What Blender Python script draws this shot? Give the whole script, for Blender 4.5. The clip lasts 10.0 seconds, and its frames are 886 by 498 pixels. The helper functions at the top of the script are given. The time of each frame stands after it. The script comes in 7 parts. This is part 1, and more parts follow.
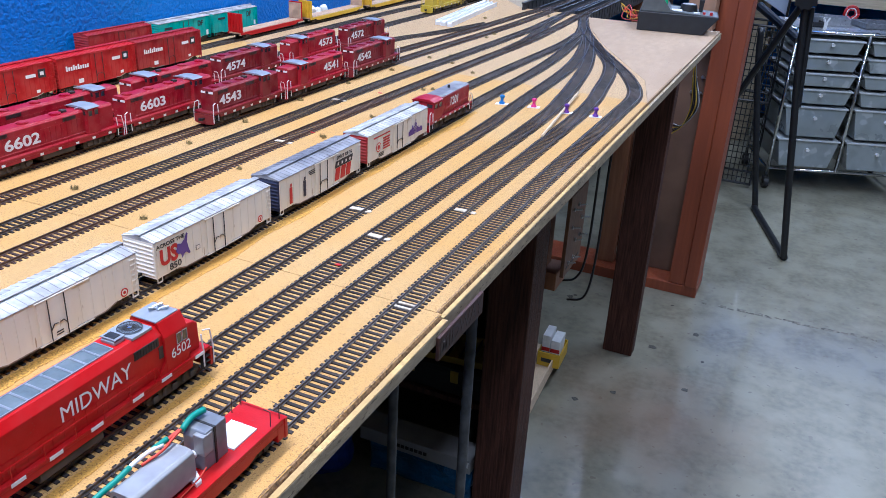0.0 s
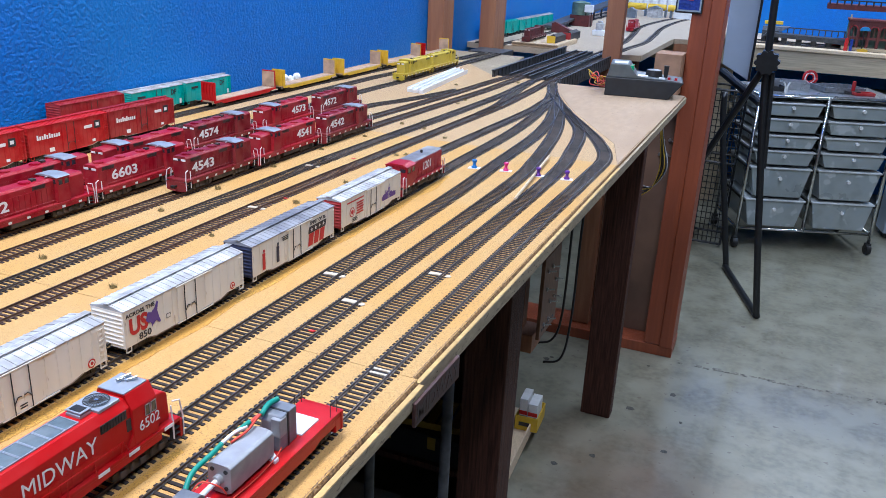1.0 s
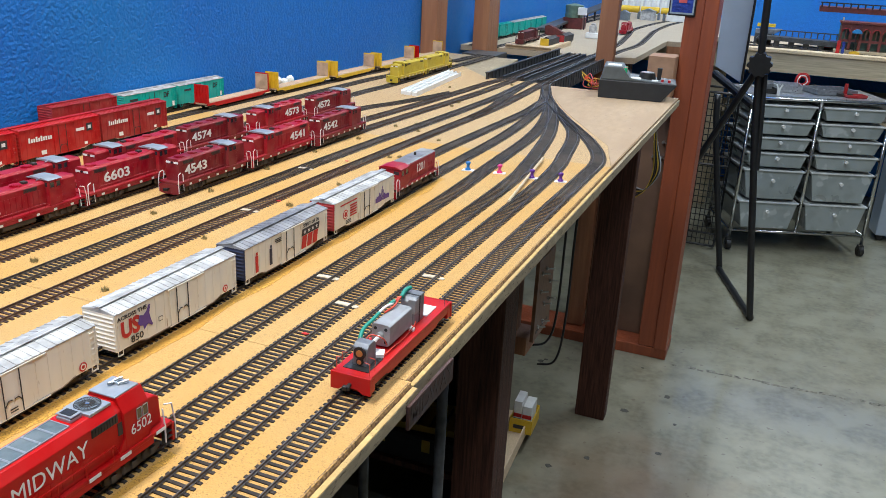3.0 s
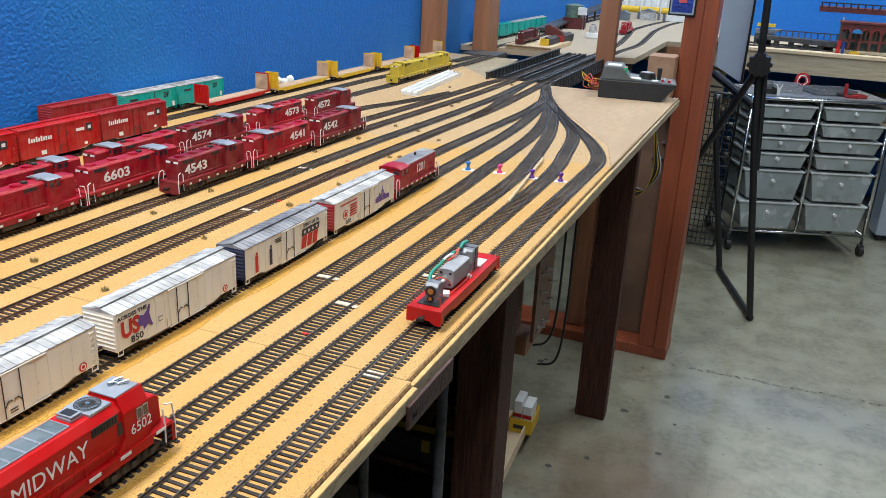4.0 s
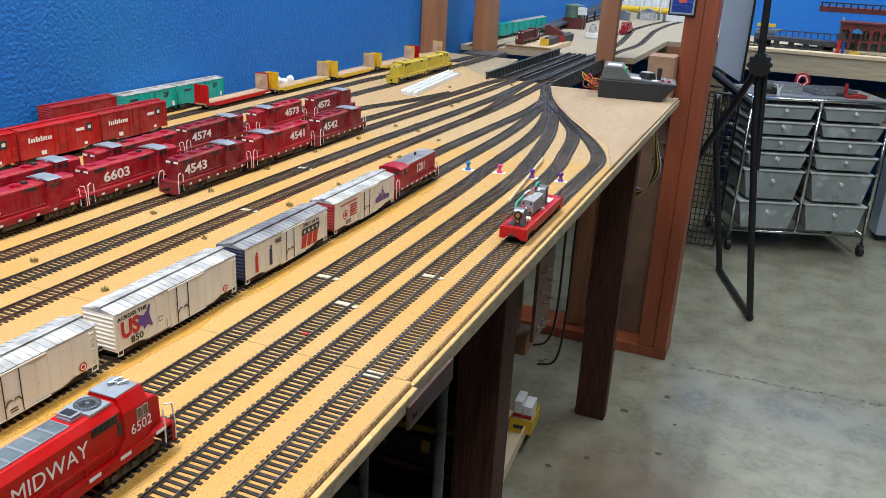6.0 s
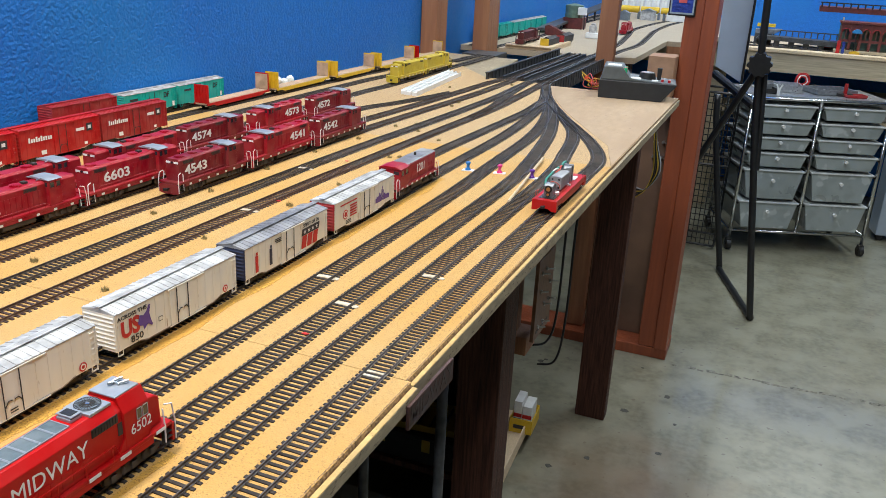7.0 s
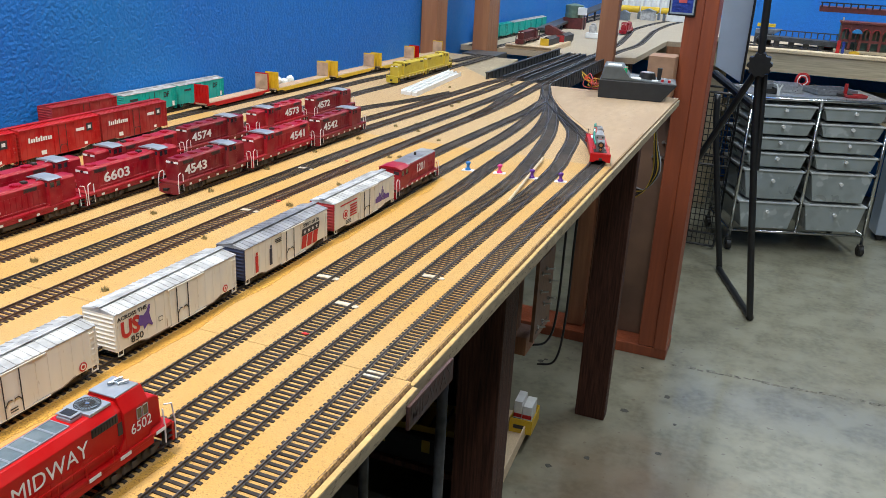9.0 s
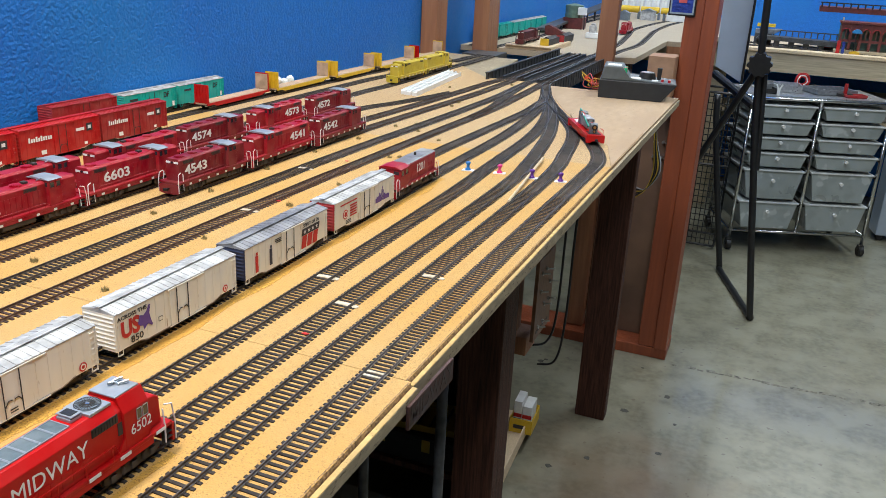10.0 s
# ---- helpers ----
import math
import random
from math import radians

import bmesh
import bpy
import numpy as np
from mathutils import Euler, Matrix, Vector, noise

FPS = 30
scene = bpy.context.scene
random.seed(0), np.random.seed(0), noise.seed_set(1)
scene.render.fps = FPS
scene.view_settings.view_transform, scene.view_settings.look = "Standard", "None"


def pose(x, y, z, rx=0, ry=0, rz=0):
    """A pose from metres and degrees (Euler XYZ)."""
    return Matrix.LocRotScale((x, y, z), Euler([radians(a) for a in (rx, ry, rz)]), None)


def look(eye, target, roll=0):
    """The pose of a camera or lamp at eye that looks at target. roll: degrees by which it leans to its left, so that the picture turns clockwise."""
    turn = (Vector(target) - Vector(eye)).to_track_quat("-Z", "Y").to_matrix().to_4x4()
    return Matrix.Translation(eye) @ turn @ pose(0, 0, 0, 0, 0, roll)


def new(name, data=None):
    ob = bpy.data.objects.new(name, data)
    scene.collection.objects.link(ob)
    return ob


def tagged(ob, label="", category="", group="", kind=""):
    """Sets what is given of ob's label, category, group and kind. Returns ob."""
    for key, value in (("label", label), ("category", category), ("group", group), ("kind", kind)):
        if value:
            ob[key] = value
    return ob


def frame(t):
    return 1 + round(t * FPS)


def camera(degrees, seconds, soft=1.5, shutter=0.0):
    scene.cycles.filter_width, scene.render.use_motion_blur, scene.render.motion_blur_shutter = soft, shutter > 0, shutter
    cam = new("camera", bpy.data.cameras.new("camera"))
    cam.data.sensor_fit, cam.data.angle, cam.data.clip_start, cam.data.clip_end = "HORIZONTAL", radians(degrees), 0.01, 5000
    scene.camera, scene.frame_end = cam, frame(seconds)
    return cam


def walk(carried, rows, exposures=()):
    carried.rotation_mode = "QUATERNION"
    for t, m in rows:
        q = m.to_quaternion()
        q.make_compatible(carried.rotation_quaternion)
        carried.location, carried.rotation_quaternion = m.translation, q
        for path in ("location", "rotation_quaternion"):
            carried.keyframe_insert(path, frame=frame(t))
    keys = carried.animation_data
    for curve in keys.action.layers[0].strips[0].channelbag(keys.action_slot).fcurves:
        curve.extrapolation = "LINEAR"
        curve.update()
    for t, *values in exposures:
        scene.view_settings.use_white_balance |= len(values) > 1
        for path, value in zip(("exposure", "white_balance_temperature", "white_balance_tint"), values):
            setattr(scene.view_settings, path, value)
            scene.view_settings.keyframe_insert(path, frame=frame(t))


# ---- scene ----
# ---------------------------------------------------------------- camera
cam = camera(56.8, 10.0, soft=0.5)
walk(cam, [
    (0.00, look((0.0013, -0.0043, 1.3132), (-0.7241, 1.6621, 0.4784), 3.160)),
    (0.20, look((0.0013, -0.0043, 1.3132), (-0.7191, 1.6645, 0.4790), 3.160)),
    (0.40, look((0.0013, -0.0043, 1.3132), (-0.7148, 1.6675, 0.4812), 3.155)),
    (0.50, look((0.0009, -0.0034, 1.3118), (-0.7207, 1.6810, 0.5106), 2.977)),
    (0.60, look((0.0006, -0.0028, 1.3119), (-0.7245, 1.6968, 0.5468), 2.953)),
    (0.70, look((0.0004, -0.0023, 1.3119), (-0.7238, 1.7105, 0.5759), 2.935)),
    (0.80, look((0.0002, -0.0020, 1.3120), (-0.7170, 1.7243, 0.6010), 2.919)),
    (0.90, look((0.0001, -0.0017, 1.3120), (-0.7143, 1.7313, 0.6146), 2.911)),
    (1.00, look((0.0000, -0.0016, 1.3120), (-0.6990, 1.7412, 0.6236), 2.907)),
    (1.10, look((0.0002, -0.0017, 1.3120), (-0.6914, 1.7457, 0.6276), 2.915)),
    (1.20, look((0.0003, -0.0018, 1.3120), (-0.6873, 1.7477, 0.6291), 2.923)),
    (1.50, look((0.0000, 0.0000, 1.3110), (-0.6871, 1.7503, 0.6294), 2.935)),
    (2.00, look((0.0000, 0.0000, 1.3110), (-0.6871, 1.7503, 0.6294), 2.935)),
    (10.00, look((0.0000, 0.0000, 1.3110), (-0.6871, 1.7503, 0.6294), 2.935)),
], exposures=[(0.0, 0.05, 5050, 18), (0.7, 0.05, 5100, 17), (1.5, 0.02, 5650, 11), (2.5, 0.0, 5900, 8), (4.5, 0.0, 6100, 8), (10.0, 0.0, 6150, 8)])

# ---------------------------------------------------------------- light
world = bpy.data.worlds.new("room_air")
scene.world = world
world.use_nodes = True
world.node_tree.nodes["Background"].inputs[0].default_value = (0.75, 0.85, 1.0, 1)
world.node_tree.nodes["Background"].inputs[1].default_value = 0.03


def tube_light(x, y, z, length, power, colour):
    lamp = bpy.data.lights.new("ceiling_tube_light", "AREA")
    lamp.shape, lamp.size, lamp.size_y, lamp.energy, lamp.color = "RECTANGLE", 0.25, length, power, colour
    ob = new("ceiling_tube_light", lamp)
    ob.matrix_world = pose(x, y, z)
    return ob


# rows of fluorescent battens under the ceiling
tube_light(-0.62, 0.12, 2.80, 1.2, 48, (1.0, 0.935, 0.82))
tube_light(-0.75, 2.0, 2.80, 1.2, 22, (0.92, 0.97, 1.0))
tube_light(0.45, 2.6, 2.80, 1.2, 30, (0.92, 0.98, 1.0))
tube_light(0.75, 4.6, 2.80, 1.2, 38, (0.88, 0.96, 1.0))
tube_light(-0.75, 4.4, 2.80, 1.2, 22, (0.88, 0.96, 1.0))
tube_light(0.45, -0.6, 2.80, 1.2, 27, (0.95, 0.98, 1.0))

# ---------------------------------------------------------------- materials
def material(name, colour, rough=0.6, metal=0.0, vary=0.12, scale=40.0, bump=0.0, bump_scale=200.0,
             second=None, mix_scale=8.0, stretch=(1, 1, 1), spec=0.5, rnd=0.0, speck=None, speck_scale=300.0, speck_at=0.62,
             coat=0.0, alpha=1.0, trans=0.0, emit=0.0):
    """A surface with grain and larger blotches, in metres of the world or of the thing."""
    m = bpy.data.materials.new(name)
    m.use_nodes = True
    nt = m.node_tree
    n, l = nt.nodes, nt.links
    b = n["Principled BSDF"]
    b.inputs["Roughness"].default_value = rough
    b.inputs["Metallic"].default_value = metal
    b.inputs["Specular IOR Level"].default_value = spec
    b.inputs["Coat Weight"].default_value = coat
    b.inputs["Alpha"].default_value = alpha
    b.inputs["Transmission Weight"].default_value = trans
    if emit:
        b.inputs["Emission Color"].default_value = (*colour, 1)
        b.inputs["Emission Strength"].default_value = emit
    co = n.new("ShaderNodeTexCoord")
    mp = n.new("ShaderNodeMapping")
    mp.inputs["Scale"].default_value = stretch
    l.new(co.outputs["Object"], mp.inputs["Vector"])

    def noisy(s, detail=4.0):
        t = n.new("ShaderNodeTexNoise")
        t.inputs["Scale"].default_value = s
        t.inputs["Detail"].default_value = detail
        l.new(mp.outputs["Vector"], t.inputs["Vector"])
        return t.outputs["Fac"]

    def mixed(fac, a, c, mode="MIX"):
        x = n.new("ShaderNodeMix")
        x.data_type, x.blend_type = "RGBA", mode
        for i, v in ((0, fac), (6, a), (7, c)):
            if isinstance(v, (int, float)):
                x.inputs[i].default_value = v
            elif isinstance(v, tuple):
                x.inputs[i].default_value = (*v, 1)
            else:
                l.new(v, x.inputs[i])
        return x.outputs[2]

    def ramp(v, lo, hi):
        r = n.new("ShaderNodeMapRange")
        r.inputs[1].default_value, r.inputs[2].default_value = lo, hi
        l.new(v, r.inputs[0])
        return r.outputs[0]

    dark = tuple(c * (1 - vary * 2) for c in colour)
    light = tuple(min(1, c * (1 + vary)) for c in colour)
    c = mixed(ramp(noisy(scale), 0.3, 0.7), dark, light)
    if second:
        c = mixed(ramp(noisy(mix_scale, 5), 0.42, 0.62), c, second)
    if speck:
        c = mixed(ramp(noisy(speck_scale, 2), speck_at, speck_at + 0.05), c, speck)
    if rnd:
        oi = n.new("ShaderNodeObjectInfo")
        hs = n.new("ShaderNodeHueSaturation")
        l.new(ramp(oi.outputs["Random"], 0, 1), hs.inputs["Value"])
        hs.inputs["Value"].default_value = 1
        mr = hs.inputs["Value"].links[0].from_node
        mr.inputs[3].default_value, mr.inputs[4].default_value = 1 - rnd, 1 + rnd
        l.new(c, hs.inputs["Color"])
        c = hs.outputs["Color"]
    l.new(c, b.inputs["Base Color"])
    rr = n.new("ShaderNodeMapRange")
    rr.inputs[3].default_value, rr.inputs[4].default_value = max(0, rough - 0.1), min(1, rough + 0.1)
    l.new(noisy(scale * 0.6), rr.inputs[0])
    l.new(rr.outputs[0], b.inputs["Roughness"])
    if bump:
        bp = n.new("ShaderNodeBump")
        bp.inputs["Strength"].default_value = min(1.0, bump)
        bp.inputs["Distance"].default_value = 0.6 / bump_scale
        l.new(noisy(bump_scale, 5), bp.inputs["Height"])
        l.new(bp.outputs["Normal"], b.inputs["Normal"])
    return m


SAND = material("painted_sand", (0.66, 0.405, 0.145), 0.9, vary=0.26, scale=780, bump=1.0, bump_scale=760,
                second=(0.56, 0.315, 0.085), mix_scale=5, speck=(0.37, 0.20, 0.062), speck_scale=780, speck_at=0.575)
PALESAND = material("pale_painted_sand", (0.56, 0.375, 0.185), 0.9, vary=0.24, scale=700, bump=1.0, bump_scale=680,
                    second=(0.50, 0.325, 0.155), mix_scale=5, speck=(0.30, 0.165, 0.070), speck_scale=640, speck_at=0.59)
PLY = material("bare_plywood", (0.42, 0.290, 0.172), 0.75, vary=0.05, scale=24, stretch=(3, 1, 1), bump=0.15, bump_scale=120,
               second=(0.37, 0.250, 0.145), mix_scale=3.5, speck=(0.30, 0.20, 0.12), speck_scale=70, speck_at=0.69)
PLY_EDGE = material("plywood_edge", (0.40, 0.32, 0.20), 0.85, vary=0.16, scale=90, stretch=(1, 0.5, 1.5), bump=0.5, bump_scale=300,
                    second=(0.33, 0.26, 0.165), mix_scale=14, speck=(0.17, 0.125, 0.075), speck_scale=260, speck_at=0.62)
OVERSPRAY = material("yellow_overspray", (0.60, 0.41, 0.155), 0.85, vary=0.16, scale=200, second=(0.48, 0.32, 0.125), mix_scale=20,
                     bump=0.4, bump_scale=400, speck=(0.34, 0.20, 0.08), speck_scale=300, speck_at=0.66)
FIBRE = material("fibreboard_edge", (0.34, 0.20, 0.09), 0.95, vary=0.35, scale=300, bump=1.0, bump_scale=400)
WALLBLUE = material("blue_wall_paint", (0.008, 0.150, 0.56), 0.5, vary=0.07, scale=60, bump=0.9, bump_scale=150,
                    second=(0.010, 0.170, 0.54), mix_scale=3)
CONCRETE = material("sealed_concrete", (0.205, 0.190, 0.132), 0.40, vary=0.13, scale=46, bump=0.06, bump_scale=60,
                    second=(0.258, 0.244, 0.177), mix_scale=8.0, speck=(0.16, 0.14, 0.10), speck_scale=42, speck_at=0.67, spec=0.4, coat=0.8)


def painted_stud_reflection(mat, centre, radius, colour):
    """A ragged brown patch: the red stud's reflection painted into the concrete's colour."""
    nt = mat.node_tree
    n, l = nt.nodes, nt.links
    b = n["Principled BSDF"]
    b.inputs["Coat Roughness"].default_value = 0.12
    b.inputs["Coat IOR"].default_value = 1.6
    was = b.inputs["Base Color"].links[0].from_socket
    co = n.new("ShaderNodeTexCoord")
    far = n.new("ShaderNodeVectorMath")
    far.operation = "DISTANCE"
    far.inputs[1].default_value = centre
    ragged = n.new("ShaderNodeTexNoise")
    ragged.inputs["Scale"].default_value, ragged.inputs["Detail"].default_value = 6.0, 6.0
    add = n.new("ShaderNodeMath")
    add.operation = "MULTIPLY_ADD"
    add.inputs[1].default_value = 0.5
    reflect_mask = n.new("ShaderNodeMapRange")
    reflect_mask.inputs[1].default_value, reflect_mask.inputs[2].default_value = radius + 0.38, radius
    reflect_mask.inputs[3].default_value, reflect_mask.inputs[4].default_value = 0.0, 0.62
    mix = n.new("ShaderNodeMix")
    mix.data_type = "RGBA"
    mix.inputs[7].default_value = (*colour, 1)
    l.new(co.outputs["Object"], far.inputs[0])
    l.new(co.outputs["Object"], ragged.inputs["Vector"])
    l.new(ragged.outputs["Fac"], add.inputs[0])
    l.new(far.outputs["Value"], add.inputs[2])
    l.new(add.outputs[0], reflect_mask.inputs[0])
    l.new(reflect_mask.outputs[0], mix.inputs[0])
    l.new(was, mix.inputs[6])
    l.new(mix.outputs[2], b.inputs["Base Color"])


# brown mirror image of the red studs, mixed into the floor's base colour
painted_stud_reflection(CONCRETE, (-0.22, 1.92, 0.0), 0.22, (0.215, 0.120, 0.060))
REDWOOD = material("red_stained_timber", (0.33, 0.080, 0.030), 0.45, vary=0.13, scale=18, stretch=(5, 5, 0.35), second=(0.25, 0.062, 0.026), mix_scale=4, bump=0.2, bump_scale=60)
TANWOOD = material("tan_timber", (0.37, 0.165, 0.078), 0.6, vary=0.11, scale=18, stretch=(5, 5, 0.35), second=(0.29, 0.120, 0.058), mix_scale=4, bump=0.2, bump_scale=60)
DARKWOOD = material("dark_stained_timber", (0.085, 0.034, 0.022), 0.65, spec=0.25, vary=0.30, scale=30, stretch=(8, 8, 0.4), bump=0.3, bump_scale=80)
HARDBOARD = material("brown_hardboard", (0.15, 0.085, 0.055), 0.6, vary=0.12, scale=12, second=(0.20, 0.115, 0.07), mix_scale=4)
WALLGREY = material("grey_wall_paint", (0.16, 0.16, 0.15), 0.8, vary=0.06, scale=40, bump=0.5, bump_scale=150)
REFLECTPALE = material("pale_reflector_paint", (0.72, 0.72, 0.67), 0.7, vary=0.05, scale=30, bump=0.4, bump_scale=150)
CEIL = material("ceiling_paint", (0.62, 0.61, 0.57), 0.9, vary=0.03)
TIE = material("black_plastic_tie", (0.038, 0.029, 0.025), 0.7, spec=0.3, vary=0.25, scale=300, bump=0.4, bump_scale=900, rnd=0.3)
TIEGREY = material("weathered_tie", (0.048, 0.043, 0.040), 0.75, vary=0.3, scale=60, second=(0.075, 0.062, 0.052), mix_scale=14)
TIEBROWN = material("brown_plastic_tie", (0.045, 0.022, 0.017), 0.6, vary=0.25, scale=300, bump=0.4, bump_scale=900, rnd=0.25)
RAIL = material("rail_metal", (0.15, 0.13, 0.12), 0.36, metal=0.75, vary=0.2, scale=200)
RAILRUST = material("rusty_rail_metal", (0.15, 0.095, 0.07), 0.5, metal=0.6, vary=0.25, scale=200)

# ---------------------------------------------------------------- small tools
def add_box(bm, x0, y0, z0, x1, y1, z1, bevel=0.0):
    vs = [bm.verts.new((x, y, z)) for z in (z0, z1) for x, y in ((x0, y0), (x1, y0), (x1, y1), (x0, y1))]
    fs = [bm.faces.new([vs[i] for i in q]) for q in ((3, 2, 1, 0), (4, 5, 6, 7), (0, 1, 5, 4), (1, 2, 6, 5), (2, 3, 7, 6), (3, 0, 4, 7))]
    if bevel:
        es = list({e for f in fs for e in f.edges})
        bmesh.ops.bevel(bm, geom=es, offset=bevel, segments=2, affect="EDGES", profile=0.5)
    return vs


def box(x0, y0, z0, x1, y1, z1, bevel=0.0):
    bm = bmesh.new()
    add_box(bm, x0, y0, z0, x1, y1, z1, bevel)
    return bm


def add_prism(bm, outline, axis, a, b, bevel=0.0):
    """An outline of 2D points pushed along an axis from a to b. x: (y, z); y: (x, z); z: (x, y)."""
    def at(p, t):
        return {"x": (t, p[0], p[1]), "y": (p[0], t, p[1]), "z": (p[0], p[1], t)}[axis]
    lo = [bm.verts.new(at(p, a)) for p in outline]
    hi = [bm.verts.new(at(p, b)) for p in outline]
    k = len(outline)
    fs = [bm.faces.new(lo[::-1]), bm.faces.new(hi)]
    for i in range(k):
        fs.append(bm.faces.new((lo[i], lo[(i + 1) % k], hi[(i + 1) % k], hi[i])))
    if bevel:
        es = list({e for f in fs for e in f.edges})
        bmesh.ops.bevel(bm, geom=es, offset=bevel, segments=2, affect="EDGES", profile=0.5)
    bmesh.ops.recalc_face_normals(bm, faces=bm.faces)


def prism(outline, axis, a, b, bevel=0.0):
    bm = bmesh.new()
    add_prism(bm, outline, axis, a, b, bevel)
    return bm


def add_rod(bm, p, q, r, sides=8, r2=None):
    p, q = Vector(p), Vector(q)
    m = (q - p).to_track_quat("Z", "Y").to_matrix().to_4x4()
    m.translation = (p + q) / 2
    bmesh.ops.create_cone(bm, cap_ends=True, segments=sides, radius1=r, radius2=r if r2 is None else r2, depth=(q - p).length, matrix=m)


def rod(p, q, r, sides=8, r2=None):
    bm = bmesh.new()
    add_rod(bm, p, q, r, sides, r2)
    return bm


def add_pipe(bm, pts, r, sides=8, closed=False):
    """A bent tube through points."""
    pts = [Vector(p) for p in pts]
    rings = []
    up = None
    for i, p in enumerate(pts):
        a = pts[max(i - 1, 0)]
        b = pts[min(i + 1, len(pts) - 1)]
        d = (b - a).normalized()
        if up is None:
            up = Vector((0, 0, 1)) if abs(d.z) < 0.9 else Vector((1, 0, 0))
        side = d.cross(up).normalized()
        up = side.cross(d).normalized()
        rings.append([bm.verts.new(p + r * (math.cos(t) * side + math.sin(t) * up)) for t in (2 * math.pi * k / sides for k in range(sides))])
    for a, b in zip(rings, rings[1:]):
        for k in range(sides):
            bm.faces.new((a[k], a[(k + 1) % sides], b[(k + 1) % sides], b[k]))
    bm.faces.new(rings[0][::-1])
    bm.faces.new(rings[-1])


def pipe(pts, r, sides=8):
    bm = bmesh.new()
    add_pipe(bm, pts, r, sides)
    bmesh.ops.recalc_face_normals(bm, faces=bm.faces)
    return bm


def smooth_path(pts, step):
    """Points at even steps on a Catmull-Rom curve through pts (tuples of any size)."""
    P = [np.array(p, float) for p in pts]
    P = [2 * P[0] - P[1]] + P + [2 * P[-1] - P[-2]]
    fine = []
    for i in range(1, len(P) - 2):
        a, b, c, d = P[i - 1:i + 3]
        for t in np.linspace(0, 1, 24, endpoint=False):
            fine.append(0.5 * (2 * b + (c - a) * t + (2 * a - 5 * b + 4 * c - d) * t * t + (3 * b - a - 3 * c + d) * t ** 3))
    fine.append(P[-2])
    fine = np.array(fine)
    s = np.concatenate([[0], np.cumsum(np.linalg.norm(np.diff(fine, axis=0), axis=1))])
    even = np.arange(0, s[-1], step)
    return np.stack([np.interp(even, s, fine[:, k]) for k in range(fine.shape[1])], -1)


def mesh_of(name, bm, mats):
    me = bpy.data.meshes.new(name)
    bm.to_mesh(me)
    bm.free()
    for m in mats if isinstance(mats, (list, tuple)) else [mats]:
        me.materials.append(m)
    return me


def part(name, bm, mats, parent=None, label="", m=None, smooth=False):
    """Links a bmesh (or a mesh) as one mesh object under a thing or a part."""
    me = bm if isinstance(bm, bpy.types.Mesh) else mesh_of(name, bm, mats)
    if smooth:
        for f in me.polygons:
            f.use_smooth = True
    ob = new(name, me)
    if parent is not None:
        ob.parent = parent
    if m is not None:
        ob.matrix_basis = m
    if label:
        ob["label"] = label
    return ob


def thing(name, label, category, group="", kind="", m=None):
    ob = new(name)
    ob.empty_display_size = 0.02
    if m is not None:
        ob.matrix_basis = m
    return tagged(ob, label, category, group, kind)


def setting(name, bm, mats, label, category, kind="structure"):
    return tagged(part(name, bm, mats), label, category, "", kind)


def writing(name, text, size, mat, parent, m, squash=1.0, thick=0.0001, bold=0.0):
    """Letters of the built-in font as a mesh part; m places their middle, x along the line, z outwards."""
    cu = bpy.data.curves.new(name, "FONT")
    cu.body, cu.size, cu.align_x, cu.align_y, cu.extrude, cu.offset = text, size, "CENTER", "CENTER", thick, bold
    cu.resolution_u = 3
    tmp = bpy.data.objects.new(name, cu)
    scene.collection.objects.link(tmp)
    me = bpy.data.meshes.new_from_object(tmp.evaluated_get(bpy.context.evaluated_depsgraph_get()))
    bpy.data.objects.remove(tmp)
    me.transform(Matrix.Diagonal((squash, 1, 1, 1)))
    me.materials.clear()
    me.materials.append(mat)
    return part(name, me, None, parent, m=m)


# ---------------------------------------------------------------- setting
GROUND = 0.9966   # top of the sanded board; rail tops at 1.000
EDGE = -0.216     # the board's long free edge
WALL_X = -1.100

setting("floor", box(-1.4, -2.4, -0.1, 3.6, 5.8, 0.0), CONCRETE, "sealed grey concrete floor with stains, a painted brown stud reflection and a saw joint", "floor")
setting("wall_west", box(WALL_X - 0.2, -2.2, 0.0, WALL_X, 5.8, 3.0), WALLBLUE, "rough blue painted masonry wall along the layout", "wall")
setting("wall_north", box(WALL_X, 5.6, 0.0, 3.6, 5.8, 1.75), WALLBLUE, "blue painted end wall of the hall", "wall")
# out of view; added pale so that the floor's sheen is not blue
setting("wall_north_upper", box(WALL_X, 5.602, 1.7505, 3.6, 5.8, 3.0), REFLECTPALE, "unseen pale upper end wall added to neutralise the floor's reflection", "wall")
setting("wall_east", box(3.4, -2.2, 0.0, 3.6, 5.6, 3.0), WALLGREY, "plain grey wall closing the hall", "wall")
setting("wall_south", box(WALL_X, -2.4, 0.0, 3.6, -2.2, 3.0), WALLGREY, "plain grey wall behind the viewer", "wall")
setting("ceiling", box(-1.4, -2.4, 3.0, 3.6, 5.8, 3.1), CEIL, "plain painted ceiling", "ceiling")

# saw joint in the concrete, a shallow dark strip with crumbled edges
bm = bmesh.new()
rj = random.Random(4)
for i in range(120):
    x = -0.18 + i * 0.03
    w = rj.uniform(0.003, 0.010)
    y = 2.68 + 0.045 * (x + 0.18) + rj.uniform(-0.005, 0.005)
    if rj.random() < 0.88:
        add_box(bm, x, y - w, -0.002, x + rj.uniform(0.018, 0.031), y + w, 0.0008)
JOINT = material("crumbled_joint", (0.20, 0.185, 0.15), 0.9, vary=0.4, scale=80)
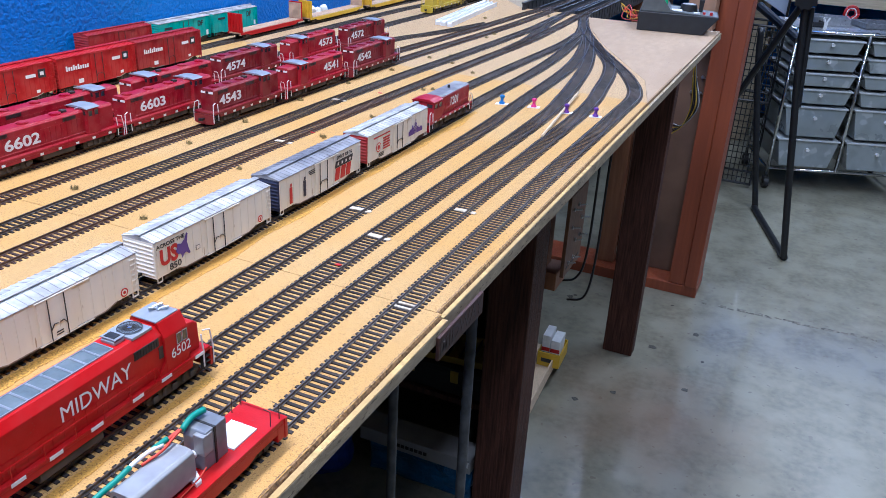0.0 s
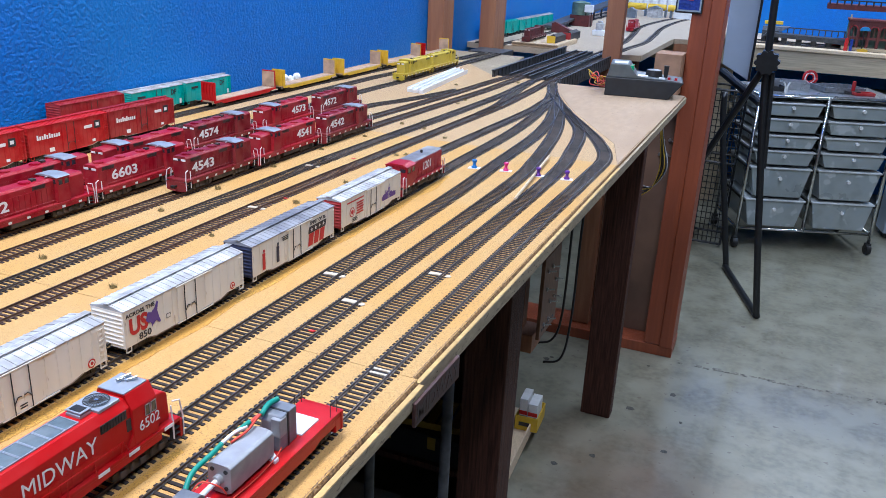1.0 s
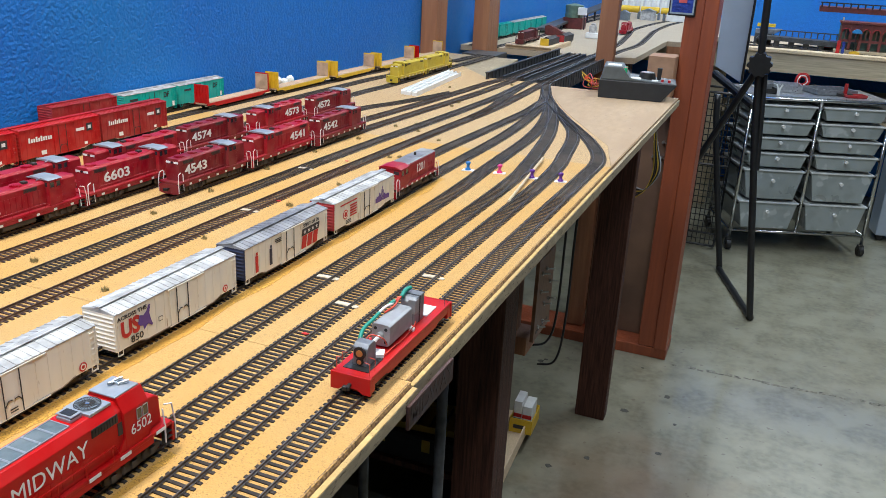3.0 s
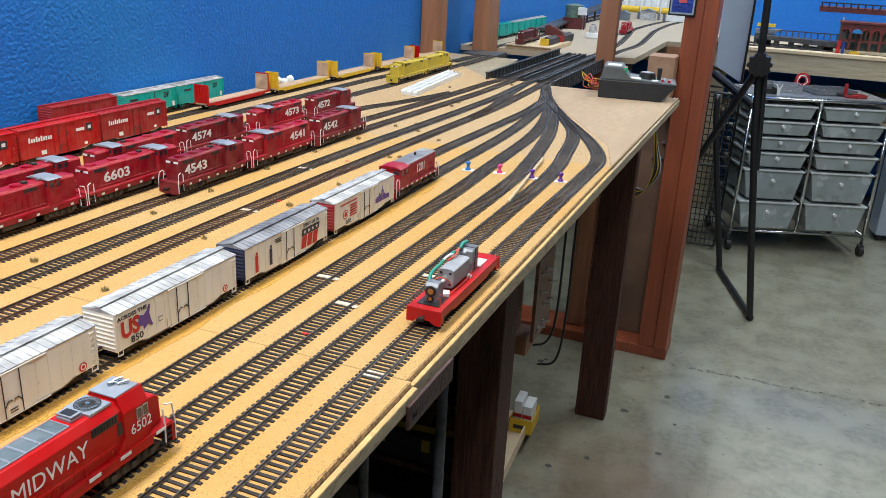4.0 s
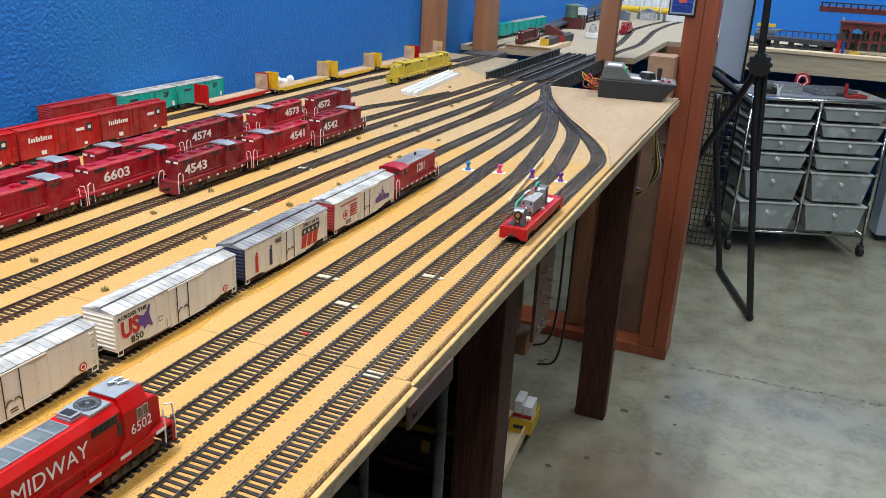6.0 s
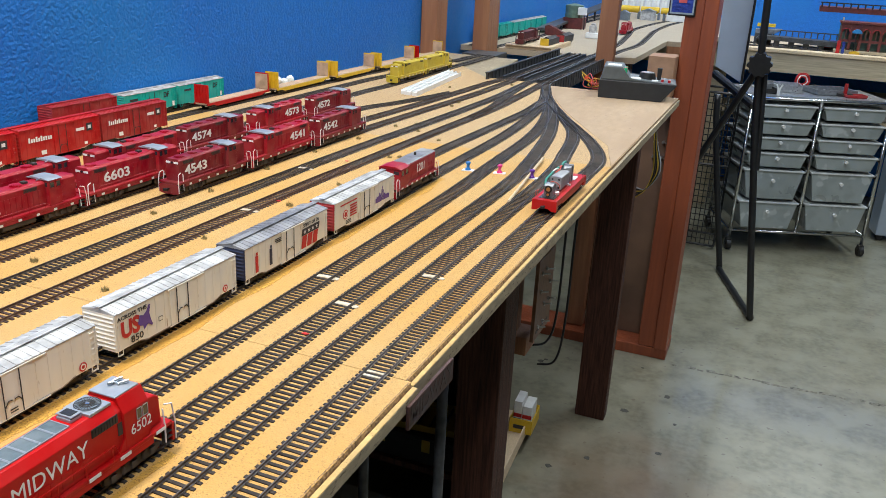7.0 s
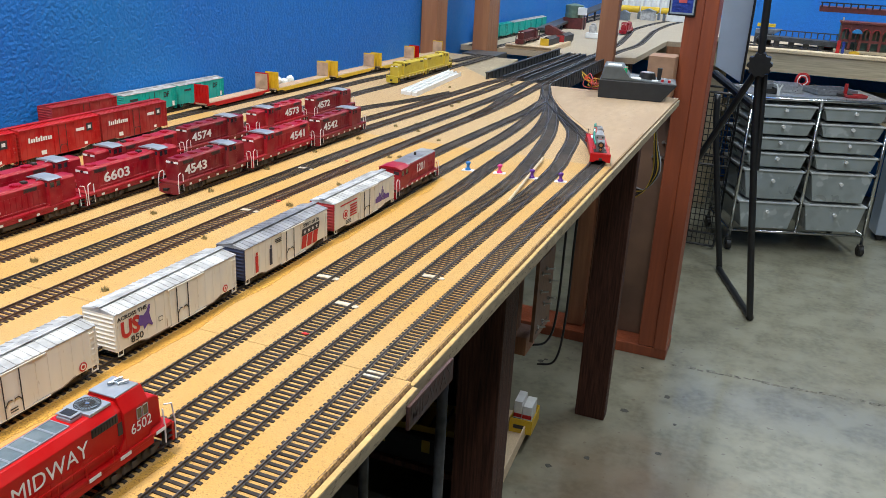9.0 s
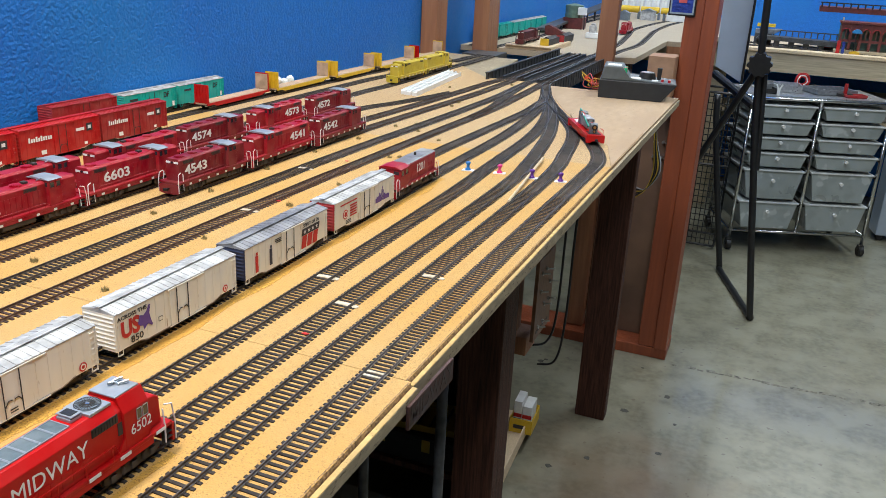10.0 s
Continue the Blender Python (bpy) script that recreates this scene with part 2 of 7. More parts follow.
setting("floor_joint", bm, JOINT, "dark crumbled saw joint in the concrete floor", "joint")

STAIN = material("dark_floor_spot", (0.07, 0.065, 0.05), 0.6, vary=0.3, scale=200)
for i in range(16):
    x, y, r = rj.uniform(-0.62, -0.10), rj.uniform(1.9, 2.62), rj.uniform(0.005, 0.013)
    out = [(x + r * rj.uniform(0.6, 1.2) * math.cos(k * 0.785), y + r * rj.uniform(0.6, 1.2) * math.sin(k * 0.785)) for k in range(8)]
    tagged(part("floor_spot", prism(out, "z", -0.001, 0.0008), STAIN), "small dark spot on the concrete", "stain", "floor spots", "structure")

# the layout's long board
bench = thing("layout_bench", "long plywood train layout bench with sanded top on dark timber legs", "bench")
THICK = 0.0042
part("sand_board", box(WALL_X + 0.002, -0.9, GROUND - THICK, -0.2232, 0.5156, GROUND), SAND, bench, "yellow sanded fibreboard")
part("sand_board", box(WALL_X + 0.002, 0.5163, GROUND - THICK, -0.2270, 1.30, GROUND), SAND, bench, "yellow sanded fibreboard")
part("sand_board", prism([(WALL_X + 0.002, 1.3003), (-0.2270, 1.3003), (-0.265, 1.46), (-0.350, 1.62), (-0.422, 1.76), (-0.503, 1.95), (-0.548, 2.10), (-0.60, 2.13), (-0.735, 2.125), (WALL_X + 0.002, 2.60)], "z", GROUND - THICK, GROUND), PALESAND, bench,
     "pale sanded fibreboard")
part("plywood_top", prism([(-0.2646, 1.4604), (-0.2266, 1.3007), (-0.2240, 2.121), (-0.5472, 2.101), (-0.5024, 1.9506), (-0.4214, 1.7606), (-0.3494, 1.6206)], "z", GROUND - THICK, GROUND - 0.0001), PLY, bench,
     "bare tan plywood panel")


def crumbled_edge(x, y0, y1, out, seed):
    """The rough brown broken edge of the fibreboard."""
    r = random.Random(seed)
    bm = bmesh.new()
    last = None
    for i in range(int((y1 - y0) / 0.002) + 1):
        y = y0 + i * 0.002
        a = x - 0.0010 + r.uniform(-0.0004, 0.0003)
        b = x + out * r.uniform(0.7, 1.0)
        ring = [bm.verts.new(p) for p in ((a - 0.002, y, GROUND - 0.0006), (a, y, GROUND + 0.0002), (a + 0.0010, y, GROUND + r.uniform(-0.0005, 0.0001)), (b, y, GROUND - 0.0022 + r.uniform(-0.0005, 0.0005)), (b + 0.0003, y, GROUND - THICK - 0.0004))]
        if last:
            for k in range(4):
                bm.faces.new((last[k], ring[k], ring[k + 1], last[k + 1]))
        last = ring
    bmesh.ops.recalc_face_normals(bm, faces=bm.faces)
    return part("broken_edge", bm, FIBRE, bench, "crumbled brown fibreboard edge")


crumbled_edge(-0.2232, -0.9, 0.515, 0.0010, 1)
crumbled_edge(-0.2270, 0.517, 1.62, 0.0012, 2)
part("plywood_deck", box(WALL_X + 0.002, -0.9, GROUND - 0.0150, -0.2172, 0.5158, GROUND - THICK - 0.0003), PLY_EDGE, bench, "plywood deck with a pale raw edge")
part("plywood_deck", prism([(WALL_X + 0.002, 0.5162), (-0.2215, 0.5162), (-0.2205, 2.123), (-0.735, 2.14), (-0.80, 2.62), (WALL_X + 0.002, 2.62)], "z", GROUND - 0.0185, GROUND - THICK - 0.0003),
     PLY_EDGE, bench, "plywood deck with a pale raw edge")

ORANGESAND = material("orange_sand", (0.63, 0.345, 0.055), 0.9, vary=0.26, scale=780, bump=1.0, bump_scale=760, second=(0.56, 0.29, 0.045), mix_scale=9,
                      speck=(0.31, 0.150, 0.030), speck_scale=740, speck_at=0.575)
ro = random.Random(17)
# ragged bands of more orange sand right of the goods train and lead engine
for x0, wide, y0, y1 in ((-0.437, 0.016, 0.05, 1.09), (-0.3245, 0.008, 0.05, 0.36)):
    side = [(x0 + wide * (0.75 + 0.55 * noise.noise(Vector((9.0, 14.0 * y, x0)))) + ro.uniform(-0.0007, 0.0007), y) for y in np.arange(y0, y1, 0.004)]
    part("stained_sand", prism([(x0, y0), *side, (x0, y1)], "z", GROUND - 0.001, GROUND + 0.0003), ORANGESAND, bench, "orange sand beside the track")
part("edge_strip", box(-0.2217, -0.9, GROUND - THICK - 0.0002, -0.2175, 0.5152, GROUND - THICK + 0.0006), OVERSPRAY, bench, "yellow overspray on the deck edge")
part("edge_strip", box(-0.2255, 0.5168, GROUND - THICK - 0.0002, -0.2218, 1.30, GROUND - THICK + 0.0006), OVERSPRAY, bench, "yellow overspray on the deck edge")

for x0, y0, deep in ((-0.490, 1.36, 0.089), (-0.404, 2.20, 0.048), (-0.480, 0.20, 0.089)):
    part("leg", box(x0, y0, 0.0, x0 + 0.089, y0 + deep, GROUND - 0.0188, 0.003), DARKWOOD, bench, "dark stained square timber leg")

# added dark sheet that stands in for the deep shade below the bench
setting("bench_back_board", box(-1.02, 0.35, 0.0, -1.0, 2.05, 0.955), DARKWOOD, "dark board added below the bench in place of its shade", "board")

# open stud wall across the hall, which the layout passes through
def stud(name, x0, x1, y0, y1, z0, z1, mat, label):
    return tagged(part(name, box(x0, y0, z0, x1, y1, z1, 0.003), mat), label, "stud", "studs of the open partition", "structure")


stud("stud_1", -1.098, -1.043, 2.50, 2.59, 0.0, 3.0, TANWOOD, "tan timber stud against the blue wall")
stud("stud_2", -1.010, -0.955, 2.75, 2.865, 0.0, 3.0, TANWOOD, "tan timber stud rising behind the layout")
stud("stud_3", -0.574, -0.516, 2.75, 2.79, 0.04, 3.0, TANWOOD, "tan timber stud beside the track bridges")
stud("stud_4", -0.302, -0.247, 2.70, 2.83, 0.04, 3.0, REDWOOD, "red stained timber stud of the doorway")
stud("stud_5", -0.2465, -0.205, 2.69, 2.84, 0.04, 3.0, REDWOOD, "red stained timber stud at the end of the partition")
tagged(part("sole_plate", box(-1.0, 2.70, 0.0, -0.203, 2.845, 0.038, 0.002), REDWOOD), "red stained sole plate of the partition on the concrete", "plate", "", "structure")
setting("partition_panel", box(-0.515, 2.79, 0.04, -0.304, 2.80, 0.93), HARDBOARD, "brown hardboard panel below the layout", "panel")

# ---------------------------------------------------------------- tracks
TRACKS = {
    "a": ("black", [(-0.253, -0.3), (-0.253, 0.4), (-0.253, 0.9), (-0.2515, 1.2), (-0.256, 1.34), (-0.297, 1.466), (-0.35, 1.575), (-0.425, 1.724), (-0.495, 1.89), (-0.54, 2.03), (-0.565, 2.2), (-0.565, 2.9)]),
    "b": ("black", [(-0.298, -0.3), (-0.298, 0.6), (-0.298, 1.1), (-0.303, 1.25), (-0.314, 1.34), (-0.330, 1.456), (-0.352, 1.55), (-0.388, 1.64), (-0.44, 1.76)]),
    "c": ("black", [(-0.340, -0.3), (-0.340, 0.6), (-0.340, 1.1), (-0.350, 1.25), (-0.363, 1.358), (-0.379, 1.468), (-0.399, 1.567), (-0.425, 1.67), (-0.47, 1.83)]),
    "d": ("black", [(-0.389, -0.3), (-0.389, 0.6), (-0.391, 1.0), (-0.398, 1.213), (-0.404, 1.41), (-0.415, 1.536), (-0.432, 1.643), (-0.46, 1.77), (-0.49, 1.88)]),
    "e": ("black", [(-0.452, -0.3), (-0.452, 0.6), (-0.452, 1.181), (-0.451, 1.362), (-0.455, 1.5), (-0.464, 1.62), (-0.478, 1.74), (-0.498, 1.86), (-0.53, 2.0)]),
    "f": ("black", [(-0.512, -0.3), (-0.512, 0.8), (-0.506, 1.2), (-0.497, 1.45), (-0.491, 1.6), (-0.489, 1.7), (-0.496, 1.84)]),
    "g": ("brown", [(-0.584, -0.3), (-0.584, 0.8), (-0.578, 1.1), (-0.567, 1.459), (-0.559, 1.672), (-0.561, 1.80), (-0.566, 1.966), (-0.572, 2.112), (-0.575, 2.3)]),
    "h": ("black", [(-0.637, -0.3), (-0.637, 0.8), (-0.628, 1.2), (-0.614, 1.493), (-0.604, 1.805), (-0.607, 1.955), (-0.610, 2.131), (-0.612, 2.9)]),
    "i": ("brown", [(-0.699, -0.3), (-0.699, 0.8), (-0.690, 1.25), (-0.676, 1.542), (-0.660, 1.822), (-0.657, 2.002), (-0.656, 2.174), (-0.656, 2.9)]),
    "j": ("brown", [(-0.757, -0.3), (-0.757, 0.8), (-0.740, 1.25), (-0.722, 1.5), (-0.706, 1.75), (-0.695, 2.0), (-0.685, 2.2), (-0.684, 2.9)]),
    "k": ("brown", [(-0.815, -0.3), (-0.815, 1.0), (-0.803, 1.35), (-0.788, 1.51), (-0.762, 1.60), (-0.736, 1.708), (-0.712, 1.83)]),
    "l": ("black", [(-0.885, -0.3), (-0.885, 1.5), (-0.878, 1.85), (-0.882, 2.243), (-0.885, 2.6)]),
    "m": ("black", [(-0.963, -0.3), (-0.963, 1.6), (-0.952, 2.0), (-0.925, 2.6)]),
    "n": ("black", [(-1.030, -0.3), (-1.030, 1.0), (-1.028, 1.4), (-1.015, 1.9), (-0.985, 2.46)]),
    "crossover": ("black", [(-0.5645, 1.560), (-0.5665, 1.680), (-0.580, 1.800), (-0.597, 1.920), (-0.6085, 2.060)]),
    "o": ("black", [(-1.078, -0.3), (-1.078, 1.6), (-1.070, 2.0), (-1.060, 2.30)]),
}
GAUGE = 0.0087
PATHS = {k: smooth_path(v[1], 0.0061) for k, v in TRACKS.items()}


def headings(P):
    d = np.gradient(P, axis=0)
    return d / np.linalg.norm(d, axis=1)[:, None]


TIE_MESH = {}
for c, m in (("black", TIE), ("brown", TIEBROWN)):
    bm = bmesh.new()
    add_prism(bm, [(-0.0134, -0.0016), (-0.0134, 0.0006), (-0.0128, 0.0009), (0.0128, 0.0009), (0.0134, 0.0006), (0.0134, -0.0016)], "y", -0.00132, 0.00132)
    for sx in (-1, 1):
        for ex in (-0.0013, 0.0013):
            add_box(bm, sx * GAUGE + ex - 0.0007, -0.0010, 0.0008, sx * GAUGE + ex + 0.0007, 0.0010, 0.0013)
    TIE_MESH[c] = mesh_of("tie", bm, m)


def add_rail(bm, P, D, off):
    """A rail of foot, web and head swept along a path."""
    prof = [(-0.0010, 0.0012), (-0.0010, 0.0015), (-0.0003, 0.0018), (-0.0003, 0.0028), (-0.00048, 0.0037), (0.00048, 0.0037), (0.0003, 0.0028), (0.0003, 0.0018), (0.0010, 0.0015), (0.0010, 0.0012)]
    z = GROUND - 0.0003
    last = None
    for (x, y), (dx, dy) in zip(P, D):
        ring = [bm.verts.new((x + (off + u) * dy, y - (off + u) * dx, z + w)) for u, w in prof]
        if last:
            for i in range(len(prof) - 1):
                bm.faces.new((last[i], last[i + 1], ring[i + 1], ring[i]))
        last = ring


def build_track(key):
    kind = TRACKS[key][0]
    P = PATHS[key]
    D = headings(P)
    t = thing("model_track", "model railway track with %s sleepers on sand" % kind, "track", "tracks of the yard")
    for side in (-1, 1):
        bm = bmesh.new()
        add_rail(bm, P[::2], D[::2], side * GAUGE)
        bmesh.ops.recalc_face_normals(bm, faces=bm.faces)
        part("rail", bm, RAILRUST if key in ("g", "i", "j") else RAIL, t)
    lone = {"a": (0.30, 0.95), "b": (0.30, 0.95), "c": (0.38, 0.95), "d": (0.42, 0.9), "g": (0.55, 0.9), "h": (0.6, 0.9), "i": (0.6, 0.8)}.get(key, (9, 9))
    heaps = {"": ([], []), "weathered": ([], [])}
    tie = TIE_MESH[kind]
    tv = np.array([v.co[:] for v in tie.vertices])
    tf = [tuple(p.vertices) for p in tie.polygons]
    rt = random.Random(key)
    for (x, y), (dx, dy) in zip(P, D):
        a = math.atan2(-dx, dy) + rt.uniform(-0.02, 0.02)
        if lone[0] < y < lone[1]:
            part("tie", tie, None, t, m=Matrix.Translation((x, y, GROUND)) @ Matrix.Rotation(a, 4, "Z"))
        else:
            c, s = math.cos(a), math.sin(a)
            verts, faces = heaps["weathered" if y > 1.08 else ""]
            base = len(verts)
            verts += [(x + c * u - s * v, y + s * u + c * v, GROUND + w) for u, v, w in tv]
            faces += [tuple(base + i for i in f) for f in tf]
    for wear, (verts, faces) in heaps.items():
        if verts:
            me = bpy.data.meshes.new("tie_row")
            me.from_pydata(verts, [], faces)
            me.materials.append(TIEGREY if wear else TIE if kind == "black" else TIEBROWN)
            part("tie_row", me, None, t, "dusty grey sleepers" if wear else "")["kind"] = "stuff"
    return t


for key in TRACKS:
    build_track(key)

# ---------------------------------------------------------------- rolling stock
def paint(name, c, rough=0.42, dust=(0.30, 0.22, 0.17), spec=0.32, **k):
    return material(name, c, rough, vary=0.08, scale=90, second=tuple(0.86 * a + 0.14 * d for a, d in zip(c, dust)), mix_scale=45,
                    bump=0.12, bump_scale=900, spec=spec, speck=tuple(0.7 * a + 0.3 * d for a, d in zip(c, dust)), speck_scale=380, speck_at=0.67, **k)


MAROON = paint("maroon_paint", (0.215, 0.003, 0.014), 0.36, spec=0.26)
CHERRY = paint("cherry_paint", (0.36, 0.003, 0.017), 0.36, spec=0.26)
SCARLET = paint("scarlet_paint", (0.50, 0.004, 0.005), 0.34, (0.16, 0.08, 0.07), 0.24)
BOXRED = paint("boxcar_red_paint", (0.50, 0.010, 0.012))
BOXBROWN = paint("boxcar_brown_red_paint", (0.36, 0.016, 0.020))
TEAL = paint("teal_paint", (0.012, 0.42, 0.36), spec=0.2)
YELLOW = paint("yellow_paint", (0.75, 0.48, 0.02))
DULLYELLOW = paint("dull_yellow_paint", (0.60, 0.45, 0.035))
CREAM = material("cream_car_paint", (0.86, 0.82, 0.73), 0.5, vary=0.05, scale=60, second=(0.80, 0.74, 0.63), mix_scale=30, speck=(0.45, 0.34, 0.23),
                 speck_scale=140, speck_at=0.69, stretch=(1, 2, 0.35), bump=0.1, bump_scale=500)
ROOFGREY = material("weathered_roof_paint", (0.56, 0.555, 0.55), 0.5, vary=0.15, scale=90, second=(0.33, 0.325, 0.32), mix_scale=60, bump=0.15, bump_scale=400)
GRIME = material("rust_grime", (0.20, 0.13, 0.085), 0.8, vary=0.4, scale=150, second=(0.42, 0.35, 0.27), mix_scale=90)
ROOFDARK = material("dark_roof_paint", (0.20, 0.20, 0.22), 0.5, vary=0.2, scale=60, second=(0.30, 0.30, 0.31), mix_scale=30)
CABROOF = material("silver_cab_roof", (0.38, 0.40, 0.43), 0.36, metal=0.35, vary=0.08, scale=80)
GREYPAINT = material("grey_panel_paint", (0.19, 0.225, 0.26), 0.4, metal=0.3, vary=0.12, scale=120)
BLACK = material("black_plastic", (0.018, 0.017, 0.017), 0.5, vary=0.3, scale=120, bump=0.2, bump_scale=600)
UNDER = material("dusty_running_gear", (0.035, 0.030, 0.028), 0.7, vary=0.3, scale=200, second=(0.07, 0.055, 0.045), mix_scale=60)
WHEEL = material("blackened_wheel_metal", (0.10, 0.09, 0.085), 0.35, metal=0.8, vary=0.2, scale=200)
WHITE = material("white_paint", (0.80, 0.80, 0.78), 0.5, vary=0.04, scale=80)
GLASS = material("dark_window_glass", (0.03, 0.035, 0.045), 0.08, vary=0.1, spec=0.8)
NAVY = material("navy_paint", (0.020, 0.025, 0.060), 0.5, vary=0.1)
PURPLE = material("violet_paint", (0.12, 0.06, 0.30), 0.5, vary=0.1)
INKRED = material("red_ink", (0.55, 0.02, 0.02), 0.5, vary=0.08)
INKBLACK = material("black_ink", (0.03, 0.03, 0.035), 0.5, vary=0.1)
DECKWOOD = material("wooden_car_deck", (0.55, 0.38, 0.25), 0.7, vary=0.15, scale=60, stretch=(1, 8, 1), bump=0.2, bump_scale=300)
RUNGS = material("white_grab_iron", (0.78, 0.74, 0.74), 0.4, vary=0.05)
STEEL = material("bright_steel", (0.55, 0.56, 0.58), 0.3, metal=0.9, vary=0.1, scale=100)
LETTER = material("white_lettering", (0.86, 0.84, 0.82), 0.5, vary=0.03)

RIGHT = Euler((math.pi / 2, 0, math.pi / 2)).to_matrix().to_4x4()      # writing that reads from the +x side
LEFT = Euler((math.pi / 2, 0, -math.pi / 2)).to_matrix().to_4x4()
NEAR_END = Euler((math.pi / 2, 0, 0)).to_matrix().to_4x4()


def put(x, y, z, turn=None):
    return Matrix.Translation((x, y, z)) @ (turn if turn is not None else Matrix())


def truck(parent, y, axles, half):
    """A bogie with side frames, springs, boxes and flanged wheels."""
    bm = bmesh.new()
    span = half * 0.9
    for s in (-1, 1):
        add_prism(bm, [(-half, 0.004), (-half, 0.008), (-half * 0.55, 0.0105), (half * 0.55, 0.0105), (half, 0.008), (half, 0.004), (half * 0.5, 0.0025), (-half * 0.5, 0.0025)], "x", s * 0.0118 - 0.0009, s * 0.0118 + 0.0009)
        for a in np.linspace(-span * 0.78, span * 0.78, axles):
            add_box(bm, s * 0.0130 - 0.0011, a - 0.0022, 0.0032, s * 0.0130 + 0.0011, a + 0.0022, 0.0078)
        for a in np.linspace(-span * 0.4, span * 0.4, 2):
            add_rod(bm, (s * 0.0131, a, 0.0035), (s * 0.0131, a, 0.0095), 0.0013, 6)
    add_box(bm, -0.0115, -0.004, 0.005, 0.0115, 0.004, 0.012)
    t = part("bogie", bm, UNDER, parent, m=Matrix.Translation((0, y, 0)))
    for a in np.linspace(-span * 0.78, span * 0.78, axles):
        bm = bmesh.new()
        add_rod(bm, (-0.0095, 0, 0), (0.0095, 0, 0), 0.0012, 6)
        for s in (-1, 1):
            add_rod(bm, (s * 0.0075, 0, 0), (s * 0.0098, 0, 0), 0.0052, 14)
            add_rod(bm, (s * 0.0071, 0, 0), (s * 0.0075, 0, 0), 0.0058, 14)
        part("wheelset", bm, WHEEL, t, m=Matrix.Translation((0, a, 0.0052)))
    return t


def coupler(parent, y, s):
    bm = bmesh.new()
    add_box(bm, -0.0012, min(0, s * 0.007), -0.001, 0.0012, max(0, s * 0.007), 0.001)
    add_box(bm, -0.0028, min(s * 0.006, s * 0.0095), -0.0018, 0.0010, max(s * 0.006, s * 0.0095), 0.0018, 0.0004)
    add_box(bm, 0.0012, min(s * 0.006, s * 0.0085), -0.0018, 0.0028, max(s * 0.006, s * 0.0085), 0.0018, 0.0004)
    part("coupler", bm, BLACK, parent, m=Matrix.Translation((0, y, 0.0088)))


def handrail(parent, side, y0, y1, z0, h, posts, mat):
    bm = bmesh.new()
    x = side * 0.0160
    add_pipe(bm, [(x, y0, z0 + 0.002), (x, y0 + 0.004, z0 + h), (x, y1 - 0.004, z0 + h), (x, y1, z0 + 0.002)], 0.00035, 5)
    for y in np.linspace(y0 + 0.006, y1 - 0.006, posts):
        add_rod(bm, (x, y, z0 - 0.002), (x, y, z0 + h), 0.00028, 5)
    part("handrail", bm, mat, parent)


def end_rails(parent, y, s, mat, z0=0.016):
    """Corner grab irons and steps at one end of an engine."""
    for side in (-1, 1):
        bm = bmesh.new()
        x = side * 0.0158
        add_pipe(bm, [(x, y + s * 0.0008, 0.004), (x, y + s * 0.0010, 0.018), (x * 0.95, y - s * 0.0005, z0 + 0.012), (x * 0.88, y - s * 0.006, z0 + 0.0135)], 0.00058, 5)
        add_pipe(bm, [(x, y - s * 0.0085, 0.006), (x, y - s * 0.0085, 0.019), (x * 0.96, y - s * 0.009, z0 + 0.012)], 0.00058, 5)
        part("grab_iron", bm, mat, parent)
        bm = bmesh.new()
        for z in (0.0035, 0.0075, 0.0115):
            add_box(bm, min(x, x - side * 0.004), y - 0.004 - s * 0.004, z, max(x, x - side * 0.004), y + 0.004 - s * 0.004, z + 0.0006)
        for e in (-0.0042, 0.0042):
            add_box(bm, min(x, x - side * 0.0035), y - s * 0.004 + e - 0.0003, 0.0032, max(x, x - side * 0.0035), y - s * 0.004 + e + 0.0003, 0.0155)
        part("step", bm, UNDER, parent)


def hood_outline(w, z0, z1, c):
    return [(-w, z0), (-w, z1 - c), (-w + c, z1), (w - c, z1), (w, z1 - c), (w, z0)]


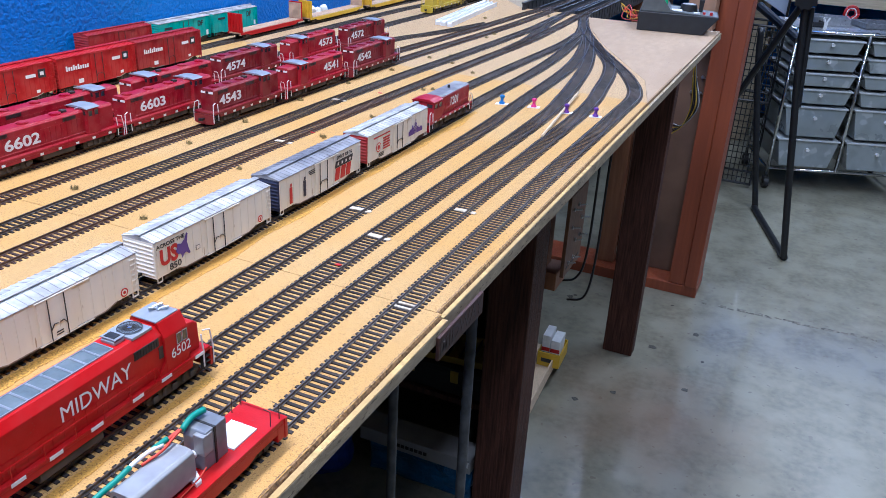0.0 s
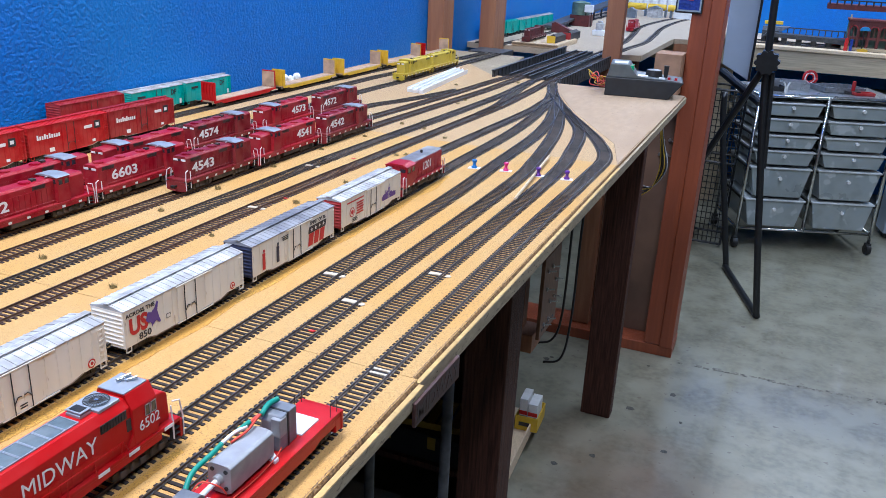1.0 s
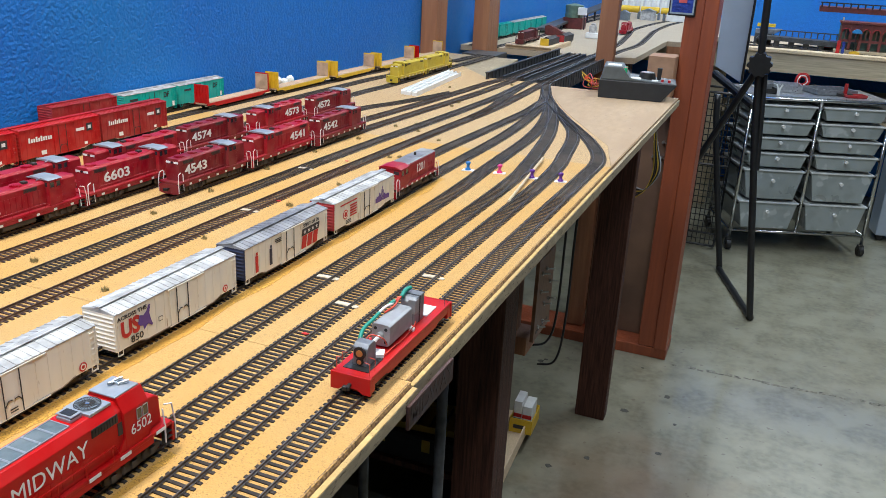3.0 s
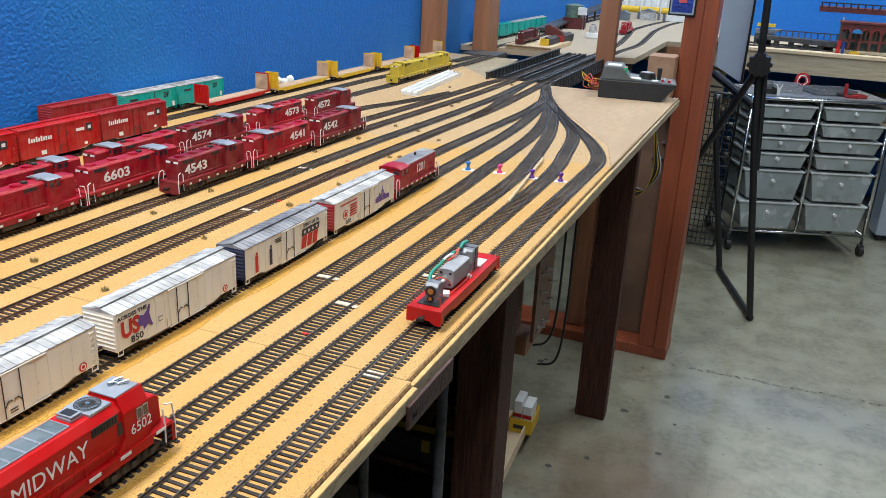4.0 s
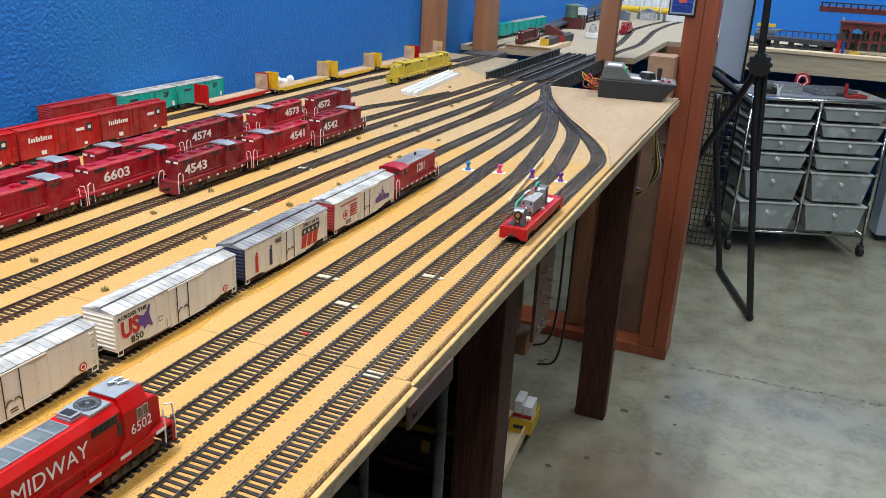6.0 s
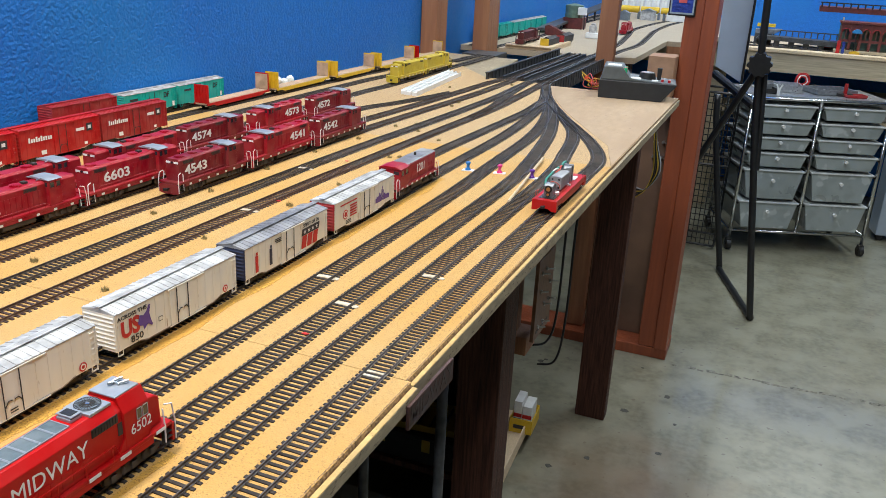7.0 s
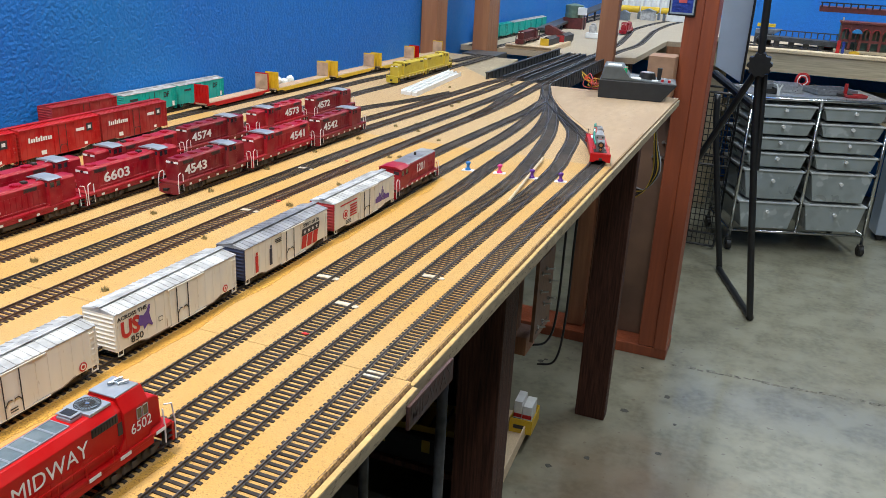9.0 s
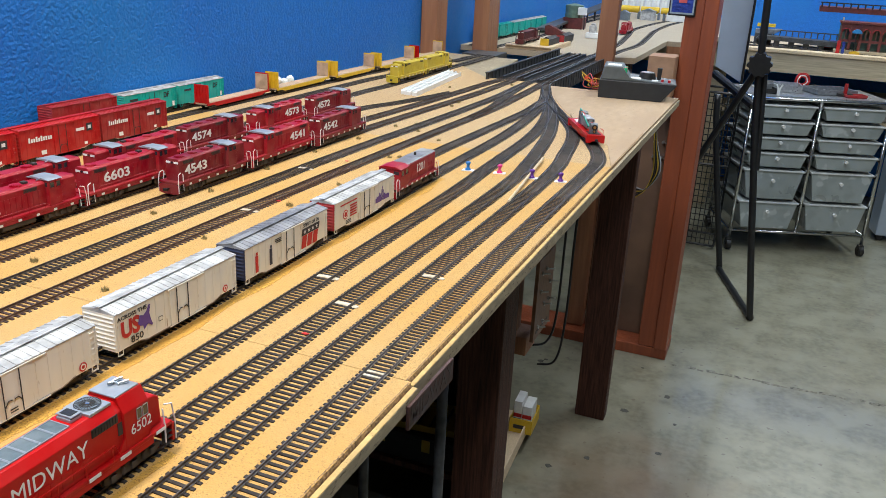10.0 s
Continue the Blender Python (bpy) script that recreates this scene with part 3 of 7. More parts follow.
def windowed_cab(parent, name, y0, y1, w, z0, z1, wall_mat, roof_mat, arch=0.0025):
    """A cab with sunk side and end windows and an arched roof."""
    cab = part(name, prism([(-w, z0), (-w, z1), (w, z1), (w, z0)], "y", y0, y1, 0.0004), wall_mat, parent)
    roof = [(-w - 0.0009, z1), (-w - 0.0009, z1 + 0.0006), (-w * 0.55, z1 + arch), (w * 0.55, z1 + arch), (w + 0.0009, z1 + 0.0006), (w + 0.0009, z1)]
    part("cab_roof", prism(roof, "y", y0 - 0.0012, y1 + 0.0012, 0.0003), roof_mat, parent)
    n = 2 if y1 - y0 > 0.013 else 1
    step = (y1 - y0) / n
    for s in (-1, 1):
        for k in range(n):
            a, b = y0 + k * step + step * 0.18, y0 + (k + 1) * step - step * 0.18
            bm = bmesh.new()
            add_box(bm, s * (w - 0.0002), a, z1 - 0.0085, s * (w + 0.0003), b, z1 - 0.0022)
            pane = part("cab_window", bm, GLASS, cab)
            bm = bmesh.new()
            for (c, d, e, f) in ((a - 0.0005, b + 0.0005, z1 - 0.0089, z1 - 0.0084), (a - 0.0005, b + 0.0005, z1 - 0.0023, z1 - 0.0018), (a - 0.0005, a, z1 - 0.0089, z1 - 0.0018), (b, b + 0.0005, z1 - 0.0089, z1 - 0.0018)):
                add_box(bm, min(s * w, s * (w + 0.0006)), c, e, max(s * w, s * (w + 0.0006)), d, f)
            part("window_frame", bm, wall_mat, cab)
    for y, s in ((y0, -1), (y1, 1)):
        for x in (-w * 0.62, w * 0.62):
            part("cab_window", box(x - w * 0.24, min(y, y + s * 0.0004), z1 - 0.007, x + w * 0.24, max(y, y + s * 0.0004), z1 - 0.0025), GLASS, cab)
    return cab


def engine(number, length, body, x, y, flip=False, six=False, label="", rails=RUNGS, hood_top=0.046, roof=None, cab_at=0.052, arch=0.0025):
    """A hood-type diesel; the cab stands towards +y unless flipped."""
    t = thing("model_locomotive", label, "locomotive", "parked model locomotives", m=Matrix.Translation((x, y, 1.0)) @ Matrix.Rotation(math.pi if flip else 0, 4, "Z"))
    h = length / 2
    roof = roof or CABROOF
    part("walkway", box(-0.0165, -h, 0.0145, 0.0165, h, 0.0175, 0.0004), body, t)
    part("sill", box(-0.0160, -h + 0.012, 0.0105, 0.0160, h - 0.012, 0.0143), body, t)
    for s in (-1, 1):
        part("pilot", prism([(-0.0155, 0.003), (-0.0155, 0.0143), (0.0155, 0.0143), (0.0155, 0.003), (0.008, 0.0015), (-0.008, 0.0015)], "y", s * h - 0.0012, s * h + 0.0012), body, t)
        coupler(t, s * h, s)
        end_rails(t, s * h, s, rails)
    c0, c1 = h - cab_at, h - cab_at + 0.018
    nose_z = hood_top - 0.001
    hood = part("long_hood", prism(hood_outline(0.0108, 0.0175, hood_top, 0.0026), "y", -h + 0.008, c0, 0.0005), body, t)
    part("short_hood", prism(hood_outline(0.0108, 0.0175, nose_z, 0.0026), "y", c1, h - 0.009, 0.0005), body, t)
    windowed_cab(t, "cab", c0, c1, 0.0160, 0.0175, hood_top + 0.0008, body, roof, arch)
    # doors and louvres on the hood sides
    for s in (-1, 1):
        y0 = -h + 0.014
        n = int((c0 - y0) / 0.0075)
        for k in range(n):
            bm = bmesh.new()
            add_box(bm, min(s * 0.0107, s * 0.0111), y0 + k * 0.0075 + 0.0005, 0.0195, max(s * 0.0107, s * 0.0111), y0 + k * 0.0075 + 0.0070, hood_top - 0.0085)
            part("hood_door", bm, body, hood)
        for a, b in ((y0 + 0.002, y0 + 0.022), (c0 - 0.03, c0 - 0.012)):
            bm = bmesh.new()
            for z in np.arange(hood_top - 0.0072, hood_top - 0.0028, 0.0009):
                add_box(bm, min(s * 0.0107, s * 0.0113), a, z, max(s * 0.0107, s * 0.0113), b, z + 0.0004)
            part("louvre", bm, UNDER, hood)
        handrail(t, s, -h + 0.014, c0 - 0.002, 0.0175, 0.0052, 6, body)
        for k in range(7):
            yy = -h + 0.022 + k * (length - 0.044) / 6
            bm = bmesh.new()
            add_box(bm, min(s * 0.01602, s * 0.0164), yy - 0.0022, 0.0112, max(s * 0.01602, s * 0.0164), yy + 0.0022, 0.0138)
            part("sill_stripe", bm, WHITE, t)
    for k, yy in enumerate(np.linspace(-h + 0.022, c0 - 0.03, 3)):
        bm = bmesh.new()
        add_rod(bm, (0, yy, hood_top - 0.0003), (0, yy, hood_top + 0.0014), 0.0066, 18)
        add_rod(bm, (0, yy, hood_top + 0.0014), (0, yy, hood_top + 0.0018), 0.0052, 18)
        part("roof_fan", bm, body, hood)
    part("exhaust_stack", box(-0.0030, c0 - 0.022, hood_top - 0.0004, 0.0030, c0 - 0.016, hood_top + 0.0026, 0.0003), UNDER, hood)
    for s, yy in ((-1, -h + 0.008), (1, h - 0.009)):
        for side in (-1, 1):
            zz = (hood_top if s < 0 else nose_z) - 0.0048
            part("number_board", box(side * 0.0062 - 0.0034, min(yy, yy + s * 0.0006), zz - 0.0013, side * 0.0062 + 0.0034, max(yy, yy + s * 0.0006), zz + 0.0013), WHITE, hood)
        part("headlight", rod((0, yy, zz), (0, yy + s * 0.001, zz), 0.0014, 10), GLASS, hood)
    part("horn", rod((0.004, c0 - 0.006, hood_top + 0.0012), (0.004, c0 - 0.001, hood_top + 0.0016), 0.0007, 8, 0.0012), STEEL, hood)
    if number:
        for s, m in ((1, RIGHT), (-1, LEFT)):
            writing("number", number, 0.0165, LETTER, t, put(s * 0.0113, -h + 0.041 + (0.012 if six else 0), 0.0292, m), 1.38, 0.0001, bold=0.00045)
    part("fuel_tank", prism([(-0.0125, 0.0035), (-0.0145, 0.0055), (-0.0145, 0.0105), (0.0145, 0.0105), (0.0145, 0.0055), (0.0125, 0.0035)], "y", -0.022, 0.022, 0.0005), UNDER, t)
    for s in (-1, 1):
        truck(t, s * (h - 0.036), 3 if six else 2, 0.024 if six else 0.019)
    return t


def boxcar(length, side_mat, roof_mat, end_mat, x, y, label, name="model_boxcar", ribs=14, z0=0.0045, z1=0.0385, ridge=0.0425, group="goods train on the yard", belly=0.003, door=True):
    t = thing(name, label, "railcar", group, m=Matrix.Translation((x, y, 1.0)))
    h, w = length / 2, 0.0158
    out = [(-h + 0.0002, z0 + belly), (-h + 0.022, z0 + belly), (-h + 0.034, z0), (h - 0.034, z0), (h - 0.022, z0 + belly), (h - 0.0002, z0 + belly), (h - 0.0002, z1), (-h + 0.0002, z1)]
    bm = bmesh.new()
    add_prism(bm, out, "x", -w, w)
    body = part("body", bm, side_mat, t)
    for s in (-1, 1):
        # end sheet with ribs
        e = part("end_panel", box(-w, min(s * h, s * (h + 0.0006)), z0 + belly, w, max(s * h, s * (h + 0.0006)), z1), end_mat, t)
        for z in np.linspace(z0 + belly + 0.003, z1 - 0.003, 8):
            part("end_rib", prism([(s * (h + 0.0005), z - 0.0012), (s * (h + 0.0013), z), (s * (h + 0.0005), z + 0.0012)], "x", -w + 0.0015, w - 0.0015), end_mat, e)
        # side posts and grab ladder
        for k in range(ribs + 1):
            yy = -h + 0.002 + k * (length - 0.004) / ribs
            bm = bmesh.new()
            add_box(bm, min(s * w, s * (w + 0.00035)), yy - 0.0003, z0 + belly, max(s * w, s * (w + 0.00035)), yy + 0.0003, z1 - 0.0006)
            part("side_rivet_strip", bm, side_mat, body)
        for yy in (h - 0.0045,):
            bm = bmesh.new()
            for z in np.linspace(z0 + belly + 0.002, z1 - 0.003, 7):
                add_rod(bm, (s * (w + 0.0012), yy - 0.0028, z), (s * (w + 0.0012), yy + 0.0028, z), 0.00032, 5)
            for q in (-0.0028, 0.0028):
                add_rod(bm, (s * (w + 0.0011), yy + q, z0 - 0.001), (s * (w + 0.0011), yy + q, z1 - 0.002), 0.0003, 5)
            part("ladder", bm, side_mat, t)
        if door:
            bm = bmesh.new()
            add_box(bm, min(s * w, s * (w + 0.0009)), -0.015, z0 + 0.001, max(s * w, s * (w + 0.0009)), 0.015, z1 - 0.001)
            d = part("sliding_door", bm, side_mat, t)
            for yy in (-0.007, 0.007):
                part("door_rod", rod((s * (w + 0.0014), yy, z0 + 0.0005), (s * (w + 0.0014), yy, z1 - 0.0015), 0.0004, 6), UNDER, d)
            for yy, sg in ((-0.007, 1), (0.007, -1)):
                part("door_handle", pipe([(s * (w + 0.0017), yy, z0 + 0.009), (s * (w + 0.0017), yy + sg * 0.003, z0 + 0.013), (s * (w + 0.0017), yy + sg * 0.006, z0 + 0.0125)], 0.0004, 5), UNDER, d)
            for z in (z0 + 0.0004, z1 - 0.0008):
                bm = bmesh.new()
                add_box(bm, min(s * w, s * (w + 0.0014)), -0.017, z - 0.0004, max(s * w, s * (w + 0.0014)), 0.030, z + 0.0004)
                part("door_track", bm, side_mat, d)
        part("lower_rail", prism([(-h + 0.022, z0 + belly), (-h + 0.034, z0), (h - 0.034, z0), (h - 0.022, z0 + belly), (h - 0.0223, z0 + belly + 0.0008), (h - 0.0342, z0 + 0.0008), (-h + 0.0342, z0 + 0.0008), (-h + 0.0223, z0 + belly + 0.0008)],
             "x", min(s * w, s * (w + 0.0003)), max(s * w, s * (w + 0.0003))), GRIME, body, "grimy lower rail")
        for yy in (-h + 0.0035, h - 0.0035):
            bm = bmesh.new()
            add_box(bm, min(s * (w - 0.0012), s * w), yy - 0.0028, z0 + belly - 0.0045, max(s * (w - 0.0012), s * w), yy + 0.0028, z0 + belly - 0.0038)
            for q in (-0.0028, 0.0024):
                add_box(bm, min(s * (w - 0.0008), s * w), yy + q, z0 + belly - 0.0045, max(s * (w - 0.0008), s * w), yy + q + 0.0004, z0 + belly + 0.0005)
            part("stirrup_step", bm, side_mat, body)
        coupler(t, s * h, s)
    roof = [(-w - 0.0007, z1), (-w - 0.0007, z1 + 0.0008), (0, ridge), (w + 0.0007, z1 + 0.0008), (w + 0.0007, z1)]
    r = part("roof", prism(roof, "y", -h - 0.0006, h + 0.0006), roof_mat, t)
    n = max(8, int(ribs * 1.6))
    for k in range(n + 1):
        yy = -h + 0.002 + k * (length - 0.004) / n
        out = [(-w - 0.0009, z1 + 0.0006), (-w - 0.0009, z1 + 0.0012), (0, ridge + 0.0004), (w + 0.0009, z1 + 0.0012), (w + 0.0009, z1 + 0.0006), (0, ridge - 0.0004)]
        part("roof_rib", prism(out, "y", yy - 0.0004, yy + 0.0004), roof_mat, r)
    bm = bmesh.new()
    for q in (-0.0022, 0, 0.0022):
        add_box(bm, q - 0.0009, -h - 0.002, ridge + 0.0008, q + 0.0009, h + 0.002, ridge + 0.0014)
    part("running_board", bm, roof_mat, r)
    part("underframe", box(-0.006, -h + 0.003, z0 + 0.0008, 0.006, h - 0.003, z0 + belly + 0.001), UNDER, t)
    for s in (-1, 1):
        truck(t, s * (h - 0.021), 2, 0.0125)
    return t


def mark(name, parent, x, y, z, dy, dz, mat, lean=0.0):
    """A flat painted shape on a car side: a thin sheet, its middle at y, z."""
    bm = bmesh.new()
    add_prism(bm, [(y - dy / 2 - lean, z - dz / 2), (y + dy / 2 - lean, z - dz / 2), (y + dy / 2 + lean, z + dz / 2), (y - dy / 2 + lean, z + dz / 2)], "x", x, x + 0.00015)
    return part(name, bm, mat, parent)


def disc_mark(name, parent, x, y, z, r, mat, lift=0.0):
    bm = bmesh.new()
    k = 20
    ring = [(y + r * math.cos(a), z + r * math.sin(a)) for a in (2 * math.pi * i / k for i in range(k))]
    add_prism(bm, ring, "x", x, x + 0.00015 + lift)
    return part(name, bm, mat, parent)


# --- the goods train of cream cars, track e
TX = -0.452
S0 = 0.0162    # just outside a car's side

car = boxcar(0.152, CREAM, ROOFGREY, CREAM, TX, 0.339, "cream model refrigerator car with weathered ribbed roof")
disc_mark("round_mark", car, S0, 0.061, 0.0120, 0.0036, INKRED)
disc_mark("round_mark", car, S0, 0.061, 0.0120, 0.0025, CREAM, lift=0.0001)
disc_mark("round_mark", car, S0, 0.061, 0.0120, 0.0014, INKRED, lift=0.0002)
for k in range(2):
    mark("data_bar", car, S0 + 0.0007, 0.0, 0.010 - k * 0.002, 0.006, 0.0009, INKBLACK)

car = boxcar(0.152, CREAM, ROOFGREY, CREAM, TX, 0.511, "cream model refrigerator car with red and violet emblem")
writing("small_title", "ACROSS THE", 0.0046, INKBLACK, car, put(S0, -0.0580, 0.0335, RIGHT), 1.2, bold=0.0001)
writing("emblem_letters", "US", 0.0190, INKRED, car, put(S0, -0.0610, 0.0225, RIGHT), 0.92, bold=0.0008)
emblem = [(-0.053, 0.0225), (-0.0505, 0.0290), (-0.0465, 0.0275), (-0.0425, 0.0300), (-0.0395, 0.0350), (-0.0382, 0.0340), (-0.0398, 0.0270), (-0.0385, 0.0215), (-0.0365, 0.0160),
          (-0.0380, 0.0155), (-0.0415, 0.0185), (-0.0440, 0.0175), (-0.0465, 0.0150), (-0.0475, 0.0190), (-0.0510, 0.0200)]
part("map_emblem", prism(emblem, "x", S0 + 0.0001, S0 + 0.0003), PURPLE, car)
writing("car_number", "850", 0.0078, INKBLACK, car, put(S0, -0.0545, 0.0118, RIGHT), 1.2, bold=0.0001)
mark("data_bar", car, S0, -0.027, 0.017, 0.005, 0.004, INKBLACK)
mark("data_bar", car, S0 + 0.0001, -0.027, 0.017, 0.004, 0.003, CREAM)
disc_mark("round_mark", car, S0, 0.0590, 0.0120, 0.0034, INKRED)
disc_mark("round_mark", car, S0, 0.0590, 0.0120, 0.0023, CREAM, lift=0.0001)
disc_mark("round_mark", car, S0, 0.0590, 0.0120, 0.0013, INKRED, lift=0.0002)

car = boxcar(0.153, CREAM, ROOFDARK, NAVY, TX, 0.6785, "cream model boxcar with navy ends and red striped panel")
for y, m in ((-0.058, INKRED), (-0.034, NAVY)):
    mark("painted_bar", car, S0, y, 0.0185, 0.0045, 0.017, m)
    mark("painted_bar", car, S0, y + 0.0004, 0.0290, 0.0025, 0.003, m)
for k in range(3):
    mark("title_bar", car, S0, -0.020, 0.0335 - 0.0018 * k, 0.014 - 0.002 * k, 0.0009, INKBLACK)
for k in range(3):
    mark("red_stripe", car, S0, 0.0395 + 0.0112 * (k - 1), 0.0150, 0.0090, 0.0135, INKRED, lean=0.0014)
mark("star_panel", car, S0, 0.0415, 0.0258, 0.0350, 0.0074, INKBLACK, lean=0.0010)
for k in range(4):
    star = []
    for i in range(10):
        a = math.pi / 2 + i * math.pi / 5
        q = 0.0024 if i % 2 == 0 else 0.001
        star.append((0.0295 + 0.008 * k + q * math.cos(a), 0.0258 + q * math.sin(a)))
    part("white_star", prism(star, "x", S0 + 0.0002, S0 + 0.0004), LETTER, car)
writing("title", "SPIRIT OF 76", 0.0054, INKBLACK, car, put(S0, 0.0425, 0.0326, RIGHT), 1.05, bold=0.0001)

car = boxcar(0.154, CREAM, ROOFGREY, BOXBROWN, TX, 0.849, "cream model boxcar with brown-red ends and violet skyline")
disc_mark("round_mark", car, S0, -0.052, 0.0205, 0.0058, INKRED)
disc_mark("round_mark", car, S0, -0.052, 0.0205, 0.0046, CREAM, lift=0.0001)
disc_mark("round_mark", car, S0, -0.052, 0.0205, 0.0030, INKRED, lift=0.0002)
for k in range(5):
    mark("title_bar", car, S0, -0.033, 0.0285 - 0.0031 * k, 0.017 - 0.002 * (k % 2), 0.0018, INKRED)
mark("title_bar", car, S0, -0.044, 0.0332, 0.040, 0.0016, INKRED)
for k in range(3):
    mark("data_bar", car, S0, -0.045, 0.0125 - 0.0018 * k, 0.012, 0.0008, INKBLACK)
rs = random.Random(11)
for k in range(17):
    hh = 0.005 + 0.012 * math.exp(-((k - 7) / 4.5) ** 2) * rs.uniform(0.35, 1.1) + rs.uniform(-0.001, 0.001)
    mark("skyline_bar", car, S0, 0.026 + 0.0022 * k, 0.0135 + hh / 2, 0.0021 if hh < 0.012 else 0.0012, hh, PURPLE)

# --- end-cab switcher at the head of the goods train
def switcher(x, y):
    t = thing("model_switcher", "maroon model end-cab switcher with weathered grey hood top", "locomotive", "parked model locomotives", m=Matrix.Translation((x, y, 1.0)))
    h = 0.070
    part("walkway", box(-0.0160, -h, 0.0125, 0.0160, h, 0.0155, 0.0004), CHERRY, t)
    for s in (-1, 1):
        part("pilot", box(-0.0155, s * h - 0.0012, 0.003, 0.0155, s * h + 0.0012, 0.0125), CHERRY, t)
        coupler(t, s * h, s)
        end_rails(t, s * h, s, RUNGS, 0.0145)
        truck(t, s * 0.040, 2, 0.018)
    hood = part("hood", prism(hood_outline(0.0125, 0.0155, 0.0415, 0.0022), "y", -h + 0.036, h - 0.006, 0.0005), CHERRY, t)
    part("hood_top", prism([(-0.0125, 0.0412), (-0.0095, 0.0428), (0.0095, 0.0428), (0.0125, 0.0412)], "y", -h + 0.037, h - 0.007), ROOFDARK, hood, "weathered grey hood top")
    windowed_cab(t, "cab", -h + 0.010, -h + 0.036, 0.0158, 0.0155, 0.0400, CHERRY, CHERRY, 0.0035)
    for s in (-1, 1):
        for k in range(8):
            bm = bmesh.new()
            add_box(bm, min(s * 0.0124, s * 0.0129), -0.028 + k * 0.0112, 0.018, max(s * 0.0124, s * 0.0129), -0.0185 + k * 0.0112, 0.030)
            part("hood_door", bm, CHERRY, hood)
            bm = bmesh.new()
            add_box(bm, min(s * 0.016, s * 0.0164), -0.056 + k * 0.0156, 0.0128, max(s * 0.016, s * 0.0164), -0.051 + k * 0.0156, 0.0150)
            part("sill_stripe", bm, WHITE, t)
        writing("number", "1201", 0.0160, LETTER, t, put(s * 0.0130, 0.012, 0.0290, RIGHT if s > 0 else LEFT), 0.95, bold=0.0003)
        handrail(t, s, -0.030, h - 0.004, 0.0155, 0.010, 4, CHERRY)
    part("exhaust_stack", rod((0, 0.02, 0.0425), (0, 0.02, 0.0465), 0.0018, 10), UNDER, hood)
    part("fuel_tank", box(-0.013, -0.018, 0.004, 0.013, 0.018, 0.0122, 0.0006), UNDER, t)
    return t


switcher(TX, 1.006)

# --- engines parked in two and three rows
XI, XJ, XK = -0.699, -0.757, -0.812
red_diesel = "maroon model diesel locomotive with silver cab roof and white number"
engine("4543", 0.156, MAROON, XI, 0.888, False, label=red_diesel)
engine("4541", 0.168, CHERRY, XI + 0.003, 1.053, True, label="cherry red model diesel locomotive with silver cab roof, parked")
engine("4542", 0.158, MAROON, XI + 0.009, 1.226, False, label=red_diesel)
engine("6603", 0.176, CHERRY, XJ, 0.806, False, six=True, label="cherry red six-axle model diesel locomotive, white grab irons")
engine("6602", 0.190, CHERRY, XJ, 0.618, False, six=True, label="cherry red six-axle model diesel locomotive, silver cab roof")
engine("4574", 0.158, MAROON, XK, 1.046, False, label=red_diesel)
engine("4573", 0.158, CHERRY, XK + 0.006, 1.215, True, label="cherry red model diesel locomotive with silver cab roof, parked")
engine("4572", 0.156, MAROON, XK + 0.014, 1.388, False, label=red_diesel)
engine("", 0.176, CHERRY, XK, 0.872, True, six=True, label="dusty cherry red model diesel behind other engines")
engine("", 0.190, CHERRY, XK, 0.682, False, six=True, label="dusty cherry red model diesel behind other engines")
engine("", 0.176, DULLYELLOW, -0.880, 1.930, True, rails=DULLYELLOW, roof=DULLYELLOW, label="dull yellow model diesel locomotive on the far track")
engine("", 0.176, DULLYELLOW, -0.884, 2.118, False, rails=DULLYELLOW, roof=DULLYELLOW, label="dull yellow model diesel locomotive on the far track")

# --- red and brown boxcars and teal boxcars along the wall
for y, m, lab in ((0.879, BOXRED, "bright red model boxcar with white lettering bars"), (1.030, BOXBROWN, "brown-red model boxcar with white lettering bars"), (0.727, BOXRED, "bright red model boxcar with white lettering bars")):
    car = boxcar(0.146, m, m, m, -0.963, y, lab, z0=0.0085, z1=0.0515, ridge=0.0540, group="boxcars along the wall", ribs=18)
    for k in range(10):
        hh = 0.0072 if k in (0, 3, 5) else 0.0052
        mark("title_bar", car, S0, -0.058 + 0.0042 * k, 0.0355 + (0.001 if hh > 0.006 else 0), 0.003, hh, LETTER)
    mark("black_shield", car, S0, 0.052, 0.0385, 0.012, 0.0115, INKBLACK)
    mark("white_shield", car, S0 + 0.0001, 0.052, 0.0385, 0.006, 0.0050, LETTER)
    mark("title_bar", car, S0, 0.034, 0.0375, 0.016, 0.0045, LETTER)
    mark("data_bar", car, S0, -0.035, 0.016, 0.009, 0.006, LETTER)
    disc_mark("round_mark", car, S0, 0.0, 0.014, 0.0022, LETTER)
    mark("data_bar", car, S0, 0.043, 0.0155, 0.006, 0.004, LETTER)
car = boxcar(0.140, BOXBROWN, BOXBROWN, BOXBROWN, -1.078, 1.042, "brown-red model boxcar beside the blue wall", z0=0.008, z1=0.0460, ridge=0.0490, group="boxcars along the wall", ribs=18)
for y in (1.199, 1.346):
    car = boxcar(0.137, TEAL, ROOFGREY, TEAL, -1.078, y, "teal model boxcar with pale grey roof beside the wall", z0=0.006, z1=0.0440, ridge=0.0465, group="boxcars along the wall", ribs=12)
    writing("letters", "DF", 0.0135, INKBLACK, car, put(S0, 0.040, 0.0330, RIGHT), 0.9, bold=0.0004)
    mark("data_bar", car, S0, 0.059, 0.0145, 0.007, 0.009, LETTER)
    mark("data_bar", car, S0, -0.045, 0.034, 0.02, 0.004, INKBLACK)

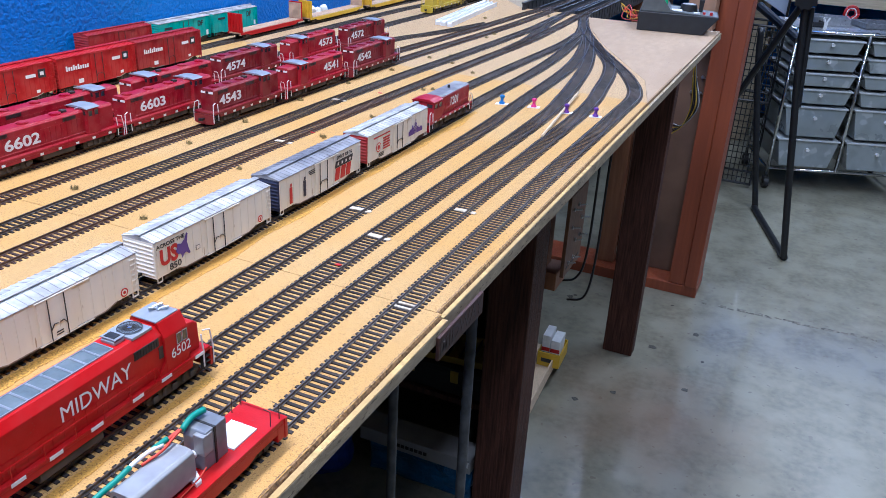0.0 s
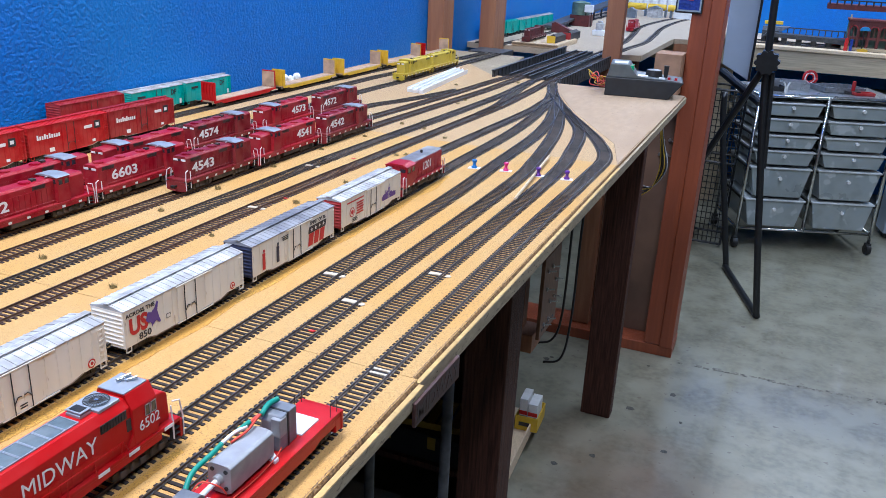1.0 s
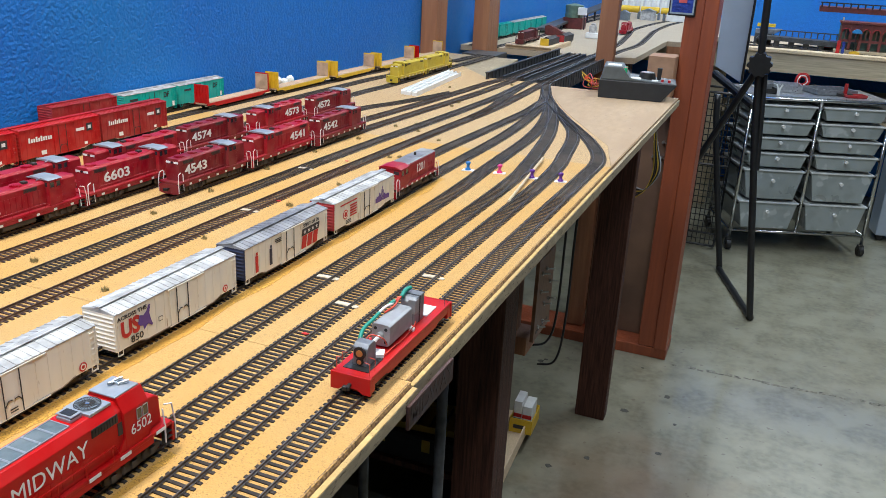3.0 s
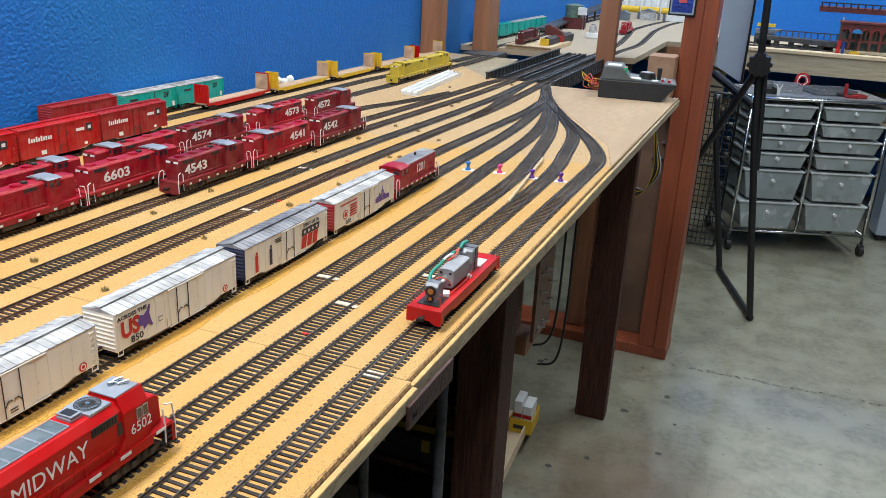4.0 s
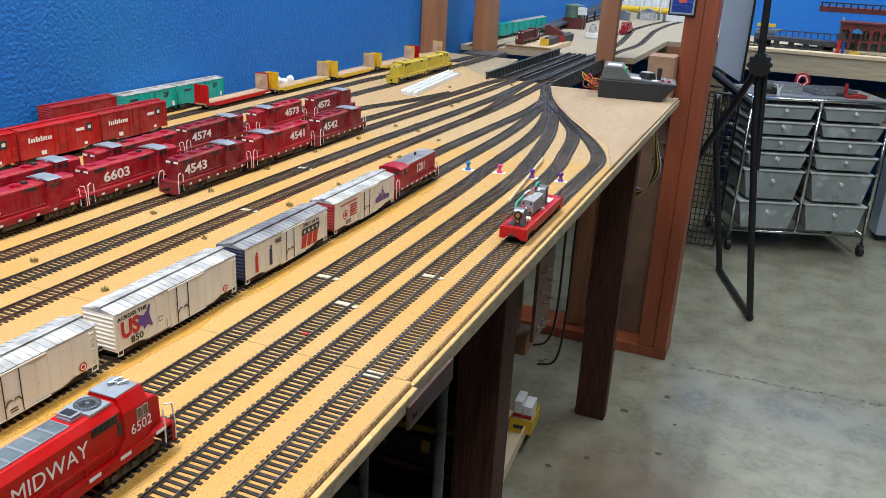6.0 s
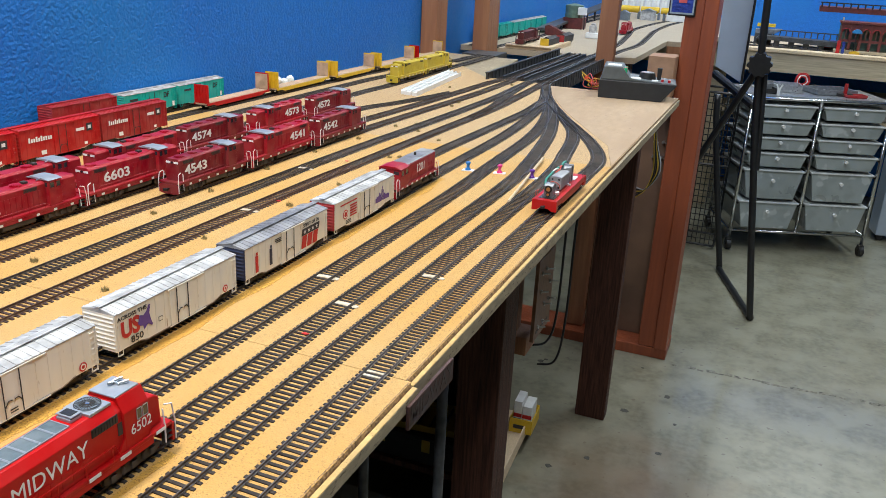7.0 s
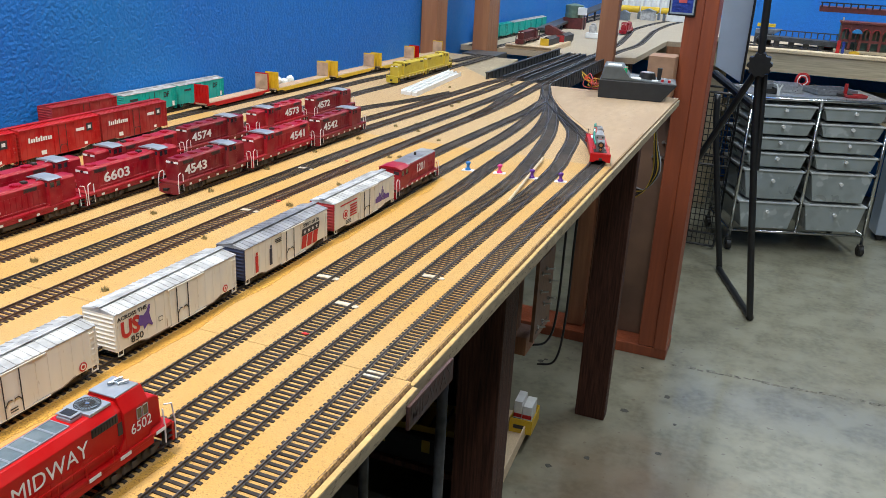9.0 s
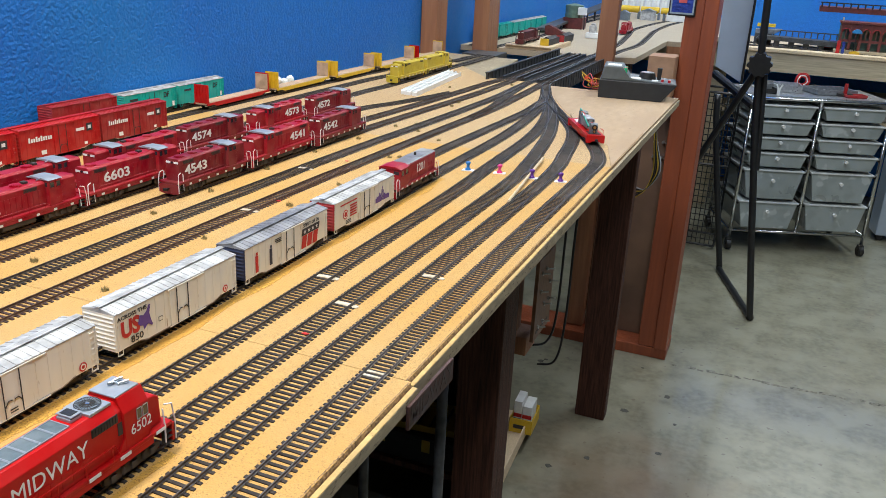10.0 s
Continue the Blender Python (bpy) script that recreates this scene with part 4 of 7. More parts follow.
# --- bulkhead flat cars
def bulkhead_flat(x, y0, y1, near, side, label, turn):
    t = thing("model_bulkhead_flat", label, "railcar", "bulkhead flat cars along the wall", m=Matrix.Translation((x, (y0 + y1) / 2, 1.0)) @ Matrix.Rotation(turn, 4, "Z"))
    h = (y1 - y0) / 2
    part("side_sill", prism([(-h, 0.0085), (-h + 0.02, 0.0085), (-h + 0.03, 0.005), (h - 0.03, 0.005), (h - 0.02, 0.0085), (h, 0.0085), (h, 0.0125), (-h, 0.0125)], "x", 0.0135, 0.0165), side, t)
    part("side_sill", prism([(-h, 0.0085), (-h + 0.02, 0.0085), (-h + 0.03, 0.005), (h - 0.03, 0.005), (h - 0.02, 0.0085), (h, 0.0085), (h, 0.0125), (-h, 0.0125)], "x", -0.0165, -0.0135), side, t)
    deck = part("deck", box(-0.0134, -h + 0.001, 0.0095, 0.0134, h - 0.001, 0.0120), DECKWOOD, t)
    n = int((h * 2 - 0.012) / 0.0052)
    for k in range(n):
        yy = -h + 0.006 + k * 0.0052
        part("plank", box(-0.0145, yy + 0.0002, 0.0121, 0.0145, yy + 0.0049, 0.0134), DECKWOOD, deck)
    for s, face in ((-1, near), (1, side)):
        yb = s * (h - 0.003)
        b = part("bulkhead", prism([(-0.0160, 0.0125), (-0.0160, 0.0470), (-0.0152, 0.0478), (0.0152, 0.0478), (0.0160, 0.0470), (0.0160, 0.0125)], "y", yb - 0.0016, yb + 0.0016, 0.0003), face, t)
        inner = yb - s * 0.0021
        part("lining", box(-0.0150, inner - 0.0004, 0.0135, 0.0150, inner + 0.0004, 0.0455), DECKWOOD, b, "pale wooden bulkhead lining")
        for xx in (-0.0105, -0.0035, 0.0035, 0.0105):
            part("stake", box(xx - 0.0009, min(yb + s * 0.0017, yb + s * 0.0032), 0.0125, xx + 0.0009, max(yb + s * 0.0017, yb + s * 0.0032), 0.0462), face, b)
        truck(t, s * (h - 0.026), 2, 0.0125)
        coupler(t, s * h, s)
    return t


FLATS = ((-1.030, 1.296, 1.512, SCARLET, SCARLET, "red model bulkhead flat car with wooden deck"),
         (-1.025, 1.530, 1.762, YELLOW, YELLOW, "yellow model bulkhead flat car with wooden deck"),
         (-1.018, 1.780, 1.992, YELLOW, YELLOW, "yellow model bulkhead flat car with wooden deck"),
         (-1.012, 2.012, 2.232, YELLOW, YELLOW, "yellow model bulkhead flat car with wooden deck"),
         (-1.010, 2.255, 2.440, SCARLET, YELLOW, "model bulkhead flat car with one red bulkhead"))
for x, y0, y1, near, side, lab in FLATS:
    bulkhead_flat(x, y0, y1, near, side, lab, 0.02 if y0 < 1.9 else 0.0)

# --- the bright red engine in the foreground
PANELGREY = material("dusty_radiator_screen", (0.115, 0.150, 0.165), 0.5, metal=0.2, vary=0.14, scale=260, second=(0.165, 0.195, 0.205), mix_scale=60, bump=0.3, bump_scale=1500)


def lead_engine(x, y):
    """A wide-hood six-axle diesel with sloped cab shoulders and grey roof screens."""
    t = thing("model_locomotive", "bright red six-axle model diesel with grey roof panels and white lettering", "locomotive", "parked model locomotives", m=Matrix.Translation((x, y, 1.0)))
    h, w, top = 0.118, 0.0134, 0.0515
    part("walkway", box(-0.0162, -h, 0.0165, 0.0162, h - 0.003, 0.0192, 0.0004), SCARLET, t)
    part("sill", box(-0.0156, -h + 0.012, 0.0118, 0.0156, h - 0.020, 0.0164), SCARLET, t)
    for s in (-1, 1):
        part("pilot", prism([(-0.0158, 0.0035), (-0.0158, 0.0166), (0.0158, 0.0166), (0.0158, 0.0035), (0.009, 0.002), (-0.009, 0.002)], "y", s * (h - 0.002) - 0.0012, s * (h - 0.002) + 0.0012), SCARLET, t)
        coupler(t, s * h, s)
        end_rails(t, s * (h - 0.001), s, RUNGS, 0.0185)
        truck(t, s * (h - 0.036), 3, 0.024)
    c0, c1, n1 = 0.0755, 0.0965, 0.1105
    hood = part("long_hood", prism([(-w, 0.0192), (-w, top - 0.0052), (-w + 0.0042, top), (w - 0.0042, top), (w, top - 0.0052), (w, 0.0192)], "y", -h + 0.007, c0, 0.0005), SCARLET, t)
    shape = [(-0.0152, 0.0192), (-0.0152, 0.0440), (-0.0102, 0.0536), (0.0102, 0.0536), (0.0152, 0.0440), (0.0152, 0.0192)]
    cab = part("cab", prism(shape, "y", c0, c1, 0.0005), SCARLET, t)
    part("cab_roof", box(-0.0100, c0 - 0.0004, 0.0534, 0.0100, c1 - 0.0016, 0.0545, 0.0003), CABROOF, t, "flat silver cab roof")
    nose = part("nose", prism([(c1, 0.0192), (c1, 0.0425), (n1 - 0.005, 0.0412), (n1 - 0.001, 0.0385), (n1, 0.0192)], "x", -0.0118, 0.0118, 0.0012), SCARLET, t)
    part("nose_headlight", rod((-0.002, n1 - 0.001, 0.0345), (-0.002, n1 + 0.0008, 0.0345), 0.0016, 12), GLASS, nose)
    part("nose_headlight", rod((0.002, n1 - 0.001, 0.0345), (0.002, n1 + 0.0008, 0.0345), 0.0016, 12), GLASS, nose)
    for s in (-1, 1):
        for a, b in ((0.0862, 0.0897), (0.0912, 0.0950)):
            pane = part("cab_window", box(min(s * 0.0150, s * 0.01535), a, 0.0352, max(s * 0.0150, s * 0.01535), b, 0.0422), GLASS, cab)
            bm = bmesh.new()
            for u0, u1, z0, z1 in ((a - 0.0004, b + 0.0004, 0.0349, 0.0353), (a - 0.0004, b + 0.0004, 0.0421, 0.0425), (a - 0.0004, a, 0.0349, 0.0425), (b, b + 0.0004, 0.0349, 0.0425)):
                add_box(bm, min(s * 0.0150, s * 0.0156), u0, z0, max(s * 0.0150, s * 0.0156), u1, z1)
            part("window_frame", bm, CABROOF, pane)
        part("cab_window", box(s * 0.0062 - 0.0034, c1 - 0.0002, 0.0440, s * 0.0062 + 0.0034, c1 + 0.0004, 0.0500), GLASS, cab)
        # dark filter grille, door in the hood's end and the sloped step beside the cab
        part("filter_grille", box(min(s * w, s * (w + 0.0004)), 0.0520, 0.0405, max(s * w, s * (w + 0.0004)), 0.0722, 0.0462), UNDER, hood, "dark filter grille")
        for k in range(9):
            part("grille_slat", box(min(s * w, s * (w + 0.0007)), 0.0526 + 0.0022 * k, 0.0409, max(s * w, s * (w + 0.0007)), 0.0530 + 0.0022 * k, 0.0458), BLACK, hood)
        part("door_recess", box(min(s * w, s * (w + 0.0005)), 0.0718, 0.0310, max(s * w, s * (w + 0.0005)), 0.0752, 0.0392), UNDER, cab)
        part("cab_step", prism([(0.0690, 0.0192), (0.0762, 0.0192), (0.0762, 0.0285)], "x", min(s * 0.0136, s * 0.0150), max(s * 0.0136, s * 0.0150)), SCARLET, cab)
        for k in range(20):
            y0 = -h + 0.014 + 0.0078 * k
            part("hood_door", box(min(s * w, s * (w + 0.00025)), y0, 0.0205, max(s * w, s * (w + 0.00025)), y0 + 0.0074, 0.0305), SCARLET, hood)
        # handrail with stanchions
        bm = bmesh.new()
        xr = s * 0.0160
        add_pipe(bm, [(xr, -h + 0.016, 0.0288), (xr, 0.066, 0.0288), (xr, 0.0695, 0.0200)], 0.00032, 5)
        for yy in np.linspace(-h + 0.018, 0.064, 9):
            add_rod(bm, (xr, yy, 0.0175), (xr, yy, 0.0288), 0.00036, 5)
        part("handrail", bm, SCARLET, t)
        for a in (-0.098, -0.072, -0.040, -0.016, 0.0125, 0.0445, 0.0690, 0.1000):
            part("sill_stripe", box(min(s * 0.0158, s * 0.0165), a, 0.0163, max(s * 0.0158, s * 0.0165), a + 0.0088, 0.0186), WHITE, t)
        m = RIGHT if s > 0 else LEFT
        writing("lettering", "MIDWAY", 0.0142, LETTER, t, put(s * (w + 0.0003), 0.0225, 0.0362, m), 0.90, 0.0001)
        writing("number", "6502", 0.0098, LETTER, t, put(s * 0.0155, 0.0890, 0.0302, m), 0.92, 0.0001)
    # roof screens with pale frames, exhaust, fan
    for k in range(9):
        y1 = 0.0430 - 0.0098 * k
        scr = part("radiator_screen", box(-0.0070, y1 - 0.0088, top - 0.0002, 0.0070, y1, top + 0.0006), PANELGREY, hood, "grey radiator screen")
        bm = bmesh.new()
        for a in ((-0.0074, y1 - 0.0092, -0.0068, y1 + 0.0004), (0.0068, y1 - 0.0092, 0.0074, y1 + 0.0004), (-0.0068, y1 - 0.0092, 0.0068, y1 - 0.0086), (-0.0068, y1 - 0.0002, 0.0068, y1 + 0.0004)):
            add_box(bm, a[0], a[1], top - 0.0002, a[2], a[3], top + 0.0009)
        part("screen_frame", bm, CABROOF, scr)
    plate = part("fan_plate", box(-0.0098, 0.0555, top - 0.0004, 0.0098, 0.0722, top + 0.0016, 0.0003), CABROOF, t, "silver roof plate under a fan")
    part("fan_shroud", rod((0, 0.0640, top + 0.0015), (0, 0.0640, top + 0.0021), 0.0078, 28), GREYPAINT, plate)
    part("fan_hub", rod((0, 0.0640, top + 0.0020), (0, 0.0640, top + 0.0026), 0.0013, 12), STEEL, plate)
    for k in range(12):
        a = k * math.pi / 12
        part("fan_grille", rod((0.0074 * math.cos(a), 0.0640 + 0.0074 * math.sin(a), top + 0.0023), (-0.0074 * math.cos(a), 0.0640 - 0.0074 * math.sin(a), top + 0.0023), 0.00018, 4), UNDER, plate)
    for r in (0.0040, 0.0074):
        part("fan_ring", pipe([(r * math.cos(math.pi * i / 12), 0.0640 + r * math.sin(math.pi * i / 12), top + 0.0024) for i in range(25)], 0.0002, 4), UNDER, plate)
    hatch = part("exhaust_hatch", box(-0.0056, 0.0462, top - 0.0002, 0.0052, 0.0545, top + 0.0020, 0.0004), CABROOF, t, "raised silver exhaust hatch")
    part("hatch_rim", prism([(-0.0050, 0.0466), (0.0046, 0.0466), (0.0056, 0.0462), (0.0056, 0.0548), (-0.0060, 0.0548), (-0.0060, 0.0462)], "z", top + 0.0030, top + 0.0036), CABROOF, hatch)
    part("hatch_neck", box(-0.0048, 0.0470, top + 0.0019, 0.0044, 0.0538, top + 0.0031), CABROOF, hatch)
    part("hatch_opening", box(-0.0042, 0.0476, top + 0.0034, 0.0038, 0.0532, top + 0.0039), BLACK, hatch)
    for a, b in (((-0.004, 0.0880, 0.0556), (-0.001, 0.0935, 0.0562)), ((0.001, 0.0875, 0.0556), (0.005, 0.0925, 0.0562)), ((-0.001, 0.0890, 0.0556), (-0.003, 0.0835, 0.0562))):
        part("horn", rod(a, b, 0.0005, 8, 0.0011), STEEL, t)
    part("horn_base", box(-0.0035, 0.0868, 0.0544, 0.0020, 0.0888, 0.0558, 0.0002), STEEL, t)
    part("fuel_tank", prism([(-0.0125, 0.0035), (-0.0145, 0.0055), (-0.0145, 0.0118), (0.0145, 0.0118), (0.0145, 0.0055), (0.0125, 0.0035)], "y", -0.022, 0.022, 0.0005), UNDER, t)
    return t


lead_engine(-0.340, 0.2480)

# ---------------------------------------------------------------- the running chassis without its shell
MOTORGREY = material("motor_can_metal", (0.36, 0.36, 0.365), 0.5, metal=0.45, vary=0.12, scale=60)
WEIGHTGREY = material("cast_weight_metal", (0.24, 0.25, 0.27), 0.45, metal=0.5, vary=0.15, scale=80)
GREENWIRE = material("green_wire", (0.02, 0.26, 0.19), 0.45, vary=0.05)
REDWIRE = material("red_wire", (0.62, 0.06, 0.03), 0.45, vary=0.05)
COPPER = material("copper_lamp", (0.55, 0.28, 0.10), 0.35, metal=0.6, vary=0.1)

chassis = thing("model_locomotive_chassis", "bright red model locomotive chassis without shell, motor and wires exposed", "locomotive")
FLOORZ = 0.0165
part("deck_plate", prism([(-0.0158, -0.078), (0.0158, -0.078), (0.0158, 0.080), (-0.0158, 0.080)], "z", FLOORZ - 0.003, FLOORZ, 0.0004), SCARLET, chassis)
for s in (-1, 1):
    part("side_sill", prism([(-0.076, 0.0085), (-0.052, 0.0085), (-0.045, 0.006), (0.045, 0.006), (0.052, 0.0085), (0.078, 0.0085), (0.078, 0.0135), (-0.076, 0.0135)], "x", s * 0.0150 - 0.0008, s * 0.0150 + 0.0008), SCARLET, chassis)
    e = -0.078 if s < 0 else 0.080
    part("pilot", prism([(-0.0165, 0.0025), (-0.0165, 0.0165), (0.0165, 0.0165), (0.0165, 0.0025), (0.010, 0.0025), (0.006, 0.006), (-0.006, 0.006), (-0.010, 0.0025)], "y", e - 0.0014, e + 0.0014, 0.0003), SCARLET, chassis)
    for q in (-0.0125, 0.0125):
        part("step_well", box(q - 0.0035, min(e, e - s * 0.008), 0.003, q + 0.0035, max(e, e - s * 0.008), 0.0135, 0.0005), SCARLET, chassis)
        for u in (0.003, 0.0115):
            part("end_stanchion", pipe([(q * 1.1, e - s * u, FLOORZ), (q * 1.1, e - s * u, FLOORZ + 0.010), (q * 0.75, e - s * u, FLOORZ + 0.0105)], 0.0003, 5), REDWIRE if s < 0 else UNDER, chassis)
    truck(chassis, -0.048 if s < 0 else 0.050, 2, 0.019)
    coupler(chassis, e, s)
part("fuel_tank", prism([(-0.0125, 0.0035), (-0.0145, 0.006), (-0.0145, 0.0132), (0.0145, 0.0132), (0.0145, 0.006), (0.0125, 0.0035)], "y", -0.020, 0.020), UNDER, chassis)
# can motor: round ends with flattened sides
out = []
for i in range(24):
    a = 2 * math.pi * i / 24
    out.append((max(-0.0078, min(0.0078, 0.0112 * math.cos(a))), FLOORZ + 0.0112 + max(-0.0092, min(0.0092, 0.0112 * math.sin(a)))))
motor = part("motor", prism(out, "y", -0.030, 0.012, 0.0006), MOTORGREY, chassis, "silver can motor")
part("motor_bearing", rod((0, -0.0335, FLOORZ + 0.0112), (0, -0.030, FLOORZ + 0.0112), 0.0030, 14), MOTORGREY, motor)
for q in (-0.0045, 0.0045):
    part("motor_slot", rod((q, -0.0306, FLOORZ + 0.0112 + q * 1.2), (q, -0.0298, FLOORZ + 0.0112 + q * 1.2), 0.0013, 10), BLACK, motor)
    part("motor_slot", rod((q, -0.0306, FLOORZ + 0.0112 - q * 1.2), (q, -0.0298, FLOORZ + 0.0112 - q * 1.2), 0.0013, 10), BLACK, motor)
part("drive_shaft", rod((0, -0.050, FLOORZ + 0.010), (0, -0.0335, FLOORZ + 0.0112), 0.0016, 10), WHITE, chassis)
# upright gear tower
tower = part("gear_tower", prism([(0.020, FLOORZ), (0.020, FLOORZ + 0.020), (0.023, FLOORZ + 0.0235), (0.039, FLOORZ + 0.0235), (0.039, FLOORZ)], "x", -0.0068, 0.0068, 0.0006), WEIGHTGREY, chassis, "grey cast gear tower")
part("tower_rib", box(-0.0072, 0.0285, FLOORZ, 0.0072, 0.0300, FLOORZ + 0.0238), BLACK, tower)
part("tower_cap", box(0.0005, 0.0195, FLOORZ + 0.010, 0.0074, 0.0270, FLOORZ + 0.0225, 0.0005), MOTORGREY, tower)
part("drive_coupling", rod((0, 0.012, FLOORZ + 0.0105), (0, 0.020, FLOORZ + 0.0095), 0.0022, 10), WHITE, chassis)
part("insulating_sheet", box(-0.009, 0.041, FLOORZ + 0.0001, 0.009, 0.062, FLOORZ + 0.0012), WHITE, chassis, "white plastic sheet")
part("insulating_sheet", prism([(-0.006, 0.013), (0.011, 0.008), (0.011, 0.012), (-0.002, 0.020)], "z", FLOORZ + 0.0001, FLOORZ + 0.0022), WHITE, chassis, "white plastic sheet")
part("paper_scrap", prism([(0.002, -0.050), (0.010, -0.044), (0.007, -0.036), (-0.003, -0.038)], "z", FLOORZ + 0.0001, FLOORZ + 0.0030), WHITE, chassis, "crumpled white tape")
# lamp block over the rear bogie
lamp_block = part("lamp_block", prism([(-0.0640, FLOORZ), (-0.0640, FLOORZ + 0.0150), (-0.0610, FLOORZ + 0.0180), (-0.0530, FLOORZ + 0.0180), (-0.0500, FLOORZ + 0.0150), (-0.0500, FLOORZ)], "x", -0.0062, 0.0062, 0.0006), WEIGHTGREY, chassis, "dark gear housing with round lamp")
part("lamp_ring", rod((0, -0.0652, FLOORZ + 0.0112), (0, -0.0638, FLOORZ + 0.0112), 0.0050, 18), BLACK, lamp_block)
part("lamp_lens", rod((0, -0.0658, FLOORZ + 0.0112), (0, -0.0650, FLOORZ + 0.0112), 0.0027, 14), COPPER, lamp_block, "amber lamp")
part("lamp_ring", rod((0, -0.0652, FLOORZ + 0.0040), (0, -0.0638, FLOORZ + 0.0040), 0.0030, 16), BLACK, lamp_block)
part("lamp_lens", rod((0, -0.0658, FLOORZ + 0.0040), (0, -0.0650, FLOORZ + 0.0040), 0.0018, 14), COPPER, lamp_block, "amber lamp")
part("gear_opening", box(-0.0105, -0.071, FLOORZ + 0.0001, 0.0105, -0.046, FLOORZ + 0.0006), BLACK, chassis)


def wire(mat, r, *pts):
    part("wire", pipe([tuple(p) for p in smooth_path(pts, 0.002)], r, 6), mat, chassis, smooth=True)


Z = FLOORZ
wire(GREENWIRE, 0.0017, (-0.0075, -0.052, Z + 0.010), (-0.0105, -0.040, Z + 0.0175), (-0.0095, -0.024, Z + 0.0205), (-0.0090, -0.014, Z + 0.0225))
wire(GREENWIRE, 0.0016, (-0.0088, 0.000, Z + 0.0225), (-0.0075, 0.010, Z + 0.0235))
wire(GREENWIRE, 0.0019, (-0.0050, 0.018, Z + 0.0245), (-0.0060, 0.027, Z + 0.0265), (-0.0045, 0.036, Z + 0.0265))
wire(WHITE, 0.0012, (-0.0092, -0.016, Z + 0.0225), (-0.0085, -0.004, Z + 0.0235), (-0.0070, 0.006, Z + 0.0225))
wire(REDWIRE, 0.0008, (-0.0065, -0.010, Z + 0.0210), (-0.0040, 0.002, Z + 0.0225), (-0.0050, 0.012, Z + 0.0240), (-0.0055, 0.020, Z + 0.0250))
wire(REDWIRE, 0.0012, (-0.0080, 0.008, Z + 0.0220), (-0.0068, 0.016, Z + 0.0235), (-0.0058, 0.021, Z + 0.0240))
wire(REDWIRE, 0.0005, (-0.0050, -0.048, Z + 0.012), (-0.0020, -0.043, Z + 0.0165), (0.0060, -0.038, Z + 0.013), (0.0075, -0.034, Z + 0.006))
wire(REDWIRE, 0.0005, (0.0090, -0.044, Z + 0.001), (0.0098, -0.030, Z + 0.002), (0.0098, -0.010, Z + 0.001), (0.0092, 0.010, Z + 0.002), (0.0080, 0.020, Z + 0.004))

# ---------------------------------------------------------------- small things on the layout
TUFT = material("dry_tuft_grass", (0.25, 0.19, 0.070), 0.9, vary=0.35, scale=200)
CARD = material("white_card", (0.80, 0.79, 0.78), 0.7, vary=0.04, scale=60)
TAGCARD = material("dusty_card", (0.68, 0.61, 0.49), 0.8, vary=0.12, scale=300, second=(0.52, 0.42, 0.28), mix_scale=160)
PIN = {"blue": material("blue_pin_plastic", (0.02, 0.18, 0.55), 0.3, vary=0.05), "pink": material("pink_pin_plastic", (0.70, 0.03, 0.22), 0.3, vary=0.05),
       "violet": material("violet_pin_plastic", (0.13, 0.03, 0.30), 0.3, vary=0.05)}
PALEWOOD = material("pale_wood", (0.68, 0.52, 0.33), 0.7, vary=0.12, scale=60, stretch=(6, 1, 6))
WHITEPLASTIC = material("white_plastic", (0.82, 0.82, 0.80), 0.4, vary=0.05, scale=40)
PACKGREY = material("grey_pack_enamel", (0.115, 0.130, 0.132), 0.4, vary=0.1, scale=50, bump=0.15, bump_scale=900)
PACKDARK = material("dark_pack_enamel", (0.022, 0.025, 0.029), 0.45, vary=0.12, scale=50, bump=0.15, bump_scale=900)
REDKNOB = material("red_button", (0.55, 0.02, 0.02), 0.35, vary=0.05)
GREENKNOB = material("green_button", (0.02, 0.42, 0.18), 0.35, vary=0.05)
BROWNBOARD = material("brown_control_board", (0.20, 0.095, 0.05), 0.5, vary=0.15, scale=40, stretch=(1, 6, 1))
CABLE = material("black_cable", (0.012, 0.012, 0.014), 0.45, vary=0.1)
YELLOWWIRE = material("yellow_wire", (0.55, 0.36, 0.03), 0.45, vary=0.08)
PINKWIRE = material("pink_wire", (0.60, 0.10, 0.10), 0.45, vary=0.08)
GREYWIRE = material("grey_wire", (0.30, 0.30, 0.31), 0.45, vary=0.08)
CARDBOARD = material("brown_cardboard", (0.42, 0.24, 0.14), 0.8, vary=0.1, scale=30)

